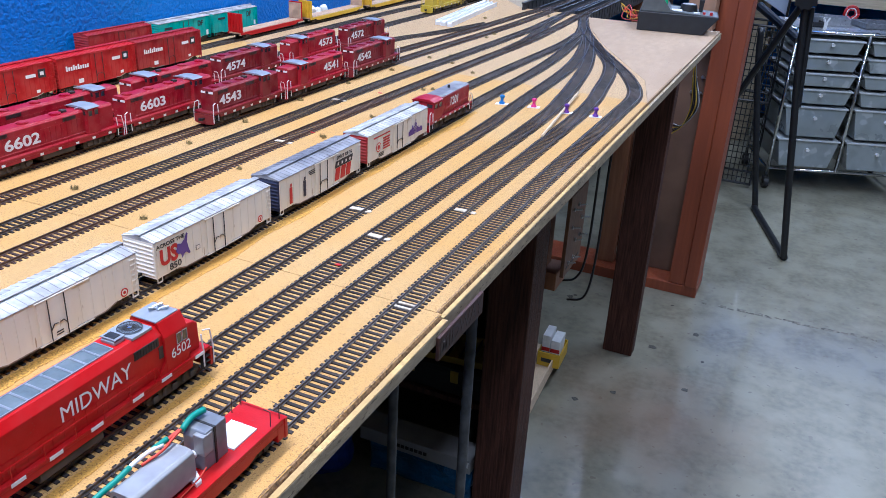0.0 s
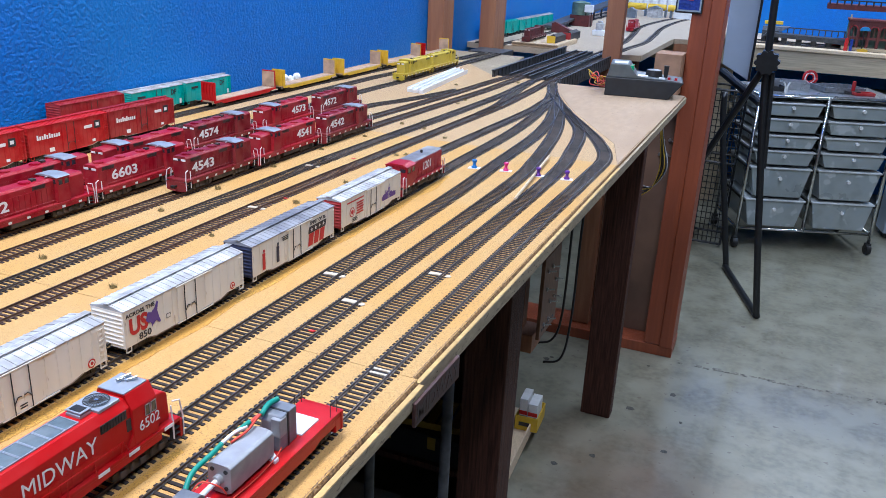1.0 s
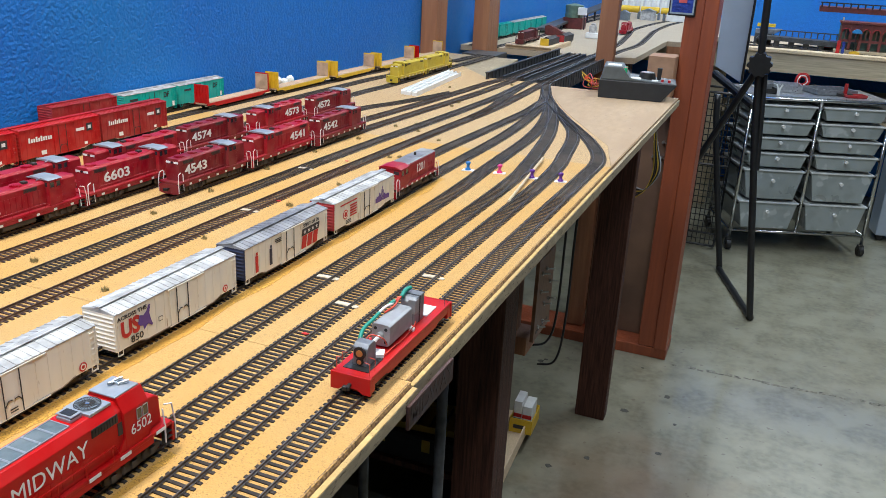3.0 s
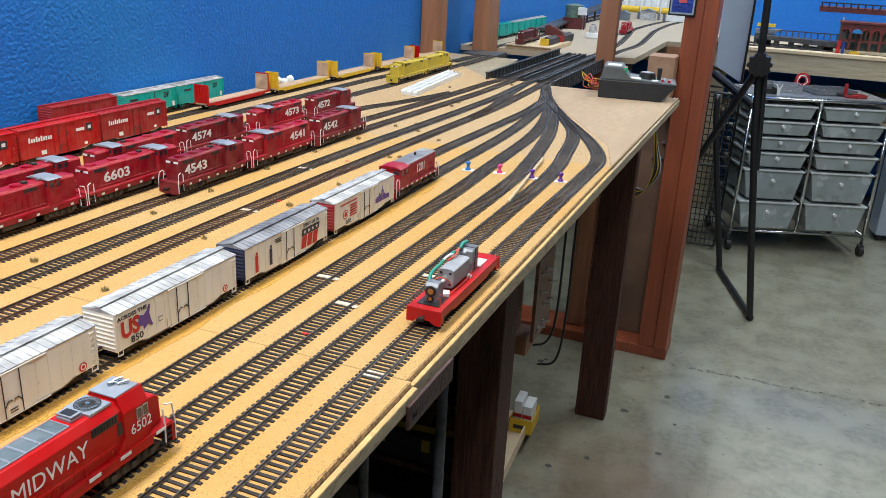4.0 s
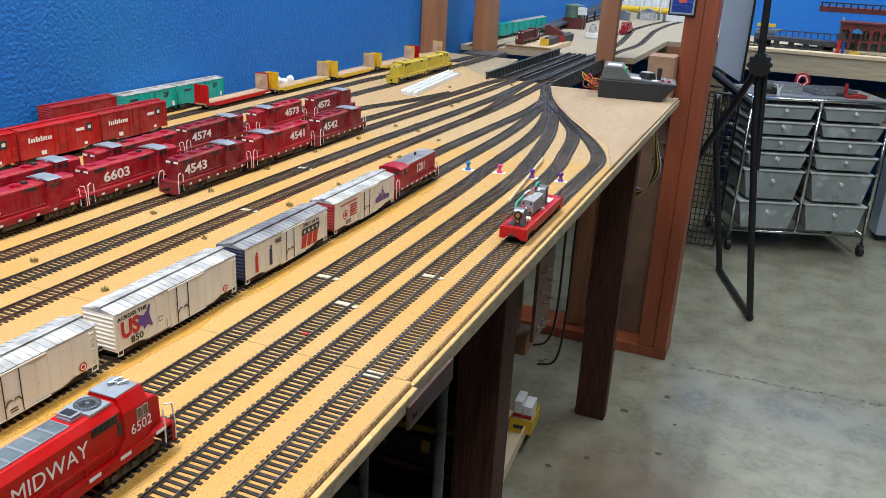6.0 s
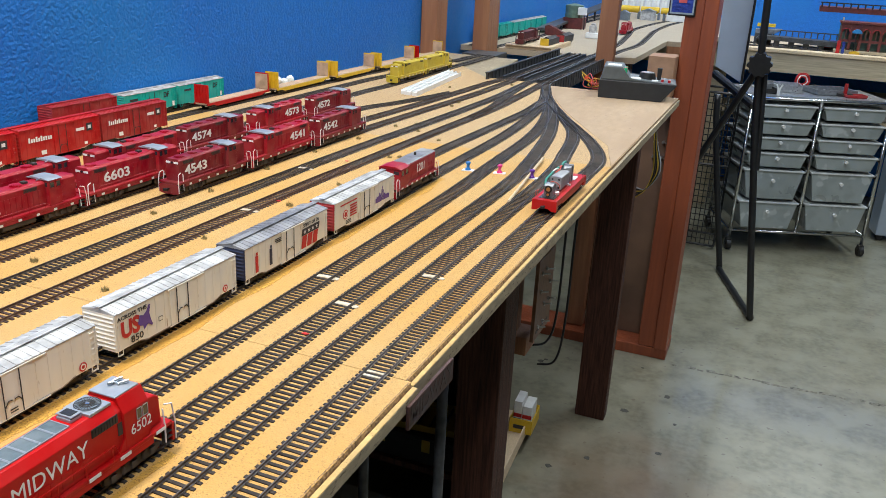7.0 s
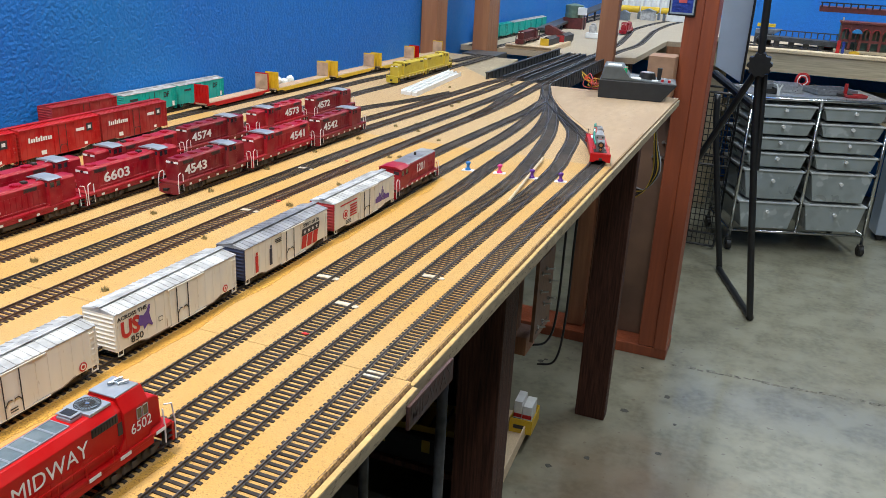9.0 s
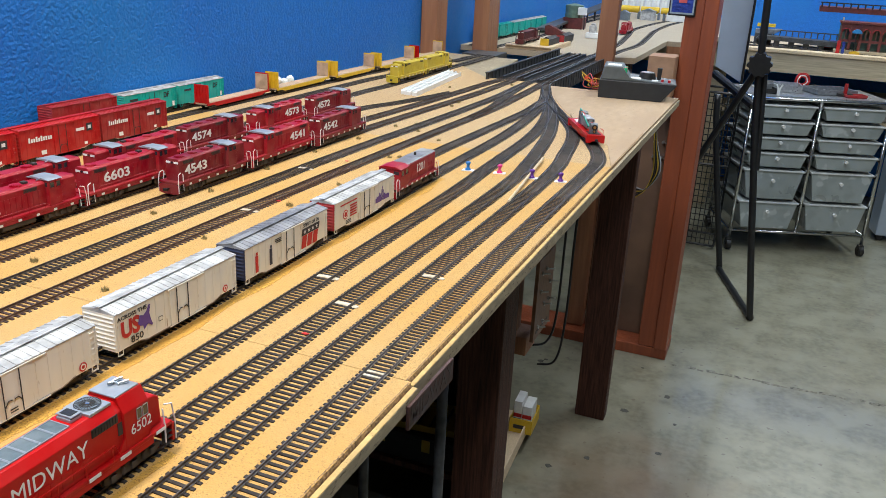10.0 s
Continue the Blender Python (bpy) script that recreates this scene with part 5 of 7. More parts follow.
TUFTS = ((-0.664, 0.564), (-0.551, 0.541), (-0.563, 0.704), (-0.670, 0.746), (-0.672, 0.858), (-0.676, 0.995), (-0.673, 1.127), (-0.661, 1.253), (-0.654, 1.389), (-0.631, 1.432),
         (-0.600, 1.372), (-0.538, 1.322), (-0.555, 1.160), (-0.544, 1.172), (-0.544, 0.976), (-0.550, 0.858), (-0.649, 1.704), (-0.646, 1.654), (-0.748, 1.894), (-0.656, 1.904), (-0.632, 2.034))
rg = random.Random(5)
for x, y in TUFTS:
    bm = bmesh.new()
    size = rg.uniform(0.8, 1.2)
    for k in range(70):
        a, r = rg.uniform(0, 6.283), 0.0042 * size * math.sqrt(rg.random())
        b = Vector((r * math.cos(a), r * math.sin(a), 0))
        tip = b + Vector((rg.uniform(-0.0022, 0.0022), rg.uniform(-0.0022, 0.0022), rg.uniform(0.002, 0.0052) * size))
        w = Vector((math.cos(a + 1.3), math.sin(a + 1.3), 0)) * 0.0004
        v = [bm.verts.new(p) for p in (b - w, b + w, tip + w * 0.3)]
        bm.faces.new(v)
    for k in range(8):
        a = rg.uniform(0, 6.283)
        m = Matrix.Translation((0.002 * math.cos(a) * rg.random(), 0.002 * math.sin(a) * rg.random(), 0.0008)) @ Matrix.Diagonal((1, 1, 0.6, 1))
        bmesh.ops.create_icosphere(bm, subdivisions=1, radius=0.0018 * size, matrix=m)
    tagged(part("grass_tuft", bm, TUFT, m=Matrix.Translation((x, y, GROUND))), "small dry brown grass tuft glued to the sand", "tuft", "grass tufts on the yard")

# white card clips lying across the rails
for x, y, a in ((-0.389, 0.669, 3), (-0.340, 0.619, -2), (-0.296, 0.722, 2), (-0.583, 0.813, 4), (-0.633, 1.027, 3)):
    t = thing("track_clip", "white card strip laid between the rails", "clip", "card strips on the tracks", m=pose(x, y, GROUND + 0.0016, 0, 0, a))
    part("strip", box(-0.0076, -0.0032, -0.0006, 0.0076, 0.0032, 0.0001), TAGCARD, t)
    part("tab", prism([(0.0100, -0.0030), (0.0150, -0.0024), (0.0158, 0.0012), (0.0128, 0.0030), (0.0100, 0.0026)], "z", -0.0012, -0.0004), TAGCARD, t)
for dy in (0.0, 0.0066):
    tagged(part("pale_sleeper", box(-0.2617, 0.507 + dy, GROUND + 0.0006, -0.2445, 0.5094 + dy, GROUND + 0.0013), TAGCARD), "pale bare sleeper at the board joint", "sleeper", "pale sleepers")

# pins on card feet that mark the points
for x, y, c in ((-0.419, 1.155, "blue"), (-0.371, 1.165, "pink"), (-0.319, 1.163, "violet"), (-0.276, 1.168, "violet"), (-0.514, 1.128, "pink")):
    t = thing("marker_pin", "%s plastic marker pin on a white card foot" % c, "pin", "marker pins beside the points", m=pose(x, y, GROUND, 0, 0, 20) @ Matrix.Scale(0.82, 4))
    part("card_foot", prism([(-0.0125, -0.006), (0.010, -0.0075), (0.0125, 0.005), (-0.009, 0.0075)], "z", 0.0, 0.0012), CARD, t)
    bm = bmesh.new()
    prof = ((0.0052, 0.0012), (0.0054, 0.0035), (0.0030, 0.0052), (0.0028, 0.0105), (0.0046, 0.0130), (0.0048, 0.0158), (0.0026, 0.0172))
    rings = [[bm.verts.new((r * math.cos(2 * math.pi * k / 14), r * math.sin(2 * math.pi * k / 14), z)) for k in range(14)] for r, z in prof]
    for a, b in zip(rings, rings[1:]):
        for k in range(14):
            bm.faces.new((a[k], a[(k + 1) % 14], b[(k + 1) % 14], b[k]))
    bm.faces.new(rings[-1])
    part("pin", bm, PIN[c], t, smooth=True)

tagged(part("wooden_stick", pipe([(-0.308, 1.016, GROUND + 0.004), (-0.334, 1.275, GROUND + 0.006)], 0.0021, 6), PALEWOOD), "thin pale wooden stick lying across a track", "stick")
for x0, y0, x1, y1 in ((-0.797, 1.729, -0.838, 2.128), (-0.782, 1.726, -0.822, 2.112), (-0.766, 1.724, -0.804, 2.100)):
    d = Vector((x1 - x0, y1 - y0, 0))
    a = math.atan2(-d.x, d.y)
    t = thing("plastic_channel", "white plastic channel strip lying on the sand", "strip", "plastic channels", m=Matrix.Translation((x0, y0, GROUND)) @ Matrix.Rotation(a, 4, "Z"))
    part("channel", prism([(-0.006, 0.0), (-0.006, 0.011), (-0.005, 0.011), (-0.005, 0.0075), (0.005, 0.0075), (0.005, 0.011), (0.006, 0.011), (0.006, 0.0)], "y", 0, d.length), WHITEPLASTIC, t)
t = thing("foil_scrap", "crumpled pale scrap behind the flat cars", "scrap", m=pose(-1.07, 1.60, GROUND))
bm = bmesh.new()
for k in range(4):
    bmesh.ops.create_icosphere(bm, subdivisions=2, radius=0.012, matrix=Matrix.Translation((0.004 * k, 0.02 * k, 0.012 + 0.004 * (k % 2))) @ Matrix.Diagonal((0.7, 1, 0.9, 1)))
for v in bm.verts:
    v.co += 0.003 * noise.noise_vector(v.co * 120)
part("scrap", bm, WHITEPLASTIC, t)

# red flecks of paint
for x, y in ((-0.338, 0.548), (-0.572, 0.866), (-0.60, 1.10)):
    tagged(part("red_fleck", prism([(-0.003, -0.001), (0.002, -0.0016), (0.0034, 0.001), (-0.001, 0.0016)], "z", 0, 0.0009), INKRED, m=Matrix.Translation((x, y, GROUND + 0.0009))), "tiny red plastic fleck on the track", "fleck", "red flecks")

# --- power pack at the far corner
pack = thing("power_pack", "grey model railway power pack with knobs and buttons", "power pack", m=pose(-0.402, 2.000, GROUND - 0.0004, 0, 0, 9))
part("base", prism([(0.0, 0.0), (0.150, 0.0), (0.182, 0.040), (0.182, 0.044), (0.0, 0.044)], "y", 0.0, 0.105, 0.002), PACKDARK, pack, "dark grey steel base")
part("lid", prism([(0.002, 0.044), (0.008, 0.076), (0.052, 0.076), (0.070, 0.050), (0.180, 0.044)], "y", 0.003, 0.102, 0.002), PACKGREY, pack, "sloped grey lid")
part("label_plate", box(0.016, 0.020, 0.0758, 0.048, 0.060, 0.0768), WHITEPLASTIC, pack)
for k, m in enumerate((GREENKNOB, REDKNOB, GREENKNOB)):
    part("button", box(0.055 + 0.0005 * k, 0.010 + 0.013 * k, 0.061, 0.063 + 0.0005 * k, 0.018 + 0.013 * k, 0.0735, 0.001), m, pack)
part("switch_plate", box(0.074, 0.012, 0.0475, 0.098, 0.040, 0.0505), WHITEPLASTIC, pack)
bm = bmesh.new()
add_rod(bm, (0.112, 0.050, 0.046), (0.112, 0.050, 0.062), 0.021, 28, 0.018)
knob = part("speed_knob", bm, BLACK, pack)
part("knob_cap", rod((0.112, 0.050, 0.0618), (0.112, 0.050, 0.0632), 0.015, 24), STEEL, knob)
part("knob_pointer", prism([(-0.004, 0.0), (0.004, 0.0), (0.006, 0.030), (-0.006, 0.030)], "y", -0.006, 0.006), BLACK, knob, m=Matrix.Translation((0.140, 0.055, 0.044)))
for x in (0.148, 0.164):
    part("button", rod((x, 0.020, 0.0440), (x, 0.020, 0.0510), 0.0035, 10), REDKNOB, pack)
part("switch_plate", box(0.124, 0.012, 0.0450, 0.138, 0.026, 0.0490), WHITEPLASTIC, pack)
for s in ((0.01, 0.004), (0.14, 0.004), (0.01, 0.096), (0.14, 0.096)):
    part("rubber_foot", rod((s[0], s[1], 0.0), (s[0], s[1], 0.0012), 0.004, 8), BLACK, pack)
t = thing("pack_wires", "loops of red, yellow and pink wire behind the power pack", "wire")
rw = random.Random(8)
for k, m in enumerate((REDWIRE, YELLOWWIRE, PINKWIRE, REDWIRE, YELLOWWIRE)):
    pts = [(-0.405, 2.045, GROUND + 0.02 + 0.004 * k)]
    for j in range(4):
        pts.append((-0.425 - 0.012 * j + rw.uniform(-0.008, 0.008), 2.07 + 0.012 * j + rw.uniform(-0.02, 0.02), GROUND + 0.008 + rw.uniform(0, 0.036)))
    pts.append((-0.415, 2.115, GROUND + 0.003))
    part("wire", pipe([tuple(p) for p in smooth_path(pts, 0.004)], 0.0011, 6), m, t, smooth=True)

# --- carved sign below the edge
SIGNWOOD = material("dark_red_sign_wood", (0.060, 0.024, 0.019), 0.6, vary=0.2, scale=40, stretch=(1, 0.4, 6))
SIGNLETTER = material("worn_sign_lettering", (0.034, 0.014, 0.011), 0.5, vary=0.2, scale=80)
sign = thing("name_board", "dark wooden name board screwed under the bench edge", "sign", m=pose(-0.2140, 0.5375, 0.9865))
part("board", box(-0.0031, -0.044, -0.0190, 0.0, 0.046, 0.0018, 0.0006), SIGNWOOD, sign)
writing("lettering", "MIDWAY", 0.0200, SIGNLETTER, sign, put(0.0002, 0.001, -0.0086, RIGHT), 1.05, bold=0.0003)

# --- control board with toggles hanging below the bench
cb = thing("toggle_board", "brown control board with rows of toggle switches", "control board", m=pose(-0.400, 1.650, 0.61))
part("board", box(-0.008, -0.065, -0.095, 0.0, 0.065, 0.095, 0.001), BROWNBOARD, cb)
part("hanger", box(-0.040, -0.062, 0.090, -0.009, 0.062, 0.350), DARKWOOD, cb)
for r in range(4):
    for c in range(3):
        if (r + c) % 3 == 2:
            continue
        tg = part("toggle_base", rod((0, -0.04 + 0.036 * c, 0.06 - 0.042 * r), (0.004, -0.04 + 0.036 * c, 0.06 - 0.042 * r), 0.0045, 8), STEEL, cb)
        part("toggle_lever", rod((0.004, -0.04 + 0.036 * c, 0.06 - 0.042 * r), (0.018, -0.036 + 0.036 * c, 0.062 - 0.042 * r), 0.0018, 6), STEEL, tg)
for k in range(6):
    part("legend_bar", box(0.0001, -0.05 + 0.017 * k, -0.080, 0.0006, -0.040 + 0.017 * k, -0.074), INKBLACK, cb)
t = thing("hanging_cables", "black cables looping down from the bench", "cable")
for pts in (((-0.395, 1.78, 0.95), (-0.395, 1.78, 0.72), (-0.40, 1.79, 0.50), (-0.42, 1.80, 0.42), (-0.46, 1.80, 0.40)),
            ((-0.375, 1.86, 0.95), (-0.385, 1.84, 0.72), (-0.385, 1.83, 0.48), (-0.40, 1.83, 0.36), (-0.45, 1.84, 0.33))):
    part("cable", pipe([tuple(p) for p in smooth_path(pts, 0.01)], 0.0030, 8), CABLE, t, smooth=True)
t = thing("blue_plug", "blue plastic plug under the bench edge", "plug", m=pose(-0.40, 1.80, 0.925))
part("plug_body", prism([(-0.02, -0.03), (0.018, -0.03), (0.022, 0.0), (0.0, 0.036), (-0.02, 0.036)], "x", -0.012, 0.012, 0.003), material("blue_plug_plastic", (0.02, 0.05, 0.45), 0.4, vary=0.05), t)
t = thing("wire_bundle", "bundle of thin black and yellow wires behind a leg", "wire")
for k in range(6):
    m = (YELLOWWIRE, CABLE, CABLE, YELLOWWIRE, CABLE, GREYWIRE)[k]
    pts = ((-0.30, 2.30, 0.94), (-0.292, 2.31 + 0.01 * k, 0.84), (-0.287 + 0.004 * k, 2.33, 0.76), (-0.30, 2.33, 0.70), (-0.335, 2.32, 0.665 + 0.008 * k))
    part("wire", pipe([tuple(p) for p in smooth_path(pts, 0.01)], 0.0018, 5), m, t, smooth=True)
t = thing("end_toggles", "four small toggle switches on the bench end board", "switch", m=pose(-0.340, 2.783, 0.688))
for k in range(4):
    b = part("toggle_base", rod((-0.010 + 0.028 * (k % 2), -0.006, 0.06 - 0.052 * (k // 2)), (-0.010 + 0.028 * (k % 2), 0.008, 0.06 - 0.052 * (k // 2)), 0.005, 8), STEEL, t)
    part("toggle_lever", rod((-0.010 + 0.028 * (k % 2), -0.006, 0.06 - 0.052 * (k // 2)), (0.004 + 0.028 * (k % 2), -0.022, 0.062 - 0.052 * (k // 2)), 0.0022, 6), STEEL, b)
t = thing("wooden_crate_block", "plain tan plywood block behind the power pack", "block", m=pose(-0.3825, 2.62, -0.012))
part("block", box(0, 0, 0.93, 0.08, 0.11, 1.054, 0.001), CARDBOARD, t)

# ---------------------------------------------------------------- beyond and below the bench
CHROME = material("chrome_tube", (0.62, 0.63, 0.64), 0.18, metal=1.0, vary=0.05, scale=30)
DULLDECK = material("grey_brown_sand", (0.48, 0.385, 0.27), 0.9, vary=0.15, scale=300, bump=0.6, bump_scale=300, second=(0.42, 0.33, 0.23), mix_scale=6)
FROST = material("frosted_drawer_plastic", (0.43, 0.48, 0.48), 0.30, vary=0.10, scale=9, trans=0.15, second=(0.31, 0.345, 0.34), mix_scale=9, speck=(0.52, 0.56, 0.56), speck_scale=14, speck_at=0.60)
RIM = material("pale_drawer_rim", (0.55, 0.58, 0.58), 0.35, vary=0.05, scale=20)
TUBEBLACK = material("black_steel_tube", (0.014, 0.015, 0.017), 0.35, vary=0.15, scale=60)
SHEETGREY = material("pale_grey_board", (0.37, 0.43, 0.51), 0.35, vary=0.05, scale=8)
BENCHWOOD = material("pale_bench_apron", (0.50, 0.41, 0.27), 0.65, vary=0.12, scale=20, stretch=(0.4, 4, 8), bump=0.1, bump_scale=100)
GIRDER = material("black_bridge_plastic", (0.060, 0.061, 0.064), 0.5, vary=0.2, scale=80)
DULLRED = material("dull_red_paint", (0.12, 0.022, 0.020), 0.6, vary=0.15, scale=60)
BRICKRED = material("brick_red_plastic", (0.15, 0.032, 0.026), 0.6, vary=0.15, scale=120, bump=0.3, bump_scale=400)
OLIVE = material("grey_green_paint", (0.13, 0.20, 0.15), 0.6, vary=0.15, scale=50)
DARKTOTE = material("black_tote_plastic", (0.014, 0.0145, 0.016), 0.75, vary=0.2, scale=30)
TOTEYELLOW = material("yellow_tote_plastic", (0.34, 0.23, 0.02), 0.5, vary=0.1, scale=20)
BOXWHITE = material("white_carton", (0.30, 0.295, 0.28), 0.7, vary=0.06, scale=20)
BLUEBAG = material("blue_plastic_sheet", (0.012, 0.09, 0.20), 0.3, vary=0.2, scale=25, bump=0.6, bump_scale=30)
DEEPBLUE = material("deep_blue_fabric", (0.012, 0.04, 0.28), 0.6, vary=0.2, scale=40, bump=0.5, bump_scale=60)

# --- drawer cart
cart = thing("drawer_cart", "chrome rolling cart with frosted plastic drawers in two columns", "cart", m=pose(-0.097, 4.082, 0.0, 0, 0, 20.7))
CW, CD, CH = 0.648, 0.36, 0.745
for x, y in ((0, 0), (CW, 0), (0, CD), (CW, CD)):
    p = part("upright", rod((x, y, 0.05), (x, y, CH + 0.012), 0.0085, 12), CHROME, cart, smooth=True)
    w = part("caster", rod((x - 0.011, y, 0.025), (x + 0.011, y, 0.025), 0.025, 18), BLACK, cart, "black caster wheel")
    part("caster_fork", box(x - 0.014, y - 0.010, 0.024, x + 0.014, y + 0.014, 0.056, 0.003), BLACK, w)
part("upright", rod((0.318, 0, 0.10), (0.318, 0, CH), 0.0085, 12), CHROME, cart, smooth=True)
for z in (0.10, CH):
    for a, b in (((0, 0), (CW, 0)), ((0, CD), (CW, CD)), ((0, 0), (0, CD)), ((CW, 0), (CW, CD))):
        part("cross_bar", rod((a[0], a[1], z), (b[0], b[1], z), 0.007, 10), CHROME, cart, smooth=True)
ROWS = (0.722, 0.646, 0.569, 0.495, 0.413, 0.256, 0.108)
for c0, c1 in ((0.014, 0.304), (0.332, 0.634)):
    for top, low in zip(ROWS, ROWS[1:]):
        dz = top - low
        tap = 0.10 * dz + 0.012
        bm = bmesh.new()
        o = [(c0 + 0.004, top - 0.010), (c1 - 0.004, top - 0.010), (c1 - tap - 0.004, low + 0.010), (c0 + tap + 0.004, low + 0.010)]
        add_prism(bm, o, "y", -0.006, CD - 0.02, 0.004)
        dr = part("drawer", bm, FROST, cart, "frosted plastic drawer")
        part("rim", box(c0, -0.012, top - 0.012, c1, CD - 0.01, top - 0.004, 0.002), RIM, dr)
        part("knob", rod(((c0 + c1) / 2, -0.020, top - 0.35 * dz), ((c0 + c1) / 2, -0.005, top - 0.35 * dz), 0.008, 14), WHITEPLASTIC, dr)
        for xx in (c0 - 0.004, c1 - 0.001):
            part("runner", box(xx, -0.008, top - 0.022, xx + 0.005, CD - 0.01, top - 0.014), BLACK, dr)
part("tray", box(0.004, 0.004, CH + 0.004, CW - 0.004, CD - 0.004, CH + 0.012), STEEL, cart, "bright metal top tray")

def loose(name, label, cat, m, group=""):
    return thing(name, label, cat, group, m=m)

M = cart.matrix_basis
rb = random.Random(21)
for k, (x, y, w, d, h, mt, lab) in enumerate(((0.20, 0.20, 0.16, 0.12, 0.035, STEEL, "shallow grey metal tray of parts"), (0.42, 0.18, 0.20, 0.14, 0.025, WEIGHTGREY, "dark grey metal plate on the cart"),
                                              (0.50, 0.08, 0.09, 0.05, 0.014, BOXBROWN, "small red plastic tool on the cart"), (0.10, 0.12, 0.07, 0.10, 0.022, BLACK, "black tool case on the cart"))):
    t = loose("parts_tray", lab, "tray", M @ pose(x, y, CH + 0.0125, 0, 0, rb.uniform(-20, 20)), "clutter on the cart")
    part("tray_floor", box(-w / 2, -d / 2, 0, w / 2, d / 2, 0.004), mt, t)
    for a in (-1, 1):
        part("tray_wall", box(a * w / 2 - 0.003, -d / 2, 0.004, a * w / 2 + 0.003, d / 2, h), mt, t)
        part("tray_wall", box(-w / 2, a * d / 2 - 0.003, 0.004, w / 2, a * d / 2 + 0.003, h), mt, t)
t = loose("clamp", "small red bar clamp standing on the cart", "clamp", M @ pose(0.46, 0.10, CH + 0.013))
part("clamp_bar", box(-0.007, -0.007, 0.0, 0.007, 0.007, 0.060, 0.002), BOXBROWN, t)
part("clamp_jaw", box(-0.035, -0.012, 0.0, 0.035, 0.012, 0.014, 0.002), BLACK, t)
t = loose("clothes_peg", "white plastic peg standing on the cart edge", "peg", M @ pose(0.118, 0.02, CH + 0.0125))
part("peg_half", pipe([(-0.014, 0, 0.050), (-0.004, 0, 0.030), (-0.003, 0, 0.0)], 0.004, 6), WHITEPLASTIC, t)
part("peg_half", pipe([(0.014, 0, 0.050), (0.004, 0, 0.030), (0.003, 0, 0.0)], 0.004, 6), WHITEPLASTIC, t)
t = loose("wire_coil", "red and white coil of wire standing on the cart", "coil", M @ pose(0.33, 0.30, CH + 0.0125))
for r in (0.018, 0.024, 0.030, 0.036):
    part("loop", pipe([(r * math.cos(math.pi * i / 12), 0.003 * math.sin(i), 0.040 + r * math.sin(math.pi * i / 12)) for i in range(25)], 0.0030, 6), INKRED if r != 0.024 else WHITEPLASTIC, t, smooth=True)
part("tie_band", box(-0.006, -0.005, 0.0, 0.006, 0.005, 0.024, 0.002), BOXBROWN, t)
for k in range(5):
    x = 0.06 + 0.12 * k
    t = loose("hand_tool", "dark steel hand tool lying on the cart", "tool", M @ pose(x, 0.26, CH + 0.0135, 0, 0, 30 * k))
    part("tool_shaft", rod((-0.05, 0, 0.006), (0.04, 0, 0.006), 0.004, 8), STEEL, t)
    part("tool_grip", rod((0.04, 0, 0.008), (0.10, 0, 0.008), 0.008, 10), BLACK, t)

# --- folding frame of black tube with a pale board
fold = thing("folding_frame", "folding black tube frame holding a pale grey board", "folding frame")
LOOP = [(-0.105, 3.214, 1.90), (-0.075, 3.214, 1.0), (-0.010, 3.214, 0.45), (0.046, 3.214, 0.06), (0.050, 3.225, 0.020), (0.044, 3.250, 0.012),
        (-0.098, 3.700, 0.012), (-0.106, 3.728, 0.018), (-0.112, 3.738, 0.05), (-0.215, 3.743, 0.62), (-0.235, 3.743, 0.80)]
part("leg_loop", pipe([tuple(p) for p in smooth_path(LOOP, 0.03)], 0.0135, 10), TUBEBLACK, fold, smooth=True)
bm = prism([(-0.074 + r * math.cos(a), 0.985 + r * math.sin(a)) for a, r in ((math.pi * i / 20, 0.044 if i % 4 < 2 else 0.036) for i in range(40))], "y", 3.175, 3.235, 0.001)
part("hinge_hub", bm, TUBEBLACK, fold, "black ratchet hinge")
part("strut", rod((-0.080, 3.23, 0.965), (-0.300, 3.42, 0.46), 0.013, 10), TUBEBLACK, fold)
part("strut", rod((-0.245, 3.50, 0.905), (-0.075, 3.36, 0.815), 0.016, 10), TUBEBLACK, fold)
part("strut", rod((-0.050, 3.216, 0.95), (-0.020, 3.216, 0.60), 0.009, 10), TUBEBLACK, fold)
part("panel", prism([(-0.262, 1.90), (-0.130, 1.90), (-0.128, 0.900), (-0.232, 0.955)], "y", 3.30, 3.315, 0.002), SHEETGREY, fold, "pale grey board")
part("panel_edge", box(-0.134, 3.296, 0.90, -0.126, 3.320, 1.90), TUBEBLACK, fold)
# black mesh basket behind it
mesh = thing("mesh_basket", "black wire mesh basket standing on the floor", "basket", m=pose(-0.33, 4.02, 0.0))
for z in (0.02, 0.42, 0.76):
    part("hoop", pipe([(0, 0, z), (0.17, 0, z), (0.17, 0.2, z), (0, 0.2, z), (0, 0, z)], 0.006, 6), TUBEBLACK, mesh)
for k in range(9):
    part("mesh_wire", rod((0.021 * k, 0, 0.02), (0.021 * k, 0, 0.76), 0.0022, 5), TUBEBLACK, mesh)
for k in range(24):
    part("mesh_wire", rod((0, 0, 0.05 + 0.03 * k), (0.17, 0, 0.05 + 0.03 * k), 0.0022, 5), TUBEBLACK, mesh)
for x, y in ((0, 0.2), (0.17, 0.2)):
    part("corner_post", rod((x, y, 0.0), (x, y, 0.76), 0.006, 6), TUBEBLACK, mesh)

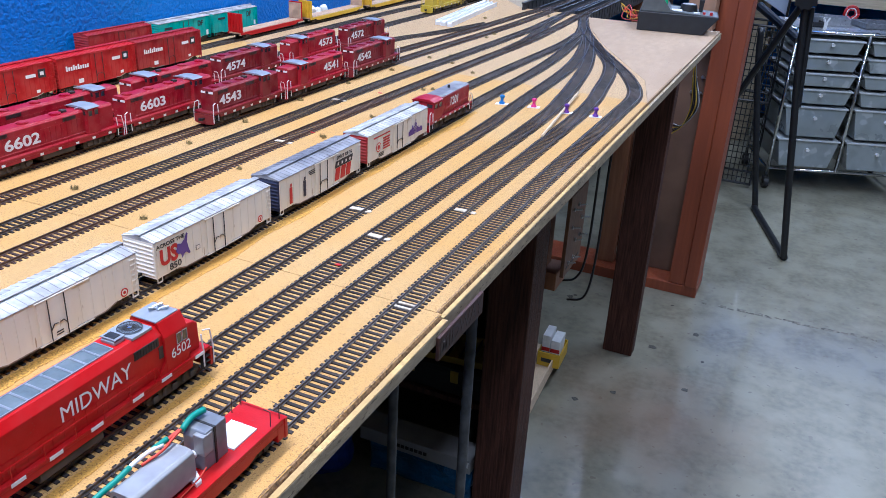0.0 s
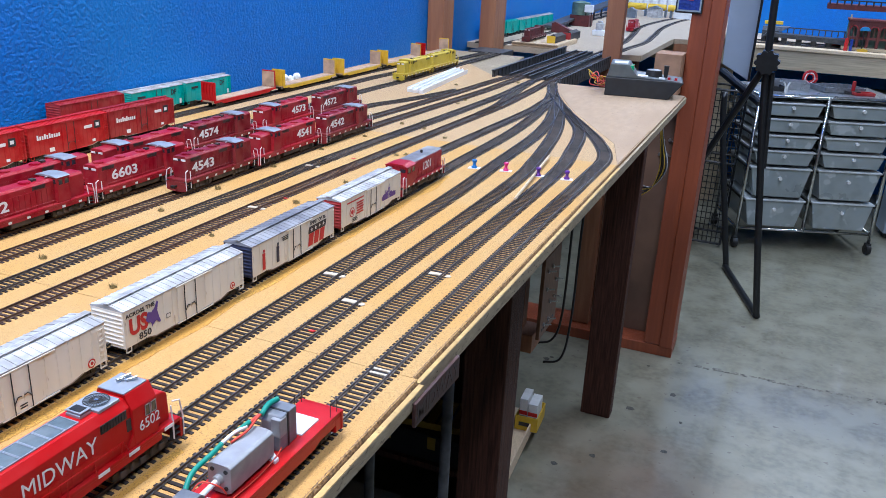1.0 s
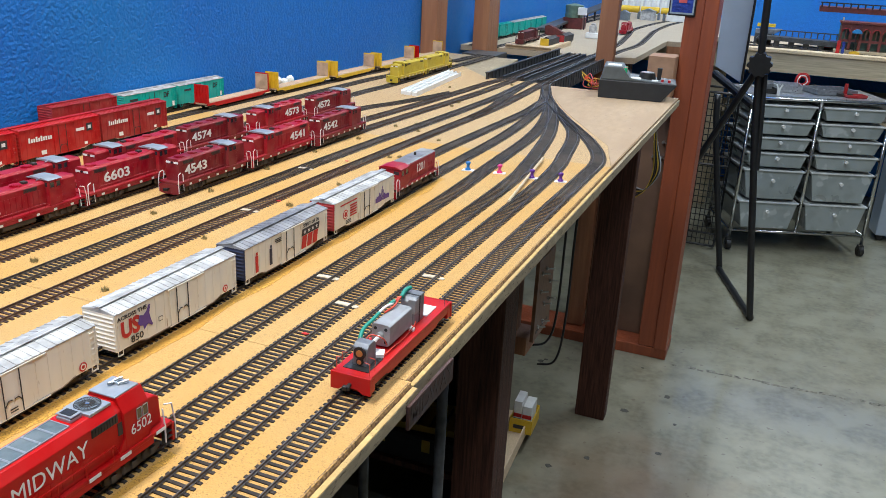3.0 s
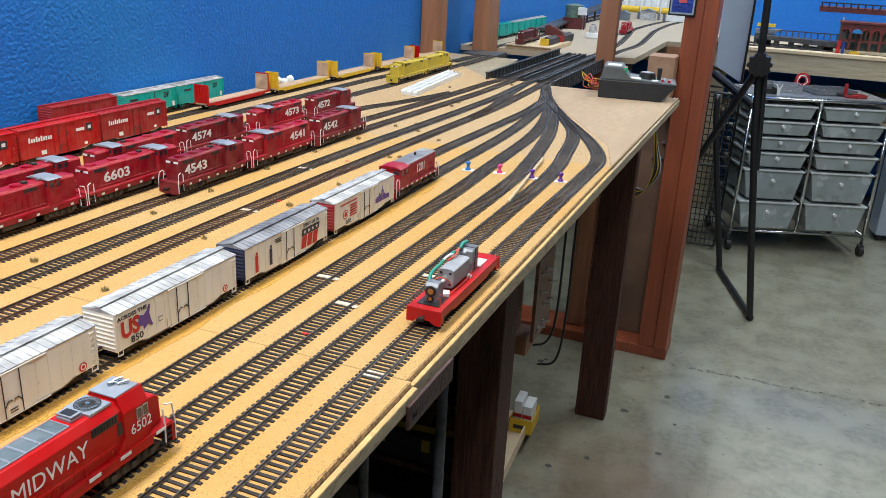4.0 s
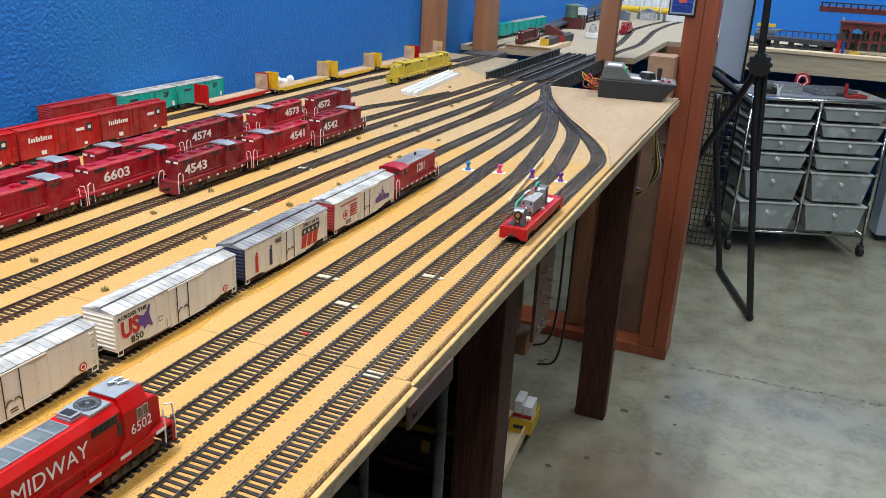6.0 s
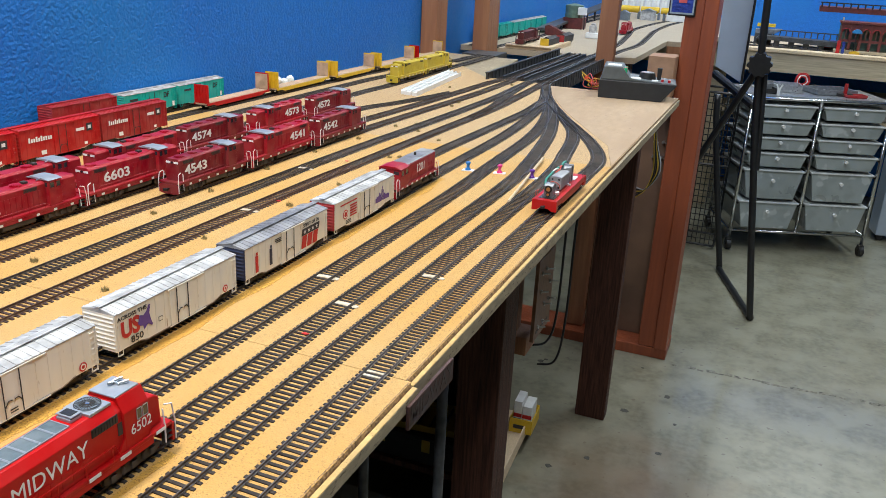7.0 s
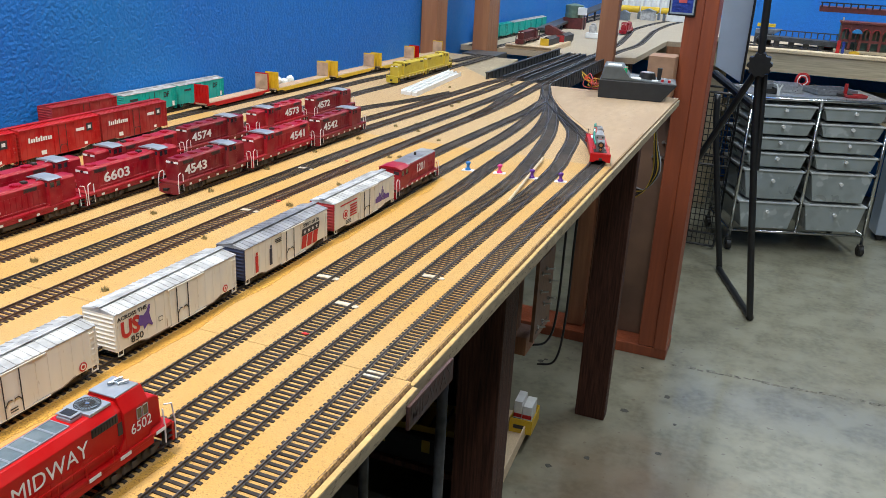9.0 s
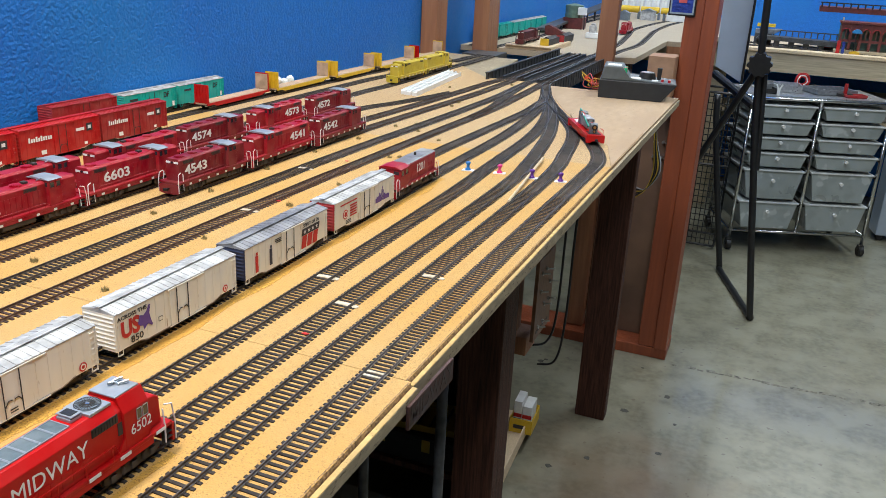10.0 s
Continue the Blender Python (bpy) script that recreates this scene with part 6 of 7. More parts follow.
# --- second bench behind the cart, with a layout on it
BY, BZ = 4.78, 0.912
b2 = thing("back_bench", "pale wooden layout bench with deep plain apron", "bench")
part("top", box(-0.75, BY - 0.01, BZ - 0.018, 3.2, 5.598, BZ, 0.002), PALEWOOD, b2)
part("apron", box(-0.74, BY, BZ - 0.118, 3.19, BY + 0.02, BZ - 0.018), BENCHWOOD, b2)
for x in (-0.35, 0.75, 1.85, 2.9):
    part("leg", box(x, BY + 0.06, 0, x + 0.07, BY + 0.13, BZ - 0.018, 0.003), BENCHWOOD, b2)
for y in (BY + 0.10, BY + 0.28):
    t = thing("far_track", "model railway track on the back bench", "track", "tracks of the back bench")
    for s in (-1, 1):
        part("rail", box(-0.3, y + s * 0.009 - 0.0008, BZ + 0.002, 2.4, y + s * 0.009 + 0.0008, BZ + 0.006), RAIL, t)
    part("sleeper_bed", box(-0.3, y - 0.017, BZ, 2.4, y + 0.017, BZ + 0.002), TIE, t)
t = thing("viaduct_deck", "long black model bridge deck on the back bench", "model bridge", m=pose(-0.16, BY + 0.16, BZ))
for k in range(6):
    part("pier", box(0.02 + 0.075 * k, 0.0, 0.0, 0.05 + 0.075 * k, 0.06, 0.036), GIRDER, t)
part("girder", prism([(0, 0.036), (0.02, 0.055), (0.47, 0.045), (0.48, 0.020), (0.40, 0.020)], "y", -0.02, 0.08, 0.001), GIRDER, t)
for k in range(14):
    part("parapet_post", box(0.02 + 0.032 * k, 0.078, 0.050, 0.026 + 0.032 * k, 0.082, 0.080), GIRDER, t)
part("parapet_rail", box(0.02, 0.077, 0.078, 0.47, 0.083, 0.084), GIRDER, t)
t = thing("grey_boat_hull", "small pale grey model hull behind the folding frame", "model boat", m=pose(-0.17, BY + 0.22, BZ + 0.060))
part("hull", prism([(0.0, 0.0), (0.10, 0.0), (0.14, 0.028), (0.0, 0.022)], "y", 0, 0.05, 0.002), WEIGHTGREY, t)
part("stand", box(0.0, 0.0, -0.060, 0.09, 0.05, 0.0), GIRDER, t)
part("yellow_top", box(0.005, 0.01, 0.034, 0.10, 0.04, 0.052, 0.002), YELLOW, t)
part("mast", box(0.04, 0.02, 0.022, 0.06, 0.03, 0.034), YELLOW, t)
# arcade of brick red arches
arc = thing("arched_station", "brick red model station with rows of arched openings", "model building", m=pose(0.255, BY + 0.10, BZ))
W, N = 0.048, 15
part("plinth", box(-0.02, -0.012, 0.0, W * N + 0.02, 0.10, 0.016, 0.001), BENCHWOOD, arc)
for k in range(N):
    x0 = k * W
    out = [(x0, 0.016), (x0, 0.150), (x0 + W, 0.150), (x0 + W, 0.016), (x0 + W - 0.007, 0.016), (x0 + W - 0.007, 0.104)]
    for i in range(0, 9):
        a = math.pi * i / 8
        out.append((x0 + W / 2 + (W / 2 - 0.008) * math.cos(a), 0.108 + (W / 2 - 0.008) * math.sin(a) * 1.0))
    out += [(x0 + 0.007, 0.104), (x0 + 0.007, 0.016)]
    part("arch", prism(out, "y", 0.0, 0.012), BRICKRED, arc)
    part("arch_ring", pipe([(x0 + W / 2 + (W / 2 - 0.0065) * math.cos(math.pi * i / 10), -0.001, 0.108 + (W / 2 - 0.0065) * math.sin(math.pi * i / 10)) for i in range(11)], 0.0022, 5), BOXBROWN, arc)
    part("cross_sill", box(x0 + 0.007, 0.001, 0.058, x0 + W - 0.007, 0.011, 0.070), BRICKRED, arc)
    part("window_post", box(x0 + W / 2 - 0.002, 0.003, 0.070, x0 + W / 2 + 0.002, 0.008, 0.122), BRICKRED, arc)
    part("pier", box(x0 - 0.003, -0.004, 0.016, x0 + 0.003, 0.0, 0.152), BRICKRED, arc)
part("back_wall", box(-0.005, 0.09, 0.016, W * N + 0.005, 0.10, 0.150), OLIVE, arc)
part("cornice", box(-0.012, -0.010, 0.150, W * N + 0.012, 0.104, 0.160, 0.001), BRICKRED, arc)
part("end_finial", rod((0.0, -0.002, 0.16), (0.0, -0.002, 0.180), 0.004, 8), BENCHWOOD, arc)
# dark red upper deck
up = thing("upper_deck", "dark red model bridge deck above the station", "model bridge", m=pose(0.135, BY + 0.22, BZ))
part("deck", box(0.0, 0.0, 0.195, 1.4, 0.16, 0.222, 0.002), DULLRED, up)
for k in range(40):
    part("deck_rib", box(0.035 * k + 0.004, -0.005, 0.220, 0.035 * k + 0.012, 0.0, 0.243), BLACK, up)
part("rail_top", box(0.0, -0.006, 0.240, 1.4, 0.002, 0.246), BLACK, up)
for x in (0.66, 1.32):
    part("post", box(x, 0.06, 0.0, x + 0.03, 0.10, 0.195), DULLRED, up)
for x, y, dx, dy, dz, mt, nm, lab in ((0.245, 0.05, 0.018, 0.014, 0.060, BOXRED, "red_signal_hut", "small red model signal hut"), (0.270, 0.045, 0.014, 0.012, 0.055, DEEPBLUE, "blue_kiosk", "small blue model kiosk"),
                                      (0.16, 0.24, 0.16, 0.03, 0.035, BOXRED, "red_model_coach", "red model coach on the back bench"), (0.31, 0.06, 0.05, 0.02, 0.010, YELLOW, "orange_model_sign", "tiny orange model sign")):
    t = thing(nm, lab, "model", m=pose(x, BY + y, BZ + (0.006 if "coach" in nm else 0)))
    part("body", box(0, 0, 0.0, dx, dy, dz, 0.001), mt, t)
    part("roof", prism([(-0.002, dz), (dx / 2, dz + 0.006), (dx + 0.002, dz)], "y", -0.002, dy + 0.002), mt, t)
t = thing("blue_ball_tank", "sky blue rounded model awning in front of the arches", "model tank", m=pose(0.33, BY + 0.06, BZ))
out = [(0.024 * math.cos(math.pi * i / 12), 0.020 * math.sin(math.pi * i / 12)) for i in range(13)]
part("dome", prism([(x, z + 0.105) for x, z in out], "y", -0.01, 0.03, 0.001), material("sky_blue_plastic", (0.03, 0.22, 0.48), 0.5, vary=0.08), t)
part("support", rod((0, 0.01, 0), (0, 0.01, 0.106), 0.003, 6), BLACK, t)
# clutter seen below the back bench
for k, (x, z, dx, dz, mt, lab) in enumerate(((-0.02, 0.62, 0.30, 0.12, DARKTOTE, "black storage tote under the back bench"), (0.34, 0.60, 0.28, 0.11, BOXWHITE, "white carton under the back bench"), (0.66, 0.62, 0.34, 0.12, DARKTOTE, "black storage tote under the back bench"),
                                            (0.70, 0.05, 0.30, 0.42, SHEETGREY, "pale printed storage box under the back bench"))):
    t = thing("storage_box", lab, "box", "boxes under the back bench", m=pose(x, BY + 0.20, z if z < 0.5 else 0.56))
    part("box_body", box(0, 0, 0.0, dx, 0.25, dz, 0.006), mt, t)
    part("box_lid", box(-0.006, -0.006, dz, dx + 0.006, 0.256, dz + 0.014, 0.003), mt, t)
    part("print_bar", box(0.04, -0.002, dz * 0.4, dx * 0.6, -0.0005, dz * 0.6), INKRED if mt is not DARKTOTE else BOXWHITE, t)
t = thing("low_shelf", "plain shelf board below the back bench", "shelf", m=pose(-0.3, BY + 0.14, 0.0))
part("board", box(0, 0, 0.535, 1.9, 0.40, 0.558), BENCHWOOD, t)
for x in (0.0, 1.84):
    part("side", box(x, 0, 0.0, x + 0.02, 0.40, 0.535), BENCHWOOD, t)
t = thing("storage_box", "pale printed storage box on the concrete floor", "box", m=pose(0.60, 4.62, 0.0, 0, 0, 10))
part("box_body", box(0, 0, 0.03, 0.34, 0.14, 0.50, 0.006), SHEETGREY, t)
for x in (0.03, 0.31):
    part("caster", rod((x, 0.02, 0.016), (x, 0.05, 0.016), 0.016, 12), BLACK, t)
for k in range(5):
    part("print_bar", box(0.05 + 0.05 * k, -0.002, 0.40 - 0.05 * (k % 3), 0.09 + 0.05 * k, -0.0005, 0.44 - 0.05 * (k % 3)), (INKRED, INKBLACK, BLUEBAG)[k % 3], t)

# --- far end of the layout beyond the stud wall
fb = thing("far_bench", "plywood layout bench continuing beyond the stud wall", "bench")
part("deck", prism([(WALL_X + 0.002, 2.87), (-0.60, 2.87), (-0.475, 2.93), (-0.473, 3.70), (-0.30, 3.74), (-0.30, 4.60), (-0.30, 5.59), (WALL_X + 0.002, 5.59)], "z", GROUND - 0.020, GROUND), DULLDECK, fb, "pale grey-brown sanded deck")
part("side_board", box(-0.470, 3.702, 0.84, -0.302, 3.722, GROUND - 0.021), TANWOOD, fb)
for x, y in ((-0.56, 3.0), (-0.38, 3.80), (-1.0, 3.4)):
    part("leg", box(x, y, 0, x + 0.06, y + 0.06, GROUND - 0.0205, 0.002), DARKWOOD, fb)
FAR = {
    "p": [(-0.565, 2.90), (-0.56, 3.1), (-0.545, 3.4), (-0.57, 3.8), (-0.60, 4.2), (-0.60, 4.7), (-0.55, 5.3)],
    "q": [(-0.610, 2.90), (-0.61, 3.1), (-0.62, 3.4), (-0.66, 3.8), (-0.70, 4.2), (-0.68, 4.7), (-0.62, 5.3)],
    "r": [(-0.965, 2.87), (-0.965, 2.95), (-0.96, 3.4), (-0.99, 4.0), (-1.0, 5.3)],
    "s": [(-1.055, 2.87), (-1.055, 2.95), (-1.06, 3.4), (-1.06, 4.0), (-1.06, 5.3)],
}
for k, v in FAR.items():
    TRACKS[k] = ("black", v)
    PATHS[k] = smooth_path(v, 0.0066)
    build_track(k)
# deck under the two wall tracks through the stud wall
part("bridge_board", box(-0.998, 2.623, GROUND - 0.030, -0.88, 2.749, GROUND - 0.0005), GIRDER, fb)


def girder_bridge(x, label):
    t = thing("girder_bridge", label, "model bridge", "track bridges over the gap", m=pose(x, 2.135, GROUND))
    L = 0.724
    part("bed", box(-0.017, -0.008, -0.022, 0.017, L, -0.0005), GIRDER, t)
    for s in (-1, 1):
        part("web", box(s * 0.0185 - 0.0012, -0.008, -0.030, s * 0.0185 + 0.0012, L, 0.007), GIRDER, t)
        part("top_flange", box(s * 0.0185 - 0.0025, -0.008, 0.007, s * 0.0185 + 0.0025, L, 0.0085), GIRDER, t)
        for k in range(25):
            y = 0.005 + k * L / 25
            part("stiffener", box(s * 0.0185 + min(0, s * 0.0026), y, -0.028, s * 0.0185 + max(0, s * 0.0026), y + 0.002, 0.0068), GIRDER, t)
    return t


for x in (-0.565, -0.6115, -0.668):
    girder_bridge(x, "black plate girder model bridge across the gap")
wall_g = thing("tall_girder", "tall black lattice parapet beside the bridges", "model bridge", m=pose(-0.722, 2.09, GROUND - 0.004))
part("panel", box(-0.0015, 0.0, 0.0, 0.0015, 0.76, 0.020), GIRDER, wall_g)
part("top_flange", box(-0.004, 0.0, 0.020, 0.004, 0.76, 0.023), GIRDER, wall_g)
for k in range(24):
    part("stiffener", box(0.0015, 0.01 + 0.031 * k, 0.0, 0.004, 0.013 + 0.031 * k, 0.020), GIRDER, wall_g)
part("bearer", box(-0.003, 0.03, -0.05, 0.003, 0.76, 0.0), GIRDER, wall_g)

# timber turntable deck with engines
tt = thing("timber_platform", "pale timber model platform on trestle legs", "model platform", m=pose(-0.93, 2.86, 0.0))
part("deck", box(0.0, 0.02, GROUND + 0.001, 0.17, 0.30, GROUND + 0.012), PALEWOOD, tt)
for k in range(8):
    part("plank", box(0.002 + 0.021 * k, 0.01, GROUND + 0.0123, 0.021 + 0.021 * k, 0.31, GROUND + 0.015), PALEWOOD, tt)
e = engine("", 0.20, DULLRED, -0.880, 2.985, False, rails=UNDER, roof=DULLRED, label="old dull red model engine on the timber platform")
e.location.z = GROUND + 0.0155
for x, y, mt, lab in ((-0.80, 2.96, YELLOW, "black model tender with yellow end"), (-0.79, 3.14, BOXBROWN, "black model tender with dark red end")):
    t = thing("model_tender", lab, "railcar", "tenders on the far bench", m=pose(x, y, 1.0))
    part("tank", box(-0.015, -0.03, 0.008, 0.015, 0.12, 0.034, 0.001), BLACK, t)
    part("end_sheet", box(-0.0155, -0.0325, 0.004, 0.0155, -0.0302, 0.036), mt, t)
    part("coal_load", prism([(-0.012, 0.034), (0, 0.041), (0.012, 0.034)], "y", -0.01, 0.11), UNDER, t)
    for s in (0.0, 0.09):
        truck(t, s, 2, 0.0125)
for y, mt in ((3.06, TEAL), (3.23, TEAL), (3.40, TEAL), (3.57, TEAL), (3.74, TEAL)):
    boxcar(0.158, mt, ROOFGREY if y > 3.3 else mt, mt, -1.060, y, "teal model boxcar on the far bench", z0=0.008, z1=0.0520, ridge=0.0560, group="far teal boxcars", ribs=10)
t = thing("water_tower", "grey-green model water tank on a dark red house", "model tower", m=pose(-0.950, 3.98, GROUND) @ Matrix.Scale(0.92, 4))
part("house", box(-0.05, -0.04, 0.0, 0.05, 0.05, 0.055, 0.001), DULLRED, t)
part("tank", rod((-0.005, 0, 0.055), (-0.005, 0, 0.115), 0.046, 18), OLIVE, t)
part("tank_roof", rod((-0.005, 0, 0.115), (-0.005, 0, 0.124), 0.049, 18, 0.010), OLIVE, t)
part("white_hut", box(0.025, -0.05, 0.072, 0.066, -0.020, 0.108, 0.001), WHITEPLASTIC, t)
for x in (0.03, 0.06):
    part("hut_leg", rod((x, -0.035, 0.0), (x, -0.035, 0.072), 0.003, 6), UNDER, t)
t = thing("coal_chute", "dull red sloped model coal chute", "model building", m=pose(-0.965, 3.52, GROUND) @ Matrix.Scale(0.75, 4))
part("chute", prism([(0.0, 0.0), (0.0, 0.05), (0.02, 0.058), (0.115, 0.018), (0.115, 0.0)], "y", 0, 0.04, 0.001), DULLRED, t)
t = thing("grey_machine", "pale grey model machine beside the tracks", "model", m=pose(-0.765, 3.55, GROUND))
part("base", box(-0.025, -0.02, 0.0, 0.025, 0.03, 0.022, 0.003), WHITEPLASTIC, t)
part("head", box(-0.014, -0.012, 0.022, 0.014, 0.02, 0.052, 0.004), ROOFGREY, t)
part("cap", box(-0.008, -0.008, 0.052, 0.010, 0.012, 0.060, 0.003), ROOFGREY, t)
engine("", 0.16, CHERRY, -0.690, 3.92, True, rails=CHERRY, roof=CHERRY, label="small cherry red model diesel on the far bench")
ramp = thing("rising_track_board", "dark slim board carrying a rising track along the wall", "model ramp", m=pose(-1.0, 4.0, GROUND))
part("board", prism([(-0.9, 0.010), (0.9, 0.090), (0.9, 0.100), (-0.9, 0.020)], "x", -0.03, 0.03), GIRDER, ramp, m=Matrix.Translation((0.0, 0.5, 0.0)))
for k in range(10):
    for x in (-0.022, 0.022):
        part("trestle_post", rod((x, -0.34 + 0.18 * k, 0.0), (x, -0.34 + 0.18 * k, 0.0135 + 0.008 * k), 0.003, 6), GIRDER, ramp)
# white ribbed panel and yellow tubes at the end wall
t = thing("ribbed_panel", "white vertical ribbed panel on the end wall", "panel", m=pose(-1.09, 5.59, 0.99))
part("sheet", box(0, -0.006, 0.0, 0.46, 0.0, 0.80), WHITEPLASTIC, t)
for k in range(9):
    part("rib", prism([(0.05 * k, -0.006), (0.012 + 0.05 * k, -0.022), (0.034 + 0.05 * k, -0.022), (0.046 + 0.05 * k, -0.006)], "z", 0.0, 0.80), WHITEPLASTIC, t)
for k in range(3):
    t = thing("yellow_tank_car", "yellow model tank on a grey base", "model tank", "yellow tanks on the far bench", m=pose(-0.93 + 0.115 * k, 5.05, GROUND))
    part("tank", rod((0, 0, 0.052), (0.105, 0, 0.052), 0.019, 16), YELLOW, t)
    for x in (0.02, 0.104):
        part("saddle", box(x - 0.006, -0.016, 0.0, x + 0.006, 0.016, 0.040), GREYPAINT, t)
for x, y, w, h, mt in ((-0.80, 4.95, 0.08, 0.05, ROOFGREY), (-0.66, 5.0, 0.10, 0.045, WHITEPLASTIC), (-0.60, 5.12, 0.09, 0.10, BOXBROWN), (-0.50, 5.0, 0.12, 0.05, WHITEPLASTIC), (-0.90, 4.8, 0.06, 0.04, GREYPAINT)):
    t = thing("model_house", "small pale model building on the far bench", "model building", "far model buildings", m=pose(x, y, GROUND))
    part("walls", box(0, 0, 0, w, 0.05, h, 0.001), mt, t)
    part("roof", prism([(-0.003, h), (w / 2, h + 0.016), (w + 0.003, h)], "y", -0.003, 0.053), GREYPAINT, t)
t = thing("framed_picture", "small blue picture in a dark frame on a stud", "picture", m=pose(-0.352, 2.690, 1.161) @ Matrix.Scale(0.64, 4))
part("frame", box(0.0, 0.0, 0.0, 0.125, 0.014, 0.26, 0.003), BLACK, t)
part("mat", box(0.007, -0.001, 0.008, 0.118, 0.001, 0.252), material("picture_mat_grey", (0.32, 0.38, 0.42), 0.4, vary=0.05), t)
part("sheet", box(0.014, -0.002, 0.016, 0.111, -0.001, 0.244), DEEPBLUE, t, "blue print")
part("emblem", prism([(0.045, 0.06), (0.08, 0.06), (0.085, 0.09), (0.062, 0.12), (0.04, 0.09)], "y", -0.003, -0.002), PINKWIRE, t)

# --- shelf rack and stored things in the dark under the bench
PIPEGREY = material("dull_pipe_grey", (0.085, 0.088, 0.092), 0.5, metal=0.2, vary=0.2, scale=60)
for x, y in ((-0.345, 0.905), (-0.462, 0.905)):
    t = thing("pipe_post", "grey steel pipe post under the layout bench", "post", "pipe posts under the bench", m=pose(x, y, 0.0))
    part("pipe", rod((0, 0, 0.006), (0, 0, 0.9765), 0.0075, 12), PIPEGREY, t, smooth=True)
    part("foot_plate", rod((0, 0, 0.0), (0, 0, 0.006), 0.022, 16), PIPEGREY, t)
rack = thing("store_rack", "dark timber storage rack under the layout bench", "shelf rack")
for z in (0.190, 0.520):
    part("shelf", box(-0.950, 1.470, z, -0.515, 1.740, z + 0.014), DARKWOOD, rack)
for x in (-0.964, -0.514):
    part("side", box(x, 1.455, 0.0, x + 0.013, 1.742, 0.80), DARKWOOD, rack)
# back panel added so that the shaded void behind the shelves stays dark
part("back", box(-0.964, 1.743, 0.0, -0.501, 1.752, 0.90), DARKWOOD, rack)
t = thing("blue_wrapped_bundle", "bundle wrapped in crumpled blue plastic sheet", "bundle", m=pose(-0.765, 1.385, 0.0))
bm = box(0, 0, 0, 0.262, 0.065, 0.078, 0.006)
bmesh.ops.subdivide_edges(bm, edges=bm.edges[:], cuts=7, use_grid_fill=True)
for v in bm.verts:
    if v.co.z > 0.004:
        d = noise.noise_vector(v.co * 26)
        v.co += Vector((0.007 * d.x, 0.010 * d.y, min(0, 0.004 * d.z)))
part("body", bm, BLUEBAG, t)
t = thing("long_carton", "pale long carton with black print bars on a bundle", "carton", m=pose(-0.790, 1.380, 0.0785))
part("body", box(0, 0.0, 0, 0.285, 0.070, 0.036, 0.002), BOXWHITE, t)
for k in range(9):
    part("print_bar", box(0.075 + 0.0115 * k, -0.0010, 0.012, 0.0840 + 0.0115 * k, -0.0002, 0.021), INKBLACK, t)
part("end_label", box(0.262, -0.0012, 0.018, 0.280, -0.0002, 0.033), LETTER, t)
for nm, lab, x, y, z, dx, dy, dz, mt, trim in (("tool_case", "black tool case with yellow latches", -0.780, 1.480, 0.2045, 0.255, 0.23, 0.060, DARKTOTE, TOTEYELLOW),
                                               ("equipment_case", "flat black equipment case on the rack", -0.760, 1.480, 0.5345, 0.150, 0.20, 0.060, DARKTOTE, DARKTOTE)):
    t = thing(nm, lab, "box", "stored things under the bench", m=pose(x, y, z))
    part("body", box(0, 0, 0, dx, dy, dz, 0.004), mt, t)
    part("lid", box(-0.004, -0.004, dz, dx + 0.004, dy + 0.004, dz + 0.012, 0.003), mt, t)
    for k in range(2):
        part("latch", box(dx * (0.28 + 0.44 * k) - 0.010, -0.0075, dz * 0.62, dx * (0.28 + 0.44 * k) + 0.010, -0.0045, dz + 0.008, 0.001), trim, t)
t = thing("yellow_tray", "yellow and black plastic tray on the tool case", "tray", m=pose(-0.690, 1.490, 0.2770, 0, 0, 6))
part("tray_floor", box(0, 0, 0, 0.150, 0.11, 0.003), TOTEYELLOW, t)
for a in ((0, 0, 0.150, 0.003), (0, 0.107, 0.150, 0.11), (0, 0.003, 0.003, 0.107), (0.147, 0.003, 0.150, 0.107)):
    part("tray_wall", box(a[0], a[1], 0.003, a[2], a[3], 0.016), TOTEYELLOW, t)
for k in range(4):
    part("divider", box(0.028 + 0.030 * k, 0.003, 0.003, 0.030 + 0.030 * k, 0.107, 0.014), DARKTOTE, t)
t = thing("switch_box", "black box with a pale yellow label on the rack shelf", "box", m=pose(-0.580, 1.500, 0.5345))
part("body", box(0, 0, 0, 0.045, 0.075, 0.105, 0.002), DARKTOTE, t)
part("label_plate", box(0.046, 0.012, 0.030, 0.0468, 0.062, 0.090), TOTEYELLOW, t)
t = thing("blue_bag", "deep blue fabric bag with yellow straps", "bag", m=pose(-0.860, 1.330, 0.0))
bm = bmesh.new()
bmesh.ops.create_icosphere(bm, subdivisions=4, radius=0.075, matrix=Matrix.Translation((0.0, 0.0, 0.085)) @ Matrix.Diagonal((0.95, 0.9, 1.3, 1)))
for v in bm.verts:
    v.co += 0.014 * noise.noise_vector(v.co * 22)
    v.co.z = max(v.co.z, 0.0)
part("body", bm, DEEPBLUE, t, smooth=True)
for k in range(4):
    part("strap", pipe([(0.020 + 0.012 * k, -0.030, 0.155), (0.038 + 0.012 * k, -0.010, 0.195), (0.060, 0.010 + 0.008 * k, 0.160)], 0.0045, 6), TOTEYELLOW, t)
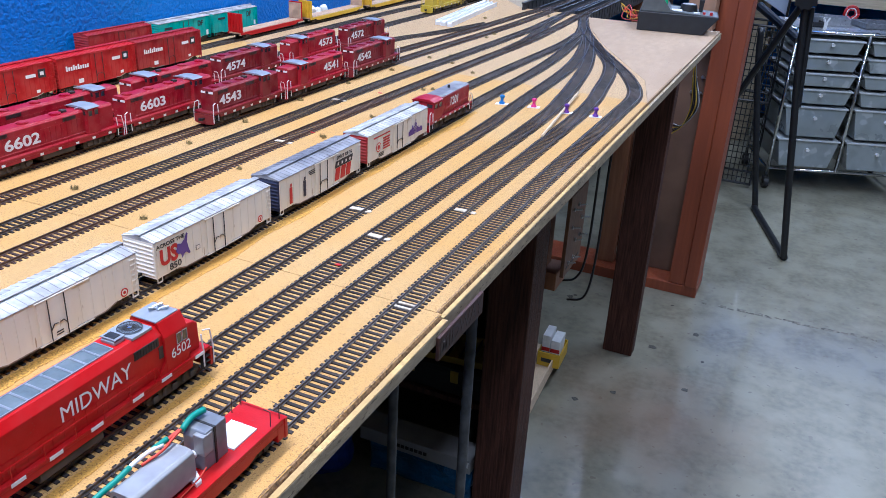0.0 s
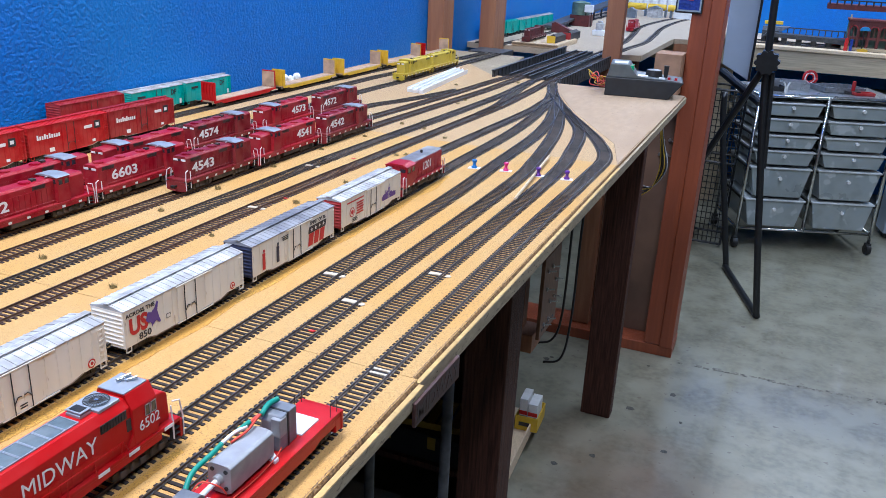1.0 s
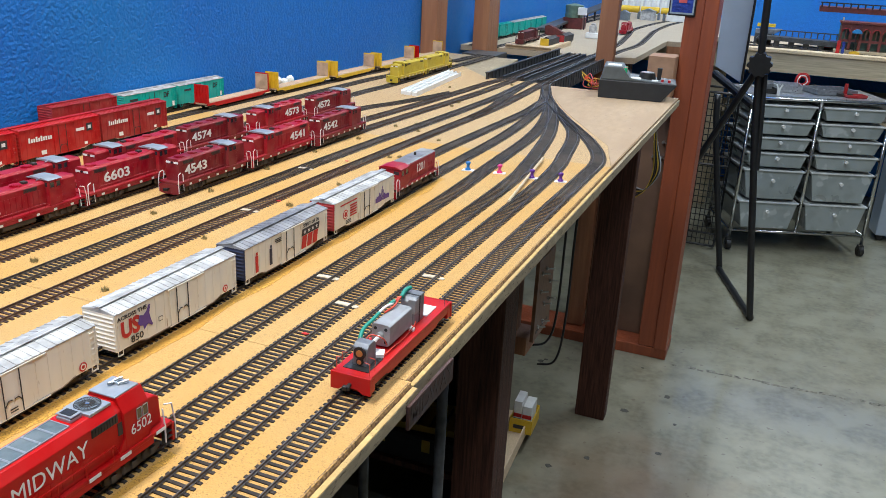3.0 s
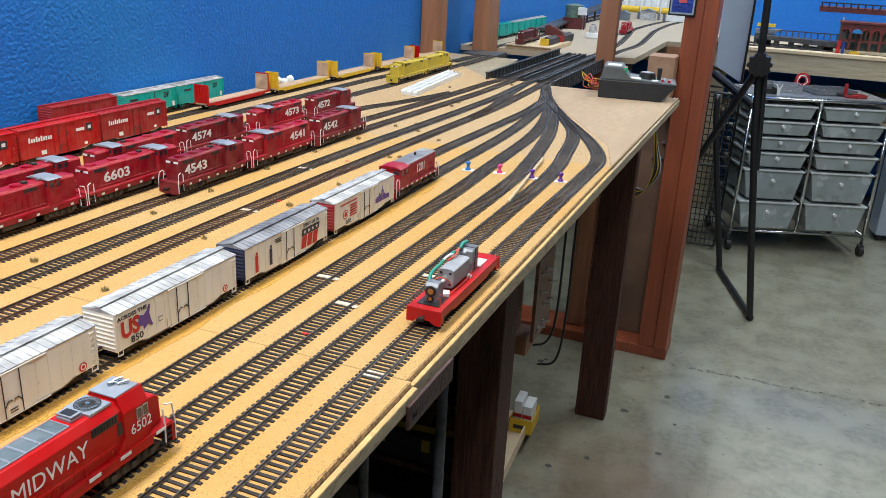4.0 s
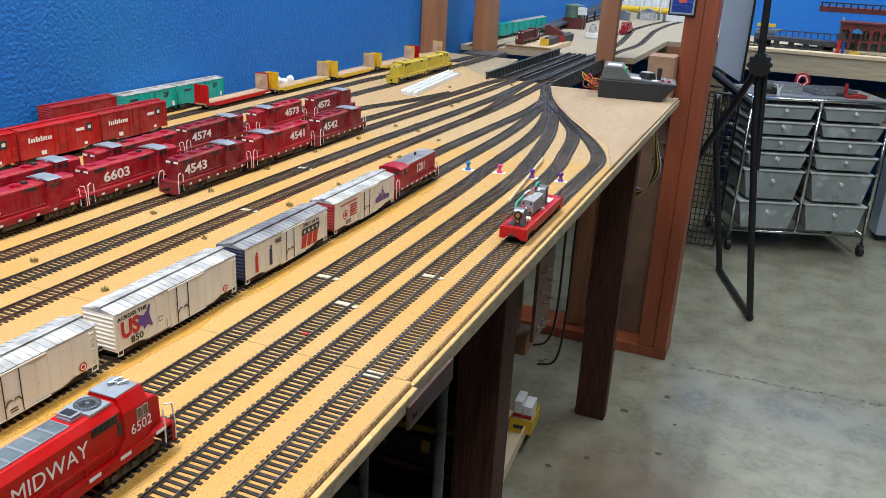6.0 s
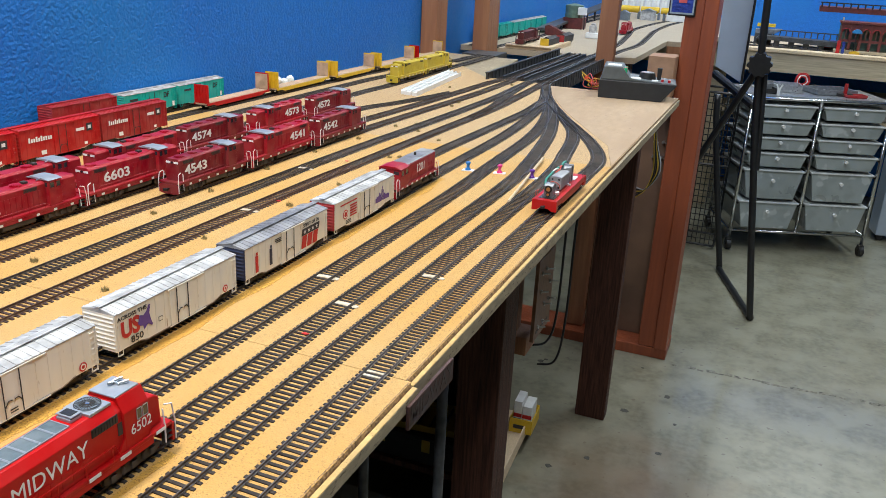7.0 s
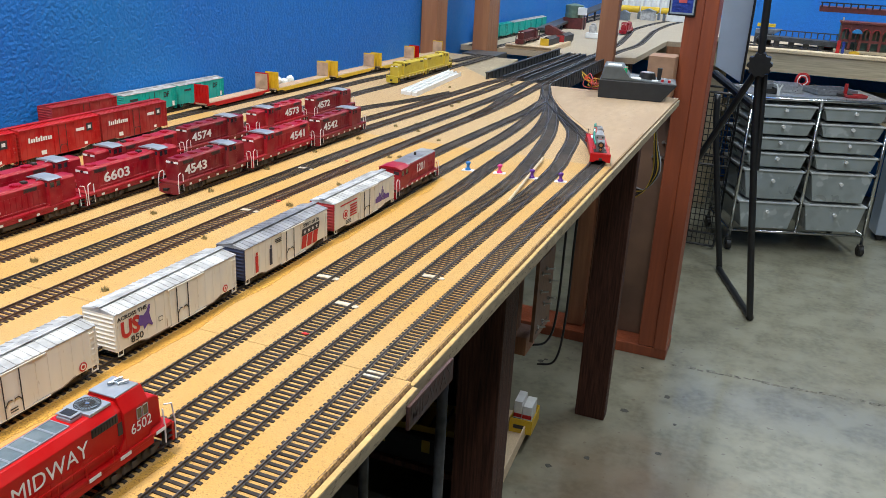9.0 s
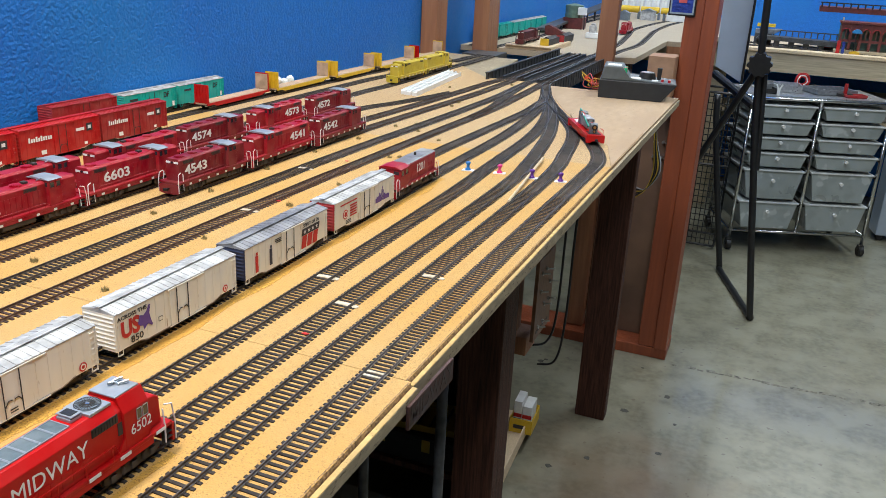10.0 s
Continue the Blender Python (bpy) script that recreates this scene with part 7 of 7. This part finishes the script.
# low rolling shelf with little boxes, beside the leg
low = thing("rolling_tray", "low wooden rolling tray on small black wheels", "trolley", m=pose(-0.575, 1.64, 0.0, 0, 0, 3) @ Matrix.Scale(0.8, 4))
part("board", box(0.0, 0.0, 0.055, 0.125, 0.50, 0.072, 0.002), PALEWOOD, low)
for x, y in ((0.02, 0.03), (0.105, 0.03), (0.02, 0.47), (0.105, 0.47)):
    part("wheel", rod((x - 0.008, y, 0.0275), (x + 0.008, y, 0.0275), 0.0275, 14), BLACK, low)
t = thing("yellow_bin", "yellow plastic bin holding boxes", "bin", m=pose(-0.532, 1.930, 0.0580, 0, 0, 3) @ Matrix.Scale(0.75, 4))
part("bin_floor", box(0.0, 0.0, 0.0, 0.085, 0.13, 0.004), YELLOW, t)
for a in ((0, 0, 0.085, 0.003), (0, 0.127, 0.085, 0.13), (0, 0.003, 0.003, 0.127), (0.082, 0.003, 0.085, 0.127)):
    part("bin_wall", box(a[0], a[1], 0.004, a[2], a[3], 0.058), YELLOW, t)
part("print_bar", box(0.015, -0.001, 0.018, 0.055, -0.0002, 0.034), INKBLACK, t)
for k, (x, w, hh) in enumerate(((0.008, 0.030, 0.115), (0.042, 0.034, 0.100))):
    t = thing("small_carton", "white, red and blue small carton in a bin", "box", "small cartons", m=pose(-0.532 + 0.75 * x, 1.945, 0.0612, 0, 0, 3) @ Matrix.Scale(0.75, 4))
    part("body", box(0, 0, 0, w, 0.085, hh, 0.001), WHITEPLASTIC, t)
    part("colour_band", box(-0.0004, -0.0005, 0.050, w + 0.0004, 0.0, 0.066), INKRED, t)
    part("colour_band", box(-0.0004, -0.0005, 0.030, w + 0.0004, 0.0, 0.046), BLUEBAG, t)
part("side_lath", box(0.125, 0.0, 0.055, 0.130, 0.50, 0.104), PALEWOOD, low)
t = thing("bracket_block", "brown wooden bracket block under the bench", "block", m=pose(-0.47, 1.595, 0.46))
part("block", box(0, 0.01, 0.008, 0.05, 0.085, 0.052, 0.002), TANWOOD, t)
part("hanger", box(0.0, 0.03, 0.055, 0.02, 0.06, 0.500), TANWOOD, t)


# ---------------------------------------------------------------- motion
def motions():
    """The stripped chassis rolls away along track a and into the curve."""
    P = PATHS["a"]
    s = np.concatenate([[0], np.cumsum(np.linalg.norm(np.diff(P, axis=0), axis=1))])

    def on(d):
        return np.array([np.interp(d, s, P[:, 0]), np.interp(d, s, P[:, 1])])

    # seconds and the distance of its rear end along the track
    times = [(0.0, 0.147), (0.5, 0.196), (1.0, 0.244), (1.5, 0.293), (2.0, 0.343), (2.5, 0.395), (3.0, 0.454), (3.5, 0.520), (4.0, 0.588), (4.5, 0.653), (5.0, 0.717),
             (5.5, 0.782), (6.0, 0.845), (6.5, 0.909), (7.0, 0.974), (7.5, 1.043), (8.0, 1.118), (8.5, 1.200), (9.0, 1.282), (9.5, 1.355), (10.0, 1.428)]
    rows = []
    for t, y in times:
        d = y + 0.317
        a, b = on(d + 0.035), on(d + 0.125)
        mid = (a + b) / 2
        rows.append((t, Matrix.Translation((mid[0], mid[1], 1.0)) @ Matrix.Rotation(math.atan2(-(b - a)[0], (b - a)[1]), 4, "Z")))
    walk(chassis, rows)


motions()
